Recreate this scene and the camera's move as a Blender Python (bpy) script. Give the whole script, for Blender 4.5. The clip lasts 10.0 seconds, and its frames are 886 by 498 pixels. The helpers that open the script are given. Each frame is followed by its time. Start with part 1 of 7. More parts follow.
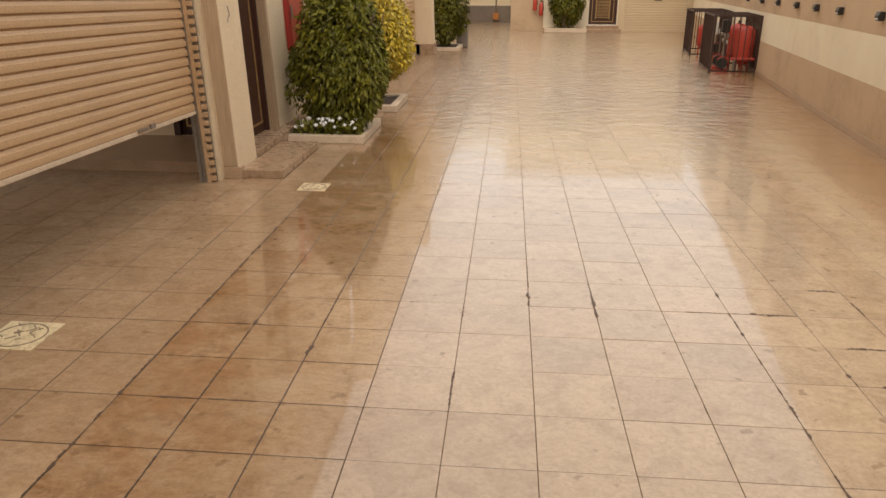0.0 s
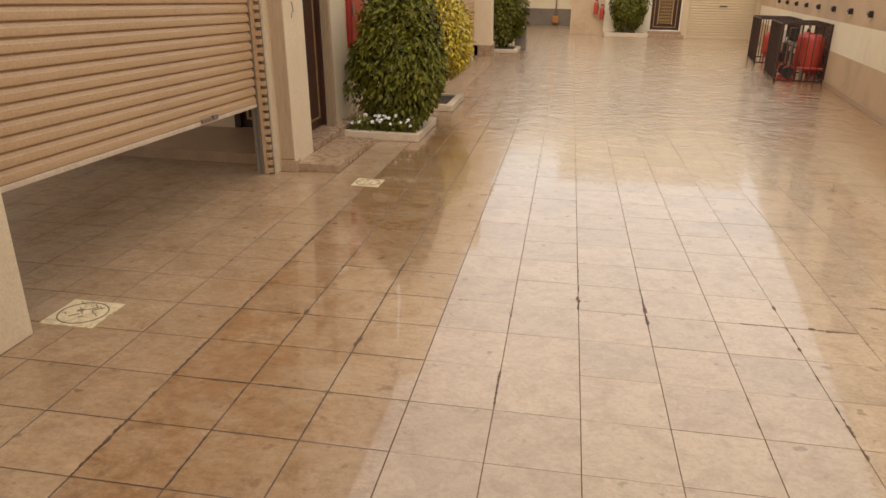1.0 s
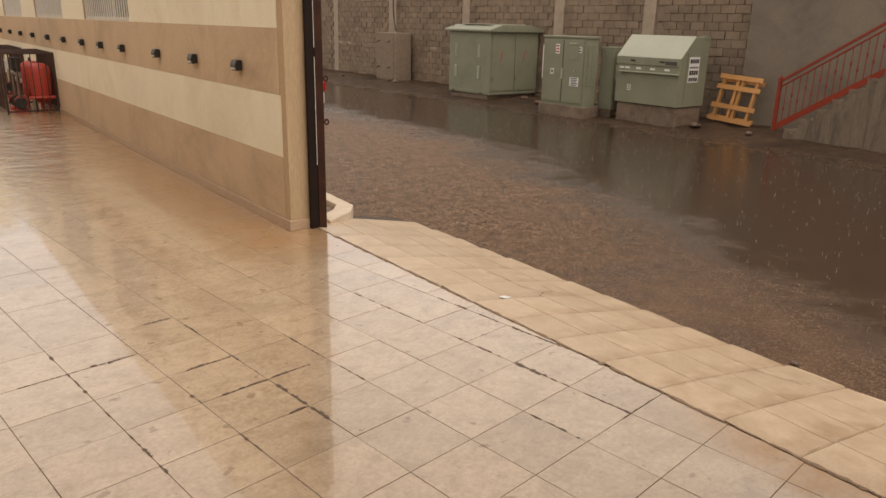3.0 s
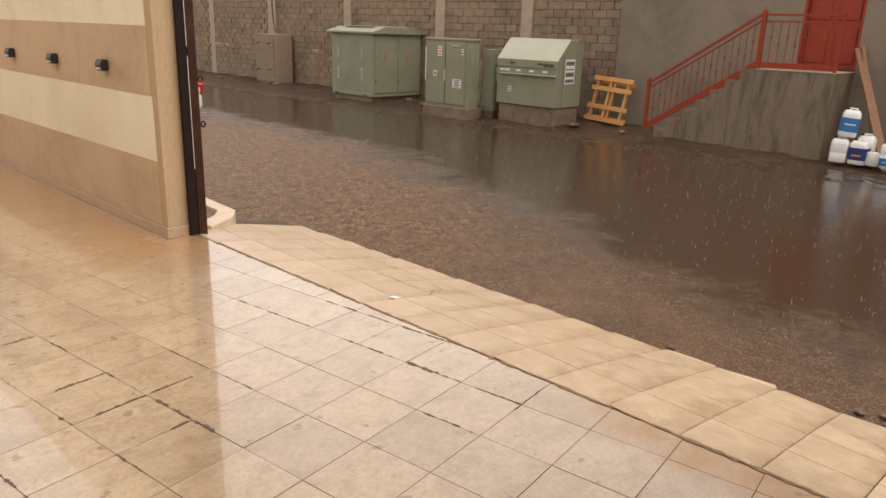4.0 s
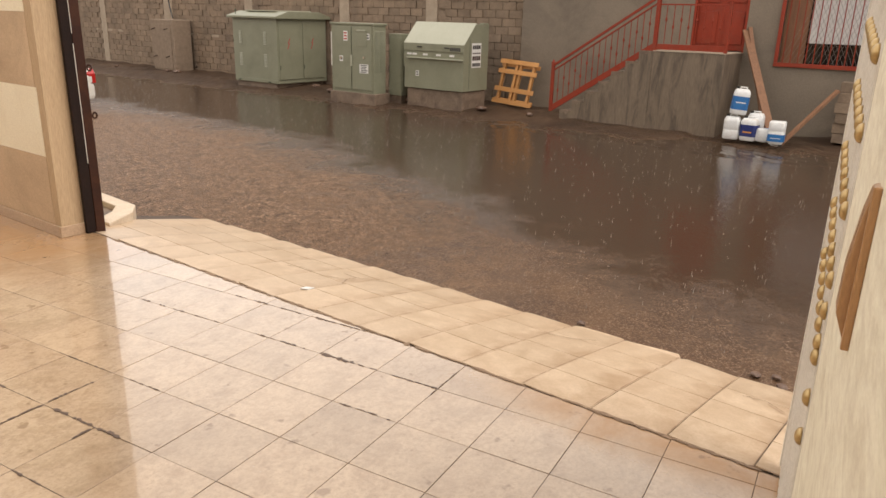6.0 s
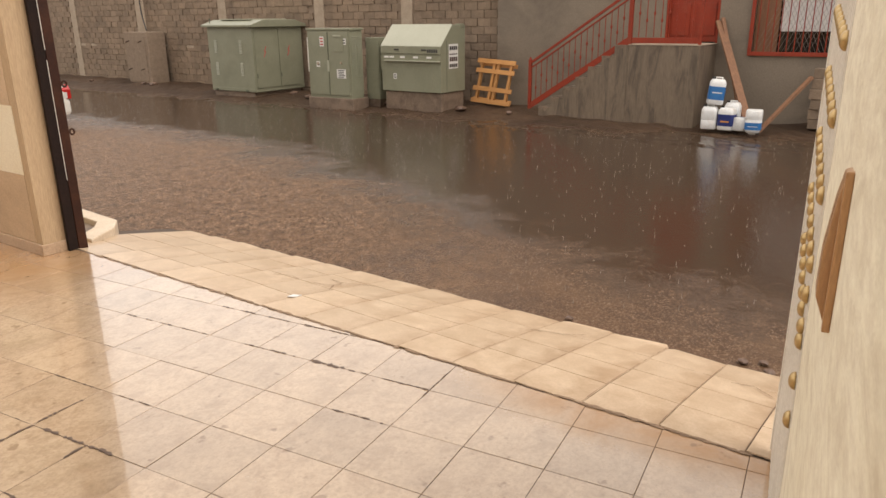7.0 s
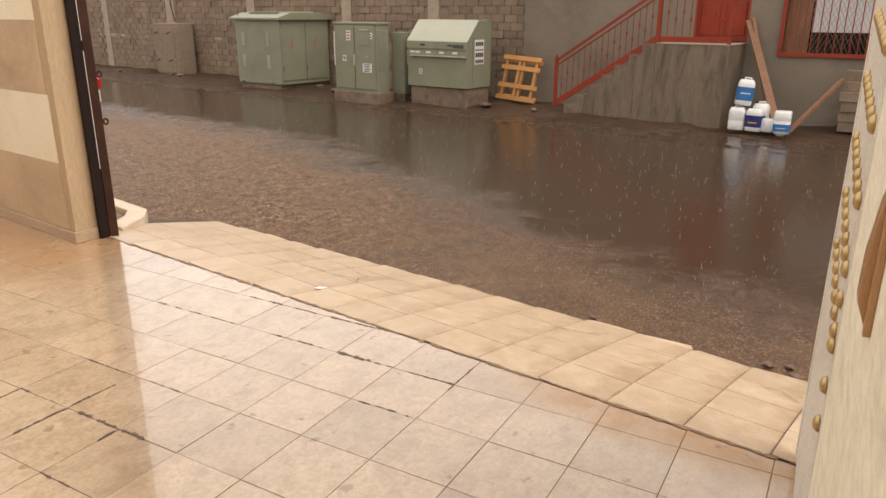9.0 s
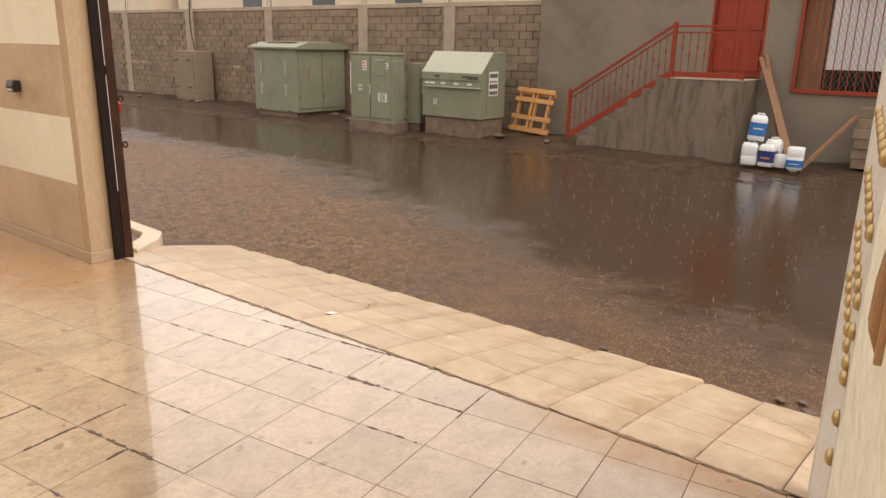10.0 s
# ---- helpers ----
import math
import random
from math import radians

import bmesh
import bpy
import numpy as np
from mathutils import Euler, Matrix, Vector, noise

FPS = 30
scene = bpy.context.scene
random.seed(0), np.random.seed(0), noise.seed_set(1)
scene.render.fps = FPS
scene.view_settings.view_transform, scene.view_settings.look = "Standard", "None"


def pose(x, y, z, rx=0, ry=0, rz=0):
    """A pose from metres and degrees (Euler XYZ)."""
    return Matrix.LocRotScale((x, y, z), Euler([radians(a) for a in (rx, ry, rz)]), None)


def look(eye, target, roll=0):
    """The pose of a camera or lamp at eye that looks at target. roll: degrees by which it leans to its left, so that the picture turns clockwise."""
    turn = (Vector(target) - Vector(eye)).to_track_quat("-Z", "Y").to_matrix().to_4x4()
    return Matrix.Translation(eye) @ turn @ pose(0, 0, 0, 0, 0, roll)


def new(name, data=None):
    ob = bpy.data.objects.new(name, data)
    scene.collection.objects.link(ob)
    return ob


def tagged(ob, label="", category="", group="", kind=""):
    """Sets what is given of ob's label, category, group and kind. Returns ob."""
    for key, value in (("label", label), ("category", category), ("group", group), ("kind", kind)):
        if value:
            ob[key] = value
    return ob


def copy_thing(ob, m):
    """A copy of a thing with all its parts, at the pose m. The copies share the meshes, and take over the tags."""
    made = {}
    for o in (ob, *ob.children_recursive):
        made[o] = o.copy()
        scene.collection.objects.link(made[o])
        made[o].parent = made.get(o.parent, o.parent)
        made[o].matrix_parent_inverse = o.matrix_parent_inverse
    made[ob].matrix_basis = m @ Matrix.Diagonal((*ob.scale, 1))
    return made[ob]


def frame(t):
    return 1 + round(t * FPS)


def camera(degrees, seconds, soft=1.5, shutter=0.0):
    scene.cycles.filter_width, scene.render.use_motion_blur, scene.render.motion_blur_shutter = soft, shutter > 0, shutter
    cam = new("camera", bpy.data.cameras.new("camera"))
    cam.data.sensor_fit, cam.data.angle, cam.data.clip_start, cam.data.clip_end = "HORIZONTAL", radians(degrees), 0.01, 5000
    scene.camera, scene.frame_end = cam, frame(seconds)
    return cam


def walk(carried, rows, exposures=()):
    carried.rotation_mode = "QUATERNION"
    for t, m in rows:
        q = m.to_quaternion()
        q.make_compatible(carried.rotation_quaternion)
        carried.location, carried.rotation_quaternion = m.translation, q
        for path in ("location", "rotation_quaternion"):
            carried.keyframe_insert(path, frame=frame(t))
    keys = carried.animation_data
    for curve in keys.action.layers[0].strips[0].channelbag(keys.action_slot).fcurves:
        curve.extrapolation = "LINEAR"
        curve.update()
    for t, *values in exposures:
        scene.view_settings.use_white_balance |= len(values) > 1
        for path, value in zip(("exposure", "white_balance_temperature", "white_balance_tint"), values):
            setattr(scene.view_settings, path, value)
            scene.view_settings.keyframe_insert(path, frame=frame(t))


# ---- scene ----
cam = camera(63.0, 10.0)
PATH = [
    (0, (-0.173, -2.484, 1.882), (-0.337, -0.617, 1.185), 0.1),
    (0.5, (-0.197, -2.49, 1.872), (-0.437, -0.636, 1.16), 0.6),
    (1, (-0.188, -2.497, 1.865), (-0.485, -0.645, 1.17), 1.2),
    (1.5, (-0.063, -2.492, 1.902), (0.039, -0.622, 1.2), 1.5),
    (2, (0.004, -2.489, 1.908), (0.667, -0.742, 1.195), 2.3),
    (2.5, (0.08, -2.485, 1.942), (1.19, -0.948, 1.305), 1.8),
    (3, (0.102, -2.484, 1.939), (1.449, -1.13, 1.342), 1.3),
    (3.2, (0.124, -2.497, 1.931), (1.521, -1.188, 1.35), 1.2),
    (4.5, (0.135, -2.471, 1.909), (1.731, -1.429, 1.302), 2.4),
    (5, (0.144, -2.464, 1.915), (1.763, -1.469, 1.292), 2.5),
    (5.5, (0.166, -2.486, 1.911), (1.816, -1.539, 1.292), 2.4),
    (7, (0.156, -2.506, 1.916), (1.839, -1.614, 1.307), -0.6),
    (7.5, (0.14, -2.488, 1.91), (1.818, -1.6, 1.283), -2.2),
    (8, (0.134, -2.464, 1.916), (1.79, -1.55, 1.264), -0.8),
    (8.5, (0.119, -2.463, 1.907), (1.786, -1.563, 1.267), -0.3),
    (9, (0.108, -2.48, 1.928), (1.762, -1.542, 1.307), 0.2),
    (9.5, (0.105, -2.474, 1.919), (1.756, -1.499, 1.351), 0.5),
    (10, (0.081, -2.487, 1.92), (1.74, -1.511, 1.377), 1.1),
]
EXPOSURES = [(0, 0.17, 6680), (1.5, 0.15, 6640), (2.5, -0.06, 6640), (3.2, 0.12, 6600), (4.5, 0.46, 6420), (6.0, 0.52, 6420), (7.5, 0.52, 6430), (10, 0.53, 6430)]
walk(cam, [(t, look(eye, target, roll)) for t, eye, target, roll in PATH], [(t, e, k, 13) for t, e, k in EXPOSURES])

# ---------------- world and light ----------------
world = bpy.data.worlds.new("world")
scene.world = world
world.use_nodes = True
wn = world.node_tree
sky = wn.nodes.new("ShaderNodeTexSky")
sky.sky_type, sky.sun_disc = "NISHITA", False
sky.sun_elevation, sky.sun_rotation = radians(62), radians(183)
sky.dust_density, sky.air_density = 4.0, 1.0
pale = wn.nodes.new("ShaderNodeMix")
pale.data_type = "RGBA"
pale.inputs[0].default_value = 0.75
pale.inputs[7].default_value = (9.6, 9.0, 8.0, 1)
wn.links.new(sky.outputs[0], pale.inputs[6])
wn.links.new(pale.outputs[2], wn.nodes["Background"].inputs[0])
wn.nodes["Background"].inputs[1].default_value = 0.135
sun = new("sun", bpy.data.lights.new("sun", "SUN"))
sun.data.energy, sun.data.angle, sun.data.color = 0.8, radians(35), (1.0, 0.93, 0.82)
sun.matrix_world = look((0, 0, 0), (0.03, 0.44, -0.86))

# ---------------- materials ----------------
MATS = {}


def ramp(nt, fac, stops):
    r = nt.nodes.new("ShaderNodeValToRGB")
    while len(r.color_ramp.elements) < len(stops):
        r.color_ramp.elements.new(0.5)
    for e, (p, c) in zip(r.color_ramp.elements, stops):
        e.position, e.color = p, (*c, 1) if len(c) == 3 else c
    nt.links.new(fac, r.inputs[0])
    return r.outputs[0]


def noise_tex(nt, vec, scale, detail=4.0, rough=0.6, dist=0.0):
    n = nt.nodes.new("ShaderNodeTexNoise")
    n.inputs["Scale"].default_value, n.inputs["Detail"].default_value = scale, detail
    n.inputs["Roughness"].default_value, n.inputs["Distortion"].default_value = rough, dist
    nt.links.new(vec, n.inputs["Vector"])
    return n.outputs[0]


def mixc(nt, fac, a, b, mode="MIX"):
    m = nt.nodes.new("ShaderNodeMix")
    m.data_type, m.blend_type = "RGBA", mode
    for sock, v in ((m.inputs[0], fac), (m.inputs[6], a), (m.inputs[7], b)):
        if isinstance(v, (int, float)):
            sock.default_value = v
        elif isinstance(v, tuple):
            sock.default_value = (*v, 1)
        else:
            nt.links.new(v, sock)
    return m.outputs[2]


def maths(nt, op, a, b=0.0, c=0.0, clamp=False):
    m = nt.nodes.new("ShaderNodeMath")
    m.operation, m.use_clamp = op, clamp
    for sock, v in zip(m.inputs, (a, b, c)):
        if isinstance(v, (int, float)):
            sock.default_value = v
        else:
            nt.links.new(v, sock)
    return m.outputs[0]


def base_nodes(name):
    m = bpy.data.materials.new(name)
    m.use_nodes = True
    nt = m.node_tree
    MATS[name] = m
    geo = nt.nodes.new("ShaderNodeNewGeometry")
    return m, nt, nt.nodes["Principled BSDF"], geo


def surface(name, c1, c2, scale=3.0, rough=0.6, rvar=0.1, bump=0.15, bscale=60.0, metal=0.0, coat=0.0,
            stain=None, sscale=0.8, samount=0.5, stretch=None, vary=0.0, depth=0.004, spec=0.5):
    """A two-scale mottled surface; stain: a second colour in blotches; stretch: scale of the coordinates; vary: by piece."""
    m, nt, b, geo = base_nodes(name)
    vec = geo.outputs["Position"]
    if stretch:
        mp = nt.nodes.new("ShaderNodeMapping")
        mp.inputs["Scale"].default_value = stretch
        nt.links.new(vec, mp.inputs[0])
        vec2 = mp.outputs[0]
    else:
        vec2 = vec
    big = noise_tex(nt, vec2, scale, 5, 0.62)
    fine = noise_tex(nt, vec2, bscale, 3, 0.6)
    col = ramp(nt, big, [(0.3, c1), (0.7, c2)])
    col = mixc(nt, 0.35, col, ramp(nt, fine, [(0.3, tuple(v * 0.72 for v in c1)), (0.7, tuple(min(1, v * 1.2) for v in c2))]))
    if stain:
        sn = noise_tex(nt, vec2, sscale, 6, 0.7, 0.6)
        col = mixc(nt, ramp(nt, sn, [(0.48, (0, 0, 0)), (0.72, (samount,) * 3)]), col, stain)
    if vary:
        info = nt.nodes.new("ShaderNodeObjectInfo")
        isl = maths(nt, "FRACT", maths(nt, "ADD", info.outputs["Random"], geo.outputs["Random Per Island"]))
        k = maths(nt, "MULTIPLY_ADD", isl, 2 * vary, 1 - vary)
        cb = nt.nodes.new("ShaderNodeCombineColor")
        for s in cb.inputs:
            nt.links.new(k, s)
        col = mixc(nt, 1.0, col, cb.outputs[0], "MULTIPLY")
    nt.links.new(col, b.inputs["Base Color"])
    r = maths(nt, "MULTIPLY_ADD", big, 2 * rvar, rough - rvar, clamp=True)
    nt.links.new(r, b.inputs["Roughness"])
    b.inputs["Metallic"].default_value = metal
    b.inputs["Coat Weight"].default_value = coat
    b.inputs["Coat Roughness"].default_value = 0.12
    b.inputs["Specular IOR Level"].default_value = spec
    if bump:
        bp = nt.nodes.new("ShaderNodeBump")
        bp.inputs["Strength"].default_value, bp.inputs["Distance"].default_value = bump, depth
        nt.links.new(maths(nt, "ADD", fine, maths(nt, "MULTIPLY", big, 0.6)), bp.inputs["Height"])
        nt.links.new(bp.outputs[0], b.inputs["Normal"])
    return m


def wet_tile(name, c1, c2, stain):
    """Glazed beige floor tile under a thin film of rain, with ripples further down the court."""
    m, nt, b, geo = base_nodes(name)
    vec = geo.outputs["Position"]
    info = nt.nodes.new("ShaderNodeObjectInfo")
    isl = maths(nt, "FRACT", maths(nt, "ADD", info.outputs["Random"], geo.outputs["Random Per Island"]))
    shift = nt.nodes.new("ShaderNodeVectorMath")
    shift.operation = "MULTIPLY_ADD"
    cmb = nt.nodes.new("ShaderNodeCombineXYZ")
    nt.links.new(isl, cmb.inputs[0]), nt.links.new(isl, cmb.inputs[2])
    nt.links.new(cmb.outputs[0], shift.inputs[0])
    shift.inputs[1].default_value = (17, 5, 31)
    nt.links.new(vec, shift.inputs[2])
    cloud = noise_tex(nt, shift.outputs[0], 6.5, 6, 0.72, 0.4)
    grain = noise_tex(nt, shift.outputs[0], 42, 4, 0.7)
    col = ramp(nt, cloud, [(0.28, c1), (0.52, c2), (0.75, tuple(min(1, v * 1.1) for v in c2))])
    col = mixc(nt, ramp(nt, grain, [(0.45, (0, 0, 0)), (0.68, (0.34,) * 3)]), col, tuple(v * 0.66 for v in c1))
    speck = noise_tex(nt, shift.outputs[0], 110, 3, 0.7)
    col = mixc(nt, ramp(nt, speck, [(0.56, (0, 0, 0)), (0.70, (0.34,) * 3)]), col, tuple(v * 0.55 for v in c1))
    mp = nt.nodes.new("ShaderNodeMapping")
    mp.inputs["Scale"].default_value = (1.0, 2.0, 1.0)
    nt.links.new(shift.outputs[0], mp.inputs[0])
    brush = noise_tex(nt, mp.outputs[0], 15, 7, 0.8, 0.3)
    col = mixc(nt, ramp(nt, brush, [(0.42, (0, 0, 0)), (0.70, (0.30,) * 3)]), col, tuple(v * 0.72 for v in c1))
    blot = noise_tex(nt, vec, 0.9, 6, 0.7, 0.8)
    col = mixc(nt, ramp(nt, blot, [(0.5, (0, 0, 0)), (0.75, (0.45,) * 3)]), col, tuple(v * 0.7 for v in c1))
    k = maths(nt, "MULTIPLY_ADD", isl, 0.16, 0.92)
    cb = nt.nodes.new("ShaderNodeCombineColor")
    for s in cb.inputs:
        nt.links.new(k, s)
    col = mixc(nt, 1.0, col, cb.outputs[0], "MULTIPLY")
    sep = nt.nodes.new("ShaderNodeSeparateXYZ")
    nt.links.new(vec, sep.inputs[0])
    # rust-brown dirt washed along the drain strip beside the houses; past one joint a weaker brown tint runs on
    strip = nt.nodes.new("ShaderNodeMapRange")
    strip.interpolation_type = "SMOOTHSTEP"
    strip.inputs["From Min"].default_value, strip.inputs["From Max"].default_value = -0.25, -1.75
    nt.links.new(sep.outputs[0], strip.inputs["Value"])
    brim = maths(nt, "GREATER_THAN", sep.outputs[0], -2.0)
    dirt = noise_tex(nt, vec, 2.1, 6, 0.72, 0.5)
    dm = maths(nt, "MULTIPLY", maths(nt, "MULTIPLY", strip.outputs[0], maths(nt, "MULTIPLY_ADD", brim, 0.55, 0.4)), ramp(nt, dirt, [(0.30, (0.22,) * 3), (0.64, (1.0,) * 3)]))
    col = mixc(nt, dm, col, stain)
    soot = noise_tex(nt, vec, 5.0, 6, 0.75, 0.4)
    col = mixc(nt, maths(nt, "MULTIPLY", dm, ramp(nt, soot, [(0.52, (0, 0, 0)), (0.70, (0.8,) * 3)])), col, tuple(v * 0.35 for v in stain))
    col = mixc(nt, maths(nt, "MULTIPLY", dm, ramp(nt, brush, [(0.46, (0, 0, 0)), (0.66, (0.6,) * 3)])), col, tuple(v * 0.5 for v in stain))
    # rust-coloured silt along the foot of the long wall and at the gate's end
    vx = maths(nt, "SUBTRACT", maths(nt, "MULTIPLY", sep.outputs[0], 0.9923), maths(nt, "MULTIPLY", sep.outputs[1], 0.1236))
    ux = maths(nt, "ADD", maths(nt, "MULTIPLY", sep.outputs[0], 0.1236), maths(nt, "MULTIPLY", sep.outputs[1], 0.9923))

    def fade(value, lo, hi):
        mr = nt.nodes.new("ShaderNodeMapRange")
        mr.interpolation_type = "SMOOTHSTEP"
        mr.inputs["From Min"].default_value, mr.inputs["From Max"].default_value = lo, hi
        nt.links.new(value, mr.inputs["Value"])
        return mr.outputs[0]

    foot = maths(nt, "MULTIPLY", fade(maths(nt, "ADD", vx, maths(nt, "MULTIPLY", blot, 0.8)), 2.3, 3.6), fade(maths(nt, "ADD", ux, blot), 3.0, 4.2))
    end = maths(nt, "MULTIPLY", fade(maths(nt, "ADD", vx, maths(nt, "MULTIPLY", dirt, 0.3)), 3.34, 3.72), fade(ux, -0.1, -1.5))
    silt = maths(nt, "MULTIPLY", maths(nt, "MAXIMUM", foot, end), ramp(nt, dirt, [(0.3, (0.45,) * 3), (0.6, (0.95,) * 3)]))
    col = mixc(nt, silt, col, (0.36, 0.195, 0.080))
    dull = maths(nt, "MULTIPLY_ADD", maths(nt, "MULTIPLY", end, ramp(nt, dirt, [(0.3, (0.5,) * 3), (0.6, (1.0,) * 3)])), -0.85, 1.0)
    spots = noise_tex(nt, vec, 9.0, 3, 0.5)
    col = mixc(nt, ramp(nt, spots, [(0.66, (0, 0, 0)), (0.72, (0.5,) * 3)]), col, tuple(v * 0.5 for v in stain))
    nt.links.new(col, b.inputs["Base Color"])
    wet = noise_tex(nt, vec, 1.3, 4, 0.6)
    nt.links.new(maths(nt, "SUBTRACT", maths(nt, "MULTIPLY_ADD", wet, 0.16, maths(nt, "MULTIPLY_ADD", grain, 0.1, 0.55)), maths(nt, "MULTIPLY", dull, 0.45)), b.inputs["Roughness"])
    b.inputs["Specular IOR Level"].default_value = 0.5
    nt.links.new(maths(nt, "MULTIPLY", dull, maths(nt, "MULTIPLY_ADD", brim, 0.72, 0.28)), b.inputs["Coat Weight"])
    nt.links.new(maths(nt, "MULTIPLY_ADD", brim, -0.13, maths(nt, "MULTIPLY_ADD", wet, 0.05, 0.14)), b.inputs["Coat Roughness"])
    b.inputs["Coat IOR"].default_value = 1.55
    far = nt.nodes.new("ShaderNodeMapRange")
    far.interpolation_type = "SMOOTHSTEP"
    far.inputs["From Min"].default_value, far.inputs["From Max"].default_value = 3.5, 12.5
    nt.links.new(maths(nt, "ADD", sep.outputs[1], maths(nt, "MULTIPLY", wet, 2.0)), far.inputs["Value"])
    rip = noise_tex(nt, vec, 4.0, 5, 0.66, 0.5)
    drops = noise_tex(nt, vec, 26, 2, 0.5)
    b1 = nt.nodes.new("ShaderNodeBump")
    b1.inputs["Distance"].default_value = 0.05
    nt.links.new(maths(nt, "MULTIPLY_ADD", maths(nt, "POWER", far.outputs[0], 2.2), 1.0, 0.006), b1.inputs["Strength"])
    nt.links.new(rip, b1.inputs["Height"])
    b2 = nt.nodes.new("ShaderNodeBump")
    b2.inputs["Distance"].default_value, b2.inputs["Strength"].default_value = 0.003, 0.10
    nt.links.new(maths(nt, "ADD", drops, maths(nt, "MULTIPLY", grain, 0.6)), b2.inputs["Height"])
    nt.links.new(b1.outputs[0], b2.inputs["Normal"])
    nt.links.new(b2.outputs[0], b.inputs["Normal"])
    nt.links.new(b1.outputs[0], b.inputs["Coat Normal"])
    return m


def ramp_tile(name):
    """Matt beige tile laid in sloping courses; the shading along each course's low edge is painted in as brown."""
    m, nt, b, geo = base_nodes(name)
    vec = geo.outputs["Position"]
    info = nt.nodes.new("ShaderNodeObjectInfo")
    sep = nt.nodes.new("ShaderNodeSeparateXYZ")
    nt.links.new(vec, sep.inputs[0])
    u = maths(nt, "ADD", maths(nt, "MULTIPLY", sep.outputs[0], 0.1236), maths(nt, "MULTIPLY", sep.outputs[1], 0.9923))
    cloud = noise_tex(nt, vec, 7.0, 6, 0.7, 0.4)
    grain = noise_tex(nt, vec, 70, 4, 0.7)
    course = maths(nt, "FRACT", maths(nt, "MULTIPLY_ADD", maths(nt, "ADD", u, 0.73), 1 / 0.405, 20.0))
    col = ramp(nt, cloud, [(0.3, (0.47, 0.338, 0.215)), (0.68, (0.61, 0.465, 0.320))])
    col = mixc(nt, ramp(nt, grain, [(0.45, (0, 0, 0)), (0.7, (0.35,) * 3)]), col, (0.36, 0.245, 0.14))
    # brown gradient across each course puts the shading of its low edge into the colour
    mud_shade = maths(nt, "ADD", course, maths(nt, "MULTIPLY_ADD", cloud, 0.9, -0.45))
    col = mixc(nt, ramp(nt, mud_shade, [(0.0, (0.36,) * 3), (0.42, (0, 0, 0))]), col, (0.29, 0.165, 0.078))
    blot = noise_tex(nt, vec, 1.7, 6, 0.7, 0.8)
    col = mixc(nt, ramp(nt, blot, [(0.5, (0, 0, 0)), (0.75, (0.4,) * 3)]), col, (0.33, 0.21, 0.11))
    k = maths(nt, "MULTIPLY_ADD", info.outputs["Random"], 0.10, 0.95)
    cb = nt.nodes.new("ShaderNodeCombineColor")
    for s in cb.inputs:
        nt.links.new(k, s)
    nt.links.new(mixc(nt, 1.0, col, cb.outputs[0], "MULTIPLY"), b.inputs["Base Color"])
    nt.links.new(maths(nt, "MULTIPLY_ADD", cloud, 0.3, 0.2), b.inputs["Roughness"])
    b.inputs["Coat Weight"].default_value, b.inputs["Coat Roughness"].default_value = 0.15, 0.12
    bp = nt.nodes.new("ShaderNodeBump")
    bp.inputs["Strength"].default_value, bp.inputs["Distance"].default_value = 0.12, 0.004
    nt.links.new(grain, bp.inputs["Height"])
    nt.links.new(bp.outputs[0], b.inputs["Normal"])
    return m


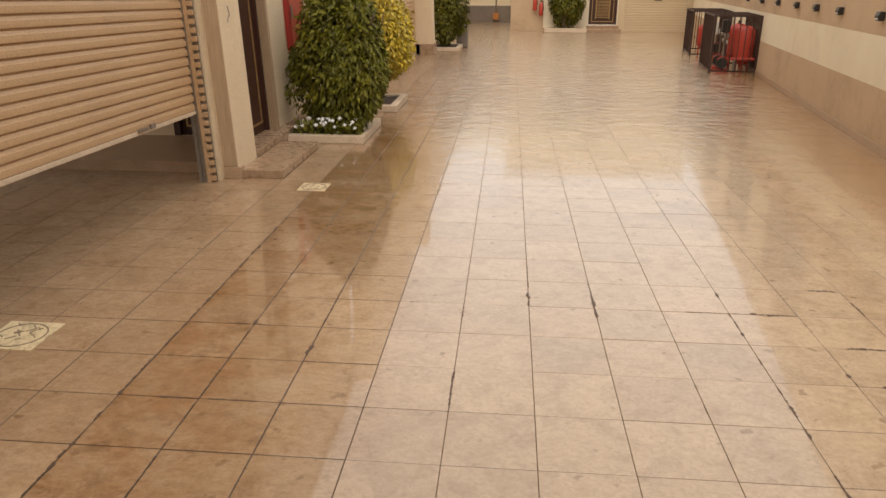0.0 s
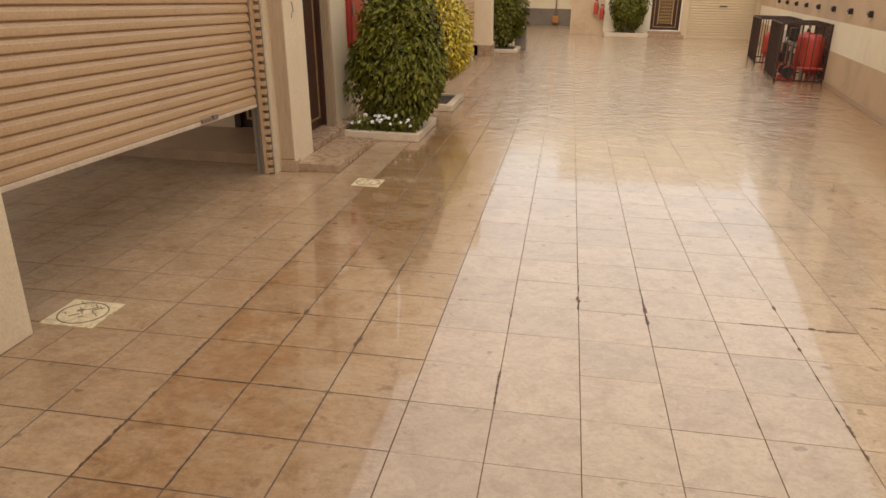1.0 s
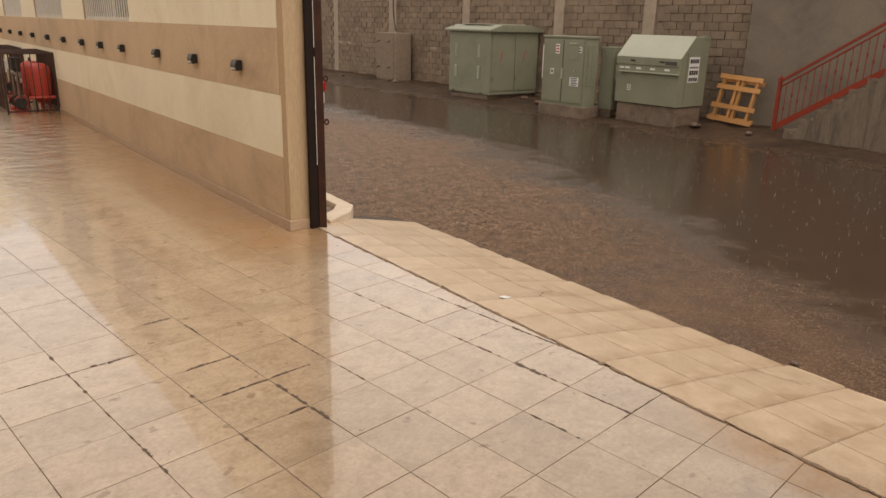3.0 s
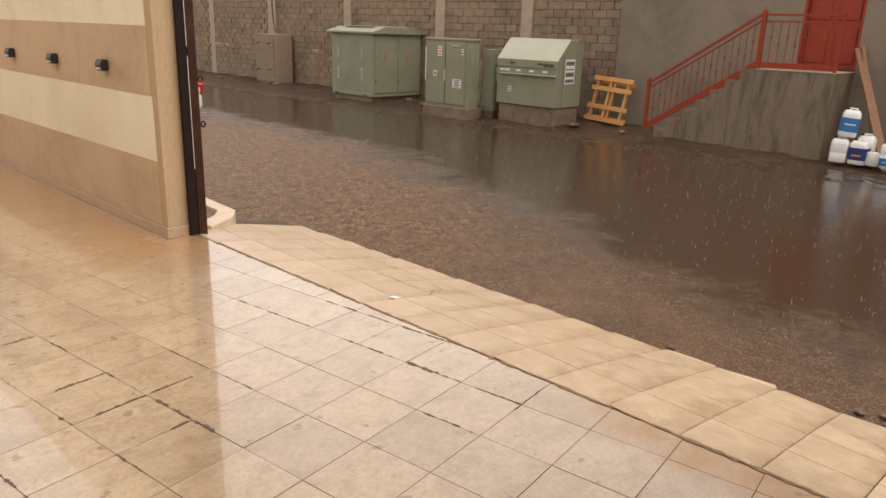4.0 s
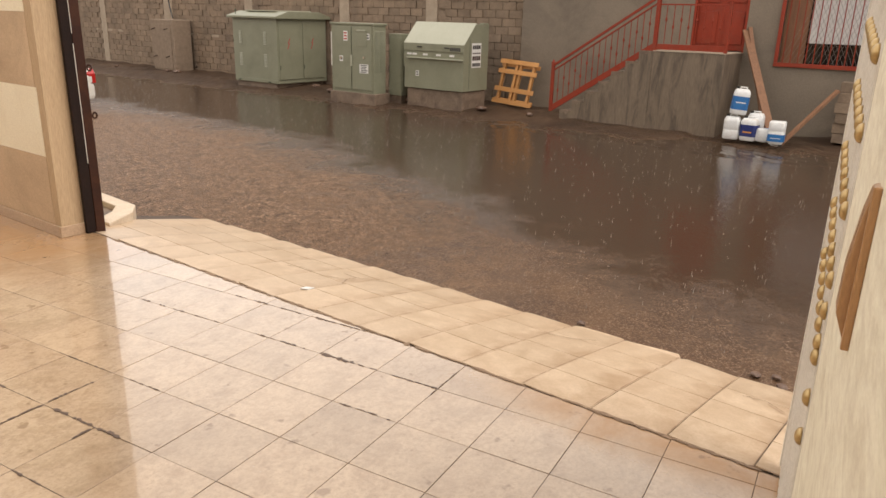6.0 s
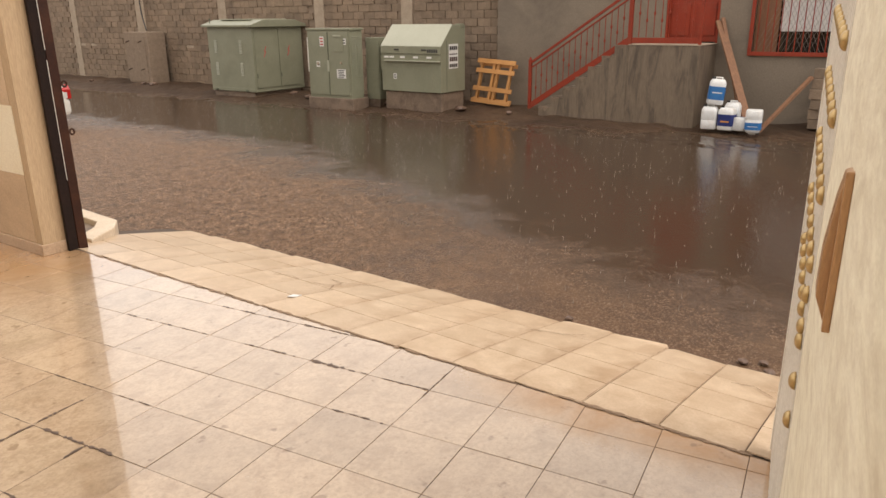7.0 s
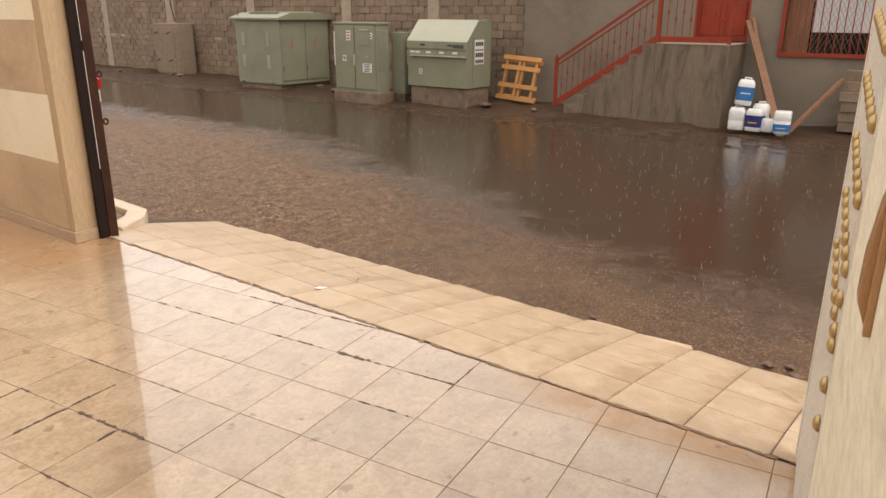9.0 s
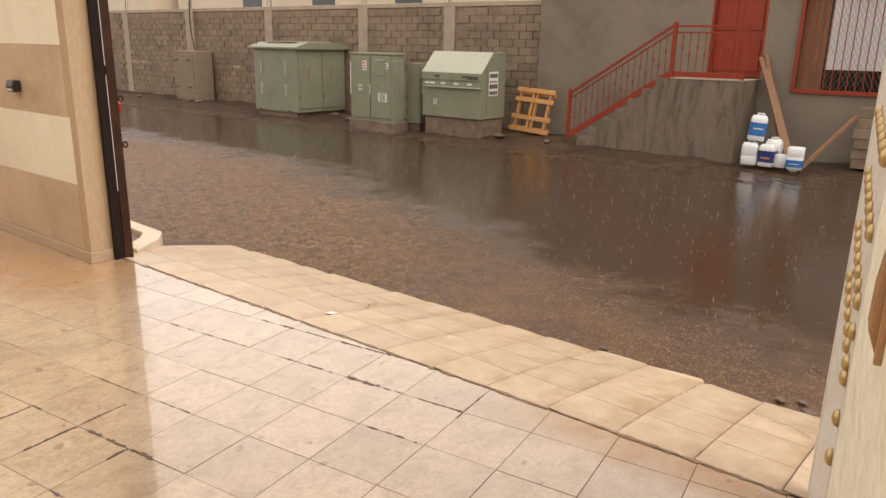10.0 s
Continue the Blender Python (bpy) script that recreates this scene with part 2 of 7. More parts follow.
def wet_street(name):
    """Dark muddy asphalt under standing rain water."""
    m, nt, b, geo = base_nodes(name)
    tc = nt.nodes.new("ShaderNodeTexCoord")
    vec = tc.outputs["Object"]
    sep = nt.nodes.new("ShaderNodeSeparateXYZ")
    nt.links.new(vec, sep.inputs[0])
    grit = noise_tex(nt, vec, 52, 6, 0.86)
    mud_shade = noise_tex(nt, vec, 0.55, 7, 0.66, 0.5)
    col = ramp(nt, grit, [(0.40, (0.036, 0.019, 0.010)), (0.5, (0.145, 0.080, 0.044)), (0.60, (0.64, 0.42, 0.26))])
    lump = noise_tex(nt, vec, 7.0, 8, 0.8, 0.3)
    col = mixc(nt, ramp(nt, lump, [(0.42, (0.60,) * 3), (0.55, (0, 0, 0))]), col, (0.040, 0.021, 0.011))
    silt = noise_tex(nt, vec, 1.7, 6, 0.7, 0.6)
    col = mixc(nt, ramp(nt, silt, [(0.46, (0, 0, 0)), (0.68, (0.6,) * 3)]), col, (0.17, 0.098, 0.054))
    # depth of water: deepest in the middle of the street
    mid = nt.nodes.new("ShaderNodeMapRange")
    mid.interpolation_type = "SMOOTHSTEP"
    mid.inputs["From Min"].default_value, mid.inputs["From Max"].default_value = 5.7, 8.0
    lean = maths(nt, "MINIMUM", maths(nt, "MAXIMUM", maths(nt, "MULTIPLY_ADD", sep.outputs[1], -0.36, 0.55), -2.6), 1.3)
    nt.links.new(maths(nt, "ADD", maths(nt, "ADD", sep.outputs[0], lean), maths(nt, "ADD", maths(nt, "MULTIPLY_ADD", mud_shade, 3.2, -1.6), maths(nt, "MULTIPLY_ADD", silt, 2.2, -1.1))), mid.inputs["Value"])
    edge = nt.nodes.new("ShaderNodeMapRange")
    edge.interpolation_type = "SMOOTHSTEP"
    edge.inputs["From Min"].default_value, edge.inputs["From Max"].default_value = 14.4, 13.9
    nook = nt.nodes.new("ShaderNodeMapRange")
    nook.interpolation_type = "SMOOTHSTEP"
    nook.inputs["From Min"].default_value, nook.inputs["From Max"].default_value = 3.0, 1.8
    nook.inputs["To Max"].default_value = -0.8
    nt.links.new(sep.outputs[1], nook.inputs["Value"])
    nt.links.new(maths(nt, "ADD", maths(nt, "ADD", sep.outputs[0], nook.outputs[0]), maths(nt, "MULTIPLY_ADD", silt, 3.0, -1.5)), edge.inputs["Value"])
    water = maths(nt, "MULTIPLY", mid.outputs[0], edge.outputs[0])
    # the muddy bank under the far wall stays soaked and dark
    bank = maths(nt, "SUBTRACT", 1.0, edge.outputs[0])
    col = mixc(nt, maths(nt, "MULTIPLY", bank, ramp(nt, mud_shade, [(0.35, (0.95,) * 3), (0.66, (0.62,) * 3)])), col, (0.034, 0.022, 0.015))
    col = mixc(nt, maths(nt, "MULTIPLY", water, 0.90), col, (0.034, 0.0215, 0.0138))
    # a smooth silty shallow by the ramp's lower end
    shal = nt.nodes.new("ShaderNodeMapRange")
    shal.interpolation_type = "SMOOTHSTEP"
    shal.inputs["From Min"].default_value, shal.inputs["From Max"].default_value = 3.6, 0.4
    nt.links.new(maths(nt, "ADD", sep.outputs[1], maths(nt, "MULTIPLY_ADD", silt, 4.0, -2.0)), shal.inputs["Value"])
    shallow = maths(nt, "MULTIPLY", shal.outputs[0], edge.outputs[0])
    pale_silt = ramp(nt, silt, [(0.35, (0.075, 0.044, 0.027)), (0.52, (0.105, 0.061, 0.035)), (0.68, (0.16, 0.094, 0.052))])
    dry = maths(nt, "MULTIPLY_ADD", water, -0.92, 1.0)
    col = mixc(nt, maths(nt, "MULTIPLY", maths(nt, "MULTIPLY", shallow, 0.8), dry), col, pale_silt)
    nt.links.new(col, b.inputs["Base Color"])
    nt.links.new(maths(nt, "MULTIPLY_ADD", maths(nt, "MAXIMUM", water, maths(nt, "MULTIPLY", shallow, 0.6)), -0.30, maths(nt, "MULTIPLY_ADD", grit, 0.3, 0.28)), b.inputs["Roughness"])
    nt.links.new(maths(nt, "MULTIPLY_ADD", maths(nt, "POWER", water, 2.0), 0.22, 0.12), b.inputs["Specular IOR Level"])
    b1 = nt.nodes.new("ShaderNodeBump")
    b1.inputs["Distance"].default_value = 0.016
    nt.links.new(maths(nt, "MULTIPLY_ADD", maths(nt, "MAXIMUM", water, maths(nt, "MULTIPLY", shallow, 0.85)), -0.95, 1.0), b1.inputs["Strength"])
    nt.links.new(maths(nt, "ADD", grit, maths(nt, "MULTIPLY", lump, 0.7)), b1.inputs["Height"])
    b2 = nt.nodes.new("ShaderNodeBump")
    b2.inputs["Distance"].default_value, b2.inputs["Strength"].default_value = 0.008, 0.26
    nt.links.new(maths(nt, "ADD", noise_tex(nt, vec, 11, 3, 0.55, 0.3), maths(nt, "MULTIPLY", noise_tex(nt, vec, 42, 2, 0.5), 0.35)), b2.inputs["Height"])
    nt.links.new(b1.outputs[0], b2.inputs["Normal"])
    nt.links.new(b2.outputs[0], b.inputs["Normal"])
    return m


TILE = wet_tile("wet_tile", (0.35, 0.240, 0.146), (0.485, 0.357, 0.236), (0.29, 0.147, 0.058))
STREET = wet_street("wet_street")
RAMPTILE = ramp_tile("matt_ramp_tile")
GROUT = surface("grout", (0.045, 0.028, 0.018), (0.12, 0.078, 0.049), 6, 0.75, bump=0.3)
CRACK = surface("crack_dirt", (0.060, 0.036, 0.025), (0.135, 0.085, 0.058), 20, 0.6, bump=0.3)
CREAM = surface("cream_plaster", (0.82, 0.71, 0.52), (0.88, 0.79, 0.61), 1.2, 0.75, bump=0.35, bscale=90, stain=(0.52, 0.40, 0.26), sscale=0.7, samount=0.35)
TAN = surface("tan_plaster", (0.53, 0.38, 0.24), (0.63, 0.465, 0.305), 1.1, 0.72, bump=0.45, bscale=75, stain=(0.28, 0.19, 0.115), sscale=0.9, samount=0.5)
STREAK = surface("tan_streaked_plaster", (0.44, 0.305, 0.175), (0.56, 0.41, 0.255), 1.0, 0.7, bump=0.6, bscale=40, stretch=(3.5, 3.5, 0.35), stain=(0.32, 0.21, 0.12), sscale=1.5, samount=0.5)
JOINT = surface("crumbled_mortar", (0.19, 0.12, 0.072), (0.32, 0.215, 0.135), 14, 0.8, bump=0.8, bscale=70)
FRONT = surface("cream_house_plaster", (0.71, 0.57, 0.385), (0.79, 0.655, 0.46), 1.2, 0.75, bump=0.3, bscale=60, stain=(0.56, 0.42, 0.27), sscale=0.9, samount=0.35)
GROOVED = surface("brushed_tan_plaster", (0.40, 0.285, 0.18), (0.50, 0.365, 0.235), 2.0, 0.75, bump=0.6, bscale=26, stretch=(3.0, 3.0, 0.2))
SKIRT = surface("stone_skirting", (0.40, 0.27, 0.17), (0.54, 0.39, 0.26), 4, 0.4, bump=0.1)
ROUGHCAST = surface("trowelled_cream_plaster", (0.82, 0.73, 0.55), (0.90, 0.82, 0.65), 2.5, 0.8, bump=0.6, bscale=45, depth=0.004, stain=(0.52, 0.42, 0.27), sscale=11.0, samount=0.5, stretch=(0.3, 1.0, 0.8))
SHUTTER = surface("tan_shutter_paint", (0.50, 0.325, 0.178), (0.57, 0.38, 0.218), 0.9, 0.42, bump=0.05, stain=(0.38, 0.26, 0.16), sscale=1.2, samount=0.35)
SHUTTER2 = surface("pale_shutter_paint", (0.60, 0.47, 0.30), (0.66, 0.53, 0.35), 0.9, 0.45, bump=0.05)
STEEL = surface("grey_guide_steel", (0.22, 0.19, 0.165), (0.32, 0.28, 0.24), 4, 0.4, metal=0.6, bump=0.05)
BROWNMETAL = surface("dark_brown_gate_paint", (0.026, 0.009, 0.005), (0.048, 0.016, 0.008), 5, 0.5, bump=0.1, stain=(0.09, 0.034, 0.014), sscale=5, samount=0.45, spec=0.25)
# darker twin of the gate paint: the inner channel's shade is in its colour
GATESHADE = surface("shaded_gate_channel", (0.010, 0.006, 0.005), (0.022, 0.011, 0.008), 5, 0.7, bump=0.1, spec=0.2)
DARKWOOD = surface("dark_stained_wood", (0.035, 0.014, 0.010), (0.075, 0.030, 0.020), 3, 0.35, bump=0.12, stretch=(8, 8, 0.7))
GOLD = surface("gold_trim", (0.46, 0.31, 0.13), (0.58, 0.41, 0.19), 8, 0.38, metal=0.7, bump=0.05)
GRANITE = surface("brown_polished_stone", (0.30, 0.195, 0.12), (0.46, 0.32, 0.21), 12, 0.28, bump=0.03, bscale=160)
REDBOX = surface("red_enamel", (0.34, 0.025, 0.018), (0.44, 0.04, 0.028), 3, 0.4, bump=0.05, stain=(0.2, 0.02, 0.015), samount=0.4)
REDPAINT = surface("red_iron_paint", (0.21, 0.027, 0.012), (0.31, 0.042, 0.017), 4, 0.5, spec=0.3, bump=0.2, stain=(0.20, 0.06, 0.035), sscale=5, samount=0.5)
LEAF = surface("green_leaf", (0.045, 0.058, 0.006), (0.20, 0.185, 0.016), 5, 0.42, bump=0.0, vary=0.45, spec=0.3)
LEAFY = surface("yellow_green_leaf", (0.30, 0.24, 0.015), (0.60, 0.44, 0.03), 5, 0.38, bump=0.0, vary=0.35)
BARK = surface("bark", (0.09, 0.06, 0.04), (0.17, 0.12, 0.08), 20, 0.85, bump=0.5)
PETAL = surface("white_petal", (0.80, 0.80, 0.78), (0.88, 0.88, 0.86), 20, 0.6, bump=0)
SOIL = surface("wet_soil", (0.035, 0.024, 0.016), (0.075, 0.052, 0.035), 20, 0.8, bump=1.0, bscale=50)
PLANTER = surface("pale_planter_concrete", (0.58, 0.46, 0.33), (0.70, 0.58, 0.44), 6, 0.55, bump=0.25, stain=(0.40, 0.29, 0.18), sscale=4, samount=0.4)
COVER = surface("painted_cover", (0.62, 0.50, 0.30), (0.74, 0.62, 0.40), 12, 0.5, bump=0.3, stain=(0.16, 0.11, 0.06), sscale=14, samount=0.8)
BLACK = surface("black_plastic", (0.012, 0.011, 0.010), (0.03, 0.027, 0.024), 10, 0.4, bump=0.1)
CAGE = surface("dark_cage_paint", (0.030, 0.014, 0.010), (0.065, 0.030, 0.022), 8, 0.45, bump=0.15)
TANKRED = surface("red_tank_paint", (0.42, 0.045, 0.03), (0.55, 0.07, 0.045), 5, 0.4, bump=0.05)
GREYDADO = surface("grey_stone_dado", (0.19, 0.16, 0.135), (0.27, 0.23, 0.195), 2.5, 0.5, bump=0.1)
WHITEMETAL = surface("white_paint", (0.74, 0.70, 0.62), (0.82, 0.78, 0.71), 6, 0.45, bump=0.06, stain=(0.55, 0.48, 0.38), sscale=5, samount=0.4)
BLOCK = surface("concrete_block", (0.195, 0.138, 0.092), (0.305, 0.220, 0.148), 4, 0.88, bump=1.0, bscale=55, depth=0.012, vary=0.12, stain=(0.11, 0.078, 0.055), sscale=0.8, samount=0.7)
MORTAR = surface("mortar", (0.19, 0.137, 0.095), (0.30, 0.222, 0.156), 8, 0.92, bump=0.7)
PILASTER = surface("cast_concrete_column", (0.33, 0.26, 0.185), (0.44, 0.35, 0.26), 4, 0.88, bump=0.6, bscale=45, stain=(0.24, 0.17, 0.115), sscale=2.5, samount=0.5)
RENDER = surface("damp_grey_render", (0.176, 0.138, 0.100), (0.240, 0.192, 0.140), 0.9, 0.75, bump=0.3, bscale=50, stain=(0.105, 0.082, 0.062), sscale=0.6, samount=0.7)
STAIRCON = surface("streaked_concrete", (0.135, 0.100, 0.068), (0.215, 0.160, 0.110), 1.2, 0.6, bump=0.4, bscale=14, stretch=(2.6, 2.6, 0.5), stain=(0.055, 0.040, 0.028), sscale=1.8, samount=0.9)
CABGREEN = surface("grey_green_enamel", (0.205, 0.205, 0.138), (0.26, 0.258, 0.178), 1.5, 0.42, bump=0.06, stain=(0.15, 0.143, 0.092), sscale=1.4, samount=0.45)
CABPALE = surface("pale_grey_green_enamel", (0.33, 0.325, 0.24), (0.40, 0.395, 0.30), 2, 0.4, bump=0.05)
CABDARK = surface("dark_green_vent", (0.07, 0.08, 0.05), (0.10, 0.11, 0.07), 6, 0.6, bump=0.1)
PLINTH = surface("stained_plinth", (0.13, 0.090, 0.062), (0.27, 0.195, 0.138), 3, 0.6, bump=0.6, bscale=40, stain=(0.075, 0.048, 0.032), sscale=2, samount=0.85)
LABELW = surface("white_label", (0.66, 0.64, 0.60), (0.76, 0.74, 0.70), 20, 0.5, bump=0)
LABELR = surface("red_print", (0.40, 0.05, 0.04), (0.48, 0.08, 0.06), 20, 0.5, bump=0)
INK = surface("dark_print", (0.03, 0.03, 0.03), (0.06, 0.055, 0.05), 20, 0.5, bump=0)
PALLET = surface("orange_pine", (0.42, 0.19, 0.055), (0.58, 0.29, 0.095), 3, 0.6, bump=0.3, bscale=30, stretch=(6, 0.8, 6), vary=0.15)
PLANK = surface("brown_board", (0.15, 0.068, 0.034), (0.30, 0.15, 0.075), 3, 0.65, bump=0.4, stretch=(6, 6, 0.7))
CANWHITE = surface("white_can_plastic", (0.70, 0.70, 0.68), (0.80, 0.80, 0.78), 6, 0.38, bump=0.05, stain=(0.50, 0.42, 0.32), sscale=6, samount=0.5)
CANBLUE = surface("blue_can_label", (0.012, 0.10, 0.30), (0.03, 0.17, 0.42), 6, 0.35, bump=0.03)
CANNAVY = surface("navy_can_label", (0.012, 0.02, 0.11), (0.025, 0.04, 0.18), 6, 0.35, bump=0.03)
CARPAINT = surface("white_car_paint", (0.70, 0.67, 0.60), (0.78, 0.75, 0.68), 1.2, 0.3, rvar=0.05, bump=0.0, coat=0.6, stain=(0.50, 0.41, 0.30), sscale=2.2, samount=0.45)
TYRE = surface("tyre_rubber", (0.010, 0.009, 0.008), (0.022, 0.020, 0.018), 12, 0.7, bump=0.3)
RIM = surface("dark_steel_rim", (0.03, 0.028, 0.025), (0.07, 0.065, 0.06), 10, 0.4, metal=0.5, bump=0.1)
LAMPRED = surface("red_tail_lens", (0.35, 0.012, 0.01), (0.45, 0.02, 0.015), 12, 0.15, bump=0, coat=0.6)
LAMPCLEAR = surface("clear_lens", (0.62, 0.60, 0.55), (0.7, 0.68, 0.62), 12, 0.12, bump=0, coat=0.6)
STONE = surface("wet_stone", (0.075, 0.045, 0.030), (0.16, 0.095, 0.062), 15, 0.5, bump=0.5)
CABLE = surface("black_cable", (0.015, 0.013, 0.012), (0.03, 0.026, 0.024), 12, 0.6, bump=0.05)
OUTLET = surface("orange_plastic", (0.5, 0.2, 0.05), (0.6, 0.27, 0.08), 9, 0.5, bump=0.05)
TANHANDLE = surface("tan_lacquered_handle", (0.42, 0.235, 0.11), (0.50, 0.295, 0.15), 4, 0.3, bump=0.04, stretch=(4, 4, 0.8))
HOUSE = surface("far_cream_wall", (0.62, 0.50, 0.36), (0.72, 0.60, 0.45), 0.8, 0.8, bump=0.2)
CEIL = surface("ceiling_paint", (0.62, 0.55, 0.46), (0.70, 0.63, 0.54), 2, 0.8, bump=0.1)
m, nt, b, geo = base_nodes("dark_glass")
b.inputs["Base Color"].default_value = (0.012, 0.012, 0.012, 1)
b.inputs["Roughness"].default_value, b.inputs["Coat Weight"].default_value = 0.06, 0.5
GLASS = m
m, nt, b, geo = base_nodes("frosted_pane")
b.inputs["Base Color"].default_value = (0.62, 0.60, 0.56, 1)
nt.links.new(maths(nt, "MULTIPLY_ADD", noise_tex(nt, geo.outputs["Position"], 5), 0.2, 0.25), b.inputs["Roughness"])
FROST = m

# ---------------- mesh helpers ----------------
TURN = -7.1
FRAME = pose(0, 0, 0, 0, 0, TURN)  # the street's own axes: x across it, y along it


def part(name, bm, mat, parent=None, label="", smooth=False):
    me = bpy.data.meshes.new(name)
    bm.to_mesh(me)
    bm.free()
    me.materials.append(mat)
    if smooth:
        for p in me.polygons:
            p.use_smooth = True
    ob = new(name, me)
    if parent is not None:
        ob.parent = parent
    if label:
        tagged(ob, label)
    return ob


def thing(name, m, label, category, group="", kind=""):
    ob = new(name)
    ob.matrix_world = m
    return tagged(ob, label, category, group, kind)


def add_box(bm, x0, x1, y0, y1, z0, z1, m=None, bevel=0.0):
    vs = [bm.verts.new((x, y, z)) for z in (z0, z1) for y in (y0, y1) for x in (x0, x1)]
    for f in ((0, 2, 3, 1), (4, 5, 7, 6), (0, 1, 5, 4), (2, 6, 7, 3), (0, 4, 6, 2), (1, 3, 7, 5)):
        bm.faces.new([vs[i] for i in f])
    if bevel:
        es = {e for v in vs for e in v.link_edges}
        r = bmesh.ops.bevel(bm, geom=list(es), offset=bevel, segments=2, affect="EDGES", profile=0.6)
        vs = list({v for f in r["faces"] for v in f.verts} | {v for v in vs if v.is_valid})
    if m is not None:
        bmesh.ops.transform(bm, matrix=m, verts=vs)
    return vs


def box(x0, x1, y0, y1, z0, z1, bevel=0.004, m=None):
    bm = bmesh.new()
    add_box(bm, x0, x1, y0, y1, z0, z1, m, bevel)
    return bm


def add_rod(bm, a, b, r, seg=10, r2=None):
    a, b = Vector(a), Vector(b)
    d = b - a
    q = d.to_track_quat("Z", "Y").to_matrix().to_4x4()
    bmesh.ops.create_cone(bm, cap_ends=True, segments=seg, radius1=r, radius2=r if r2 is None else r2, depth=d.length,
                          matrix=Matrix.Translation((a + b) / 2) @ q)


def rod(a, b, r, seg=10, r2=None):
    bm = bmesh.new()
    add_rod(bm, a, b, r, seg, r2)
    return bm


def lathe(profile, seg=24):
    """A turned form round z from (radius, height) pairs."""
    bm = bmesh.new()
    rings = []
    for r, z in profile:
        rings.append([bm.verts.new((r * math.cos(2 * math.pi * i / seg), r * math.sin(2 * math.pi * i / seg), z)) for i in range(seg)])
    for a, b in zip(rings, rings[1:]):
        for i in range(seg):
            bm.faces.new((a[i], a[(i + 1) % seg], b[(i + 1) % seg], b[i]))
    bm.faces.new(rings[0][::-1])
    bm.faces.new(rings[-1])
    return bm


def extrude_poly(points, axis, lo, hi, bevel=0.0):
    """A prism of a plane outline: axis 'x', 'y' or 'z' is the way it is drawn out."""
    bm = bmesh.new()

    def at(p, h):
        return {"x": (h, p[0], p[1]), "y": (p[0], h, p[1]), "z": (p[0], p[1], h)}[axis]

    a = [bm.verts.new(at(p, lo)) for p in points]
    b = [bm.verts.new(at(p, hi)) for p in points]
    n = len(points)
    bm.faces.new(a), bm.faces.new(b[::-1])
    for i in range(n):
        bm.faces.new((a[(i + 1) % n], a[i], b[i], b[(i + 1) % n]))
    bmesh.ops.recalc_face_normals(bm, faces=bm.faces)
    if bevel:
        bmesh.ops.bevel(bm, geom=bm.edges[:], offset=bevel, segments=2, affect="EDGES", profile=0.6)
    return bm


def structure(name, bm, mat, label, category, m=None):
    ob = part(name, bm, mat)
    if m is not None:
        ob.matrix_world = m
    return tagged(ob, label, category, kind="structure")


def wall_with_holes(x0, x1, z0, z1, thick, holes):
    """A wall along x from y = 0 to thick, with through openings (x0, x1, z0, z1)."""
    xs = sorted({x0, x1, *(h[0] for h in holes), *(h[1] for h in holes)})
    zs = sorted({z0, z1, *(h[2] for h in holes), *(h[3] for h in holes)})
    bm = bmesh.new()
    solid = {}
    for i in range(len(xs) - 1):
        for j in range(len(zs) - 1):
            cx, cz = (xs[i] + xs[i + 1]) / 2, (zs[j] + zs[j + 1]) / 2
            solid[i, j] = not any(h[0] < cx < h[1] and h[2] < cz < h[3] for h in holes)
    cache = {}

    def v(x, y, z):
        k = (round(x, 4), y, round(z, 4))
        if k not in cache:
            cache[k] = bm.verts.new((x, y, z))
        return cache[k]

    for (i, j), full in solid.items():
        if not full:
            continue
        a, b, c, d = xs[i], xs[i + 1], zs[j], zs[j + 1]
        bm.faces.new((v(a, 0, c), v(b, 0, c), v(b, 0, d), v(a, 0, d)))
        bm.faces.new((v(a, thick, c), v(a, thick, d), v(b, thick, d), v(b, thick, c)))
        if not solid.get((i - 1, j)):
            bm.faces.new((v(a, 0, c), v(a, 0, d), v(a, thick, d), v(a, thick, c)))
        if not solid.get((i + 1, j)):
            bm.faces.new((v(b, 0, c), v(b, thick, c), v(b, thick, d), v(b, 0, d)))
        if not solid.get((i, j - 1)):
            bm.faces.new((v(a, 0, c), v(a, thick, c), v(b, thick, c), v(b, 0, c)))
        if not solid.get((i, j + 1)):
            bm.faces.new((v(a, 0, d), v(b, 0, d), v(b, thick, d), v(a, thick, d)))
    return bm
SPLASH = surface("rain_splash", (0.27, 0.24, 0.21), (0.36, 0.33, 0.29), 9, 0.25, bump=0)

# ---------------- ground and court slab ----------------
def street_ground():
    bm = bmesh.new()
    xs = [-400, -120, -40, -12, 0, 3.2] + [3.6 + 0.2 * i for i in range(93)] + [30, 60, 150, 400]
    ys = [-400, -120, -40, -14] + [-8 + 0.2 * i for i in range(250)] + [50, 80, 150, 400]
    rows = []
    for y in ys:
        row = []
        for x in xs:
            z = -0.30
            if 3.7 < x < 21.5 and -8 <= y <= 42:
                t = min(1, max(0, (x - (14.6 if y < 2.4 else 13.9)) / 2.2))
                z += t * t * (3 - 2 * t) * (0.11 + 0.06 * noise.noise((x * 1.9, y * 1.3, 0)))
                if x > 13.4:
                    z += 0.03 * noise.noise((x * 4, y * 4, 3))
            row.append(bm.verts.new((x, y, z)))
        rows.append(row)
    for a, b in zip(rows, rows[1:]):
        for i in range(len(xs) - 1):
            bm.faces.new((a[i], a[i + 1], b[i + 1], b[i]))
    return bm


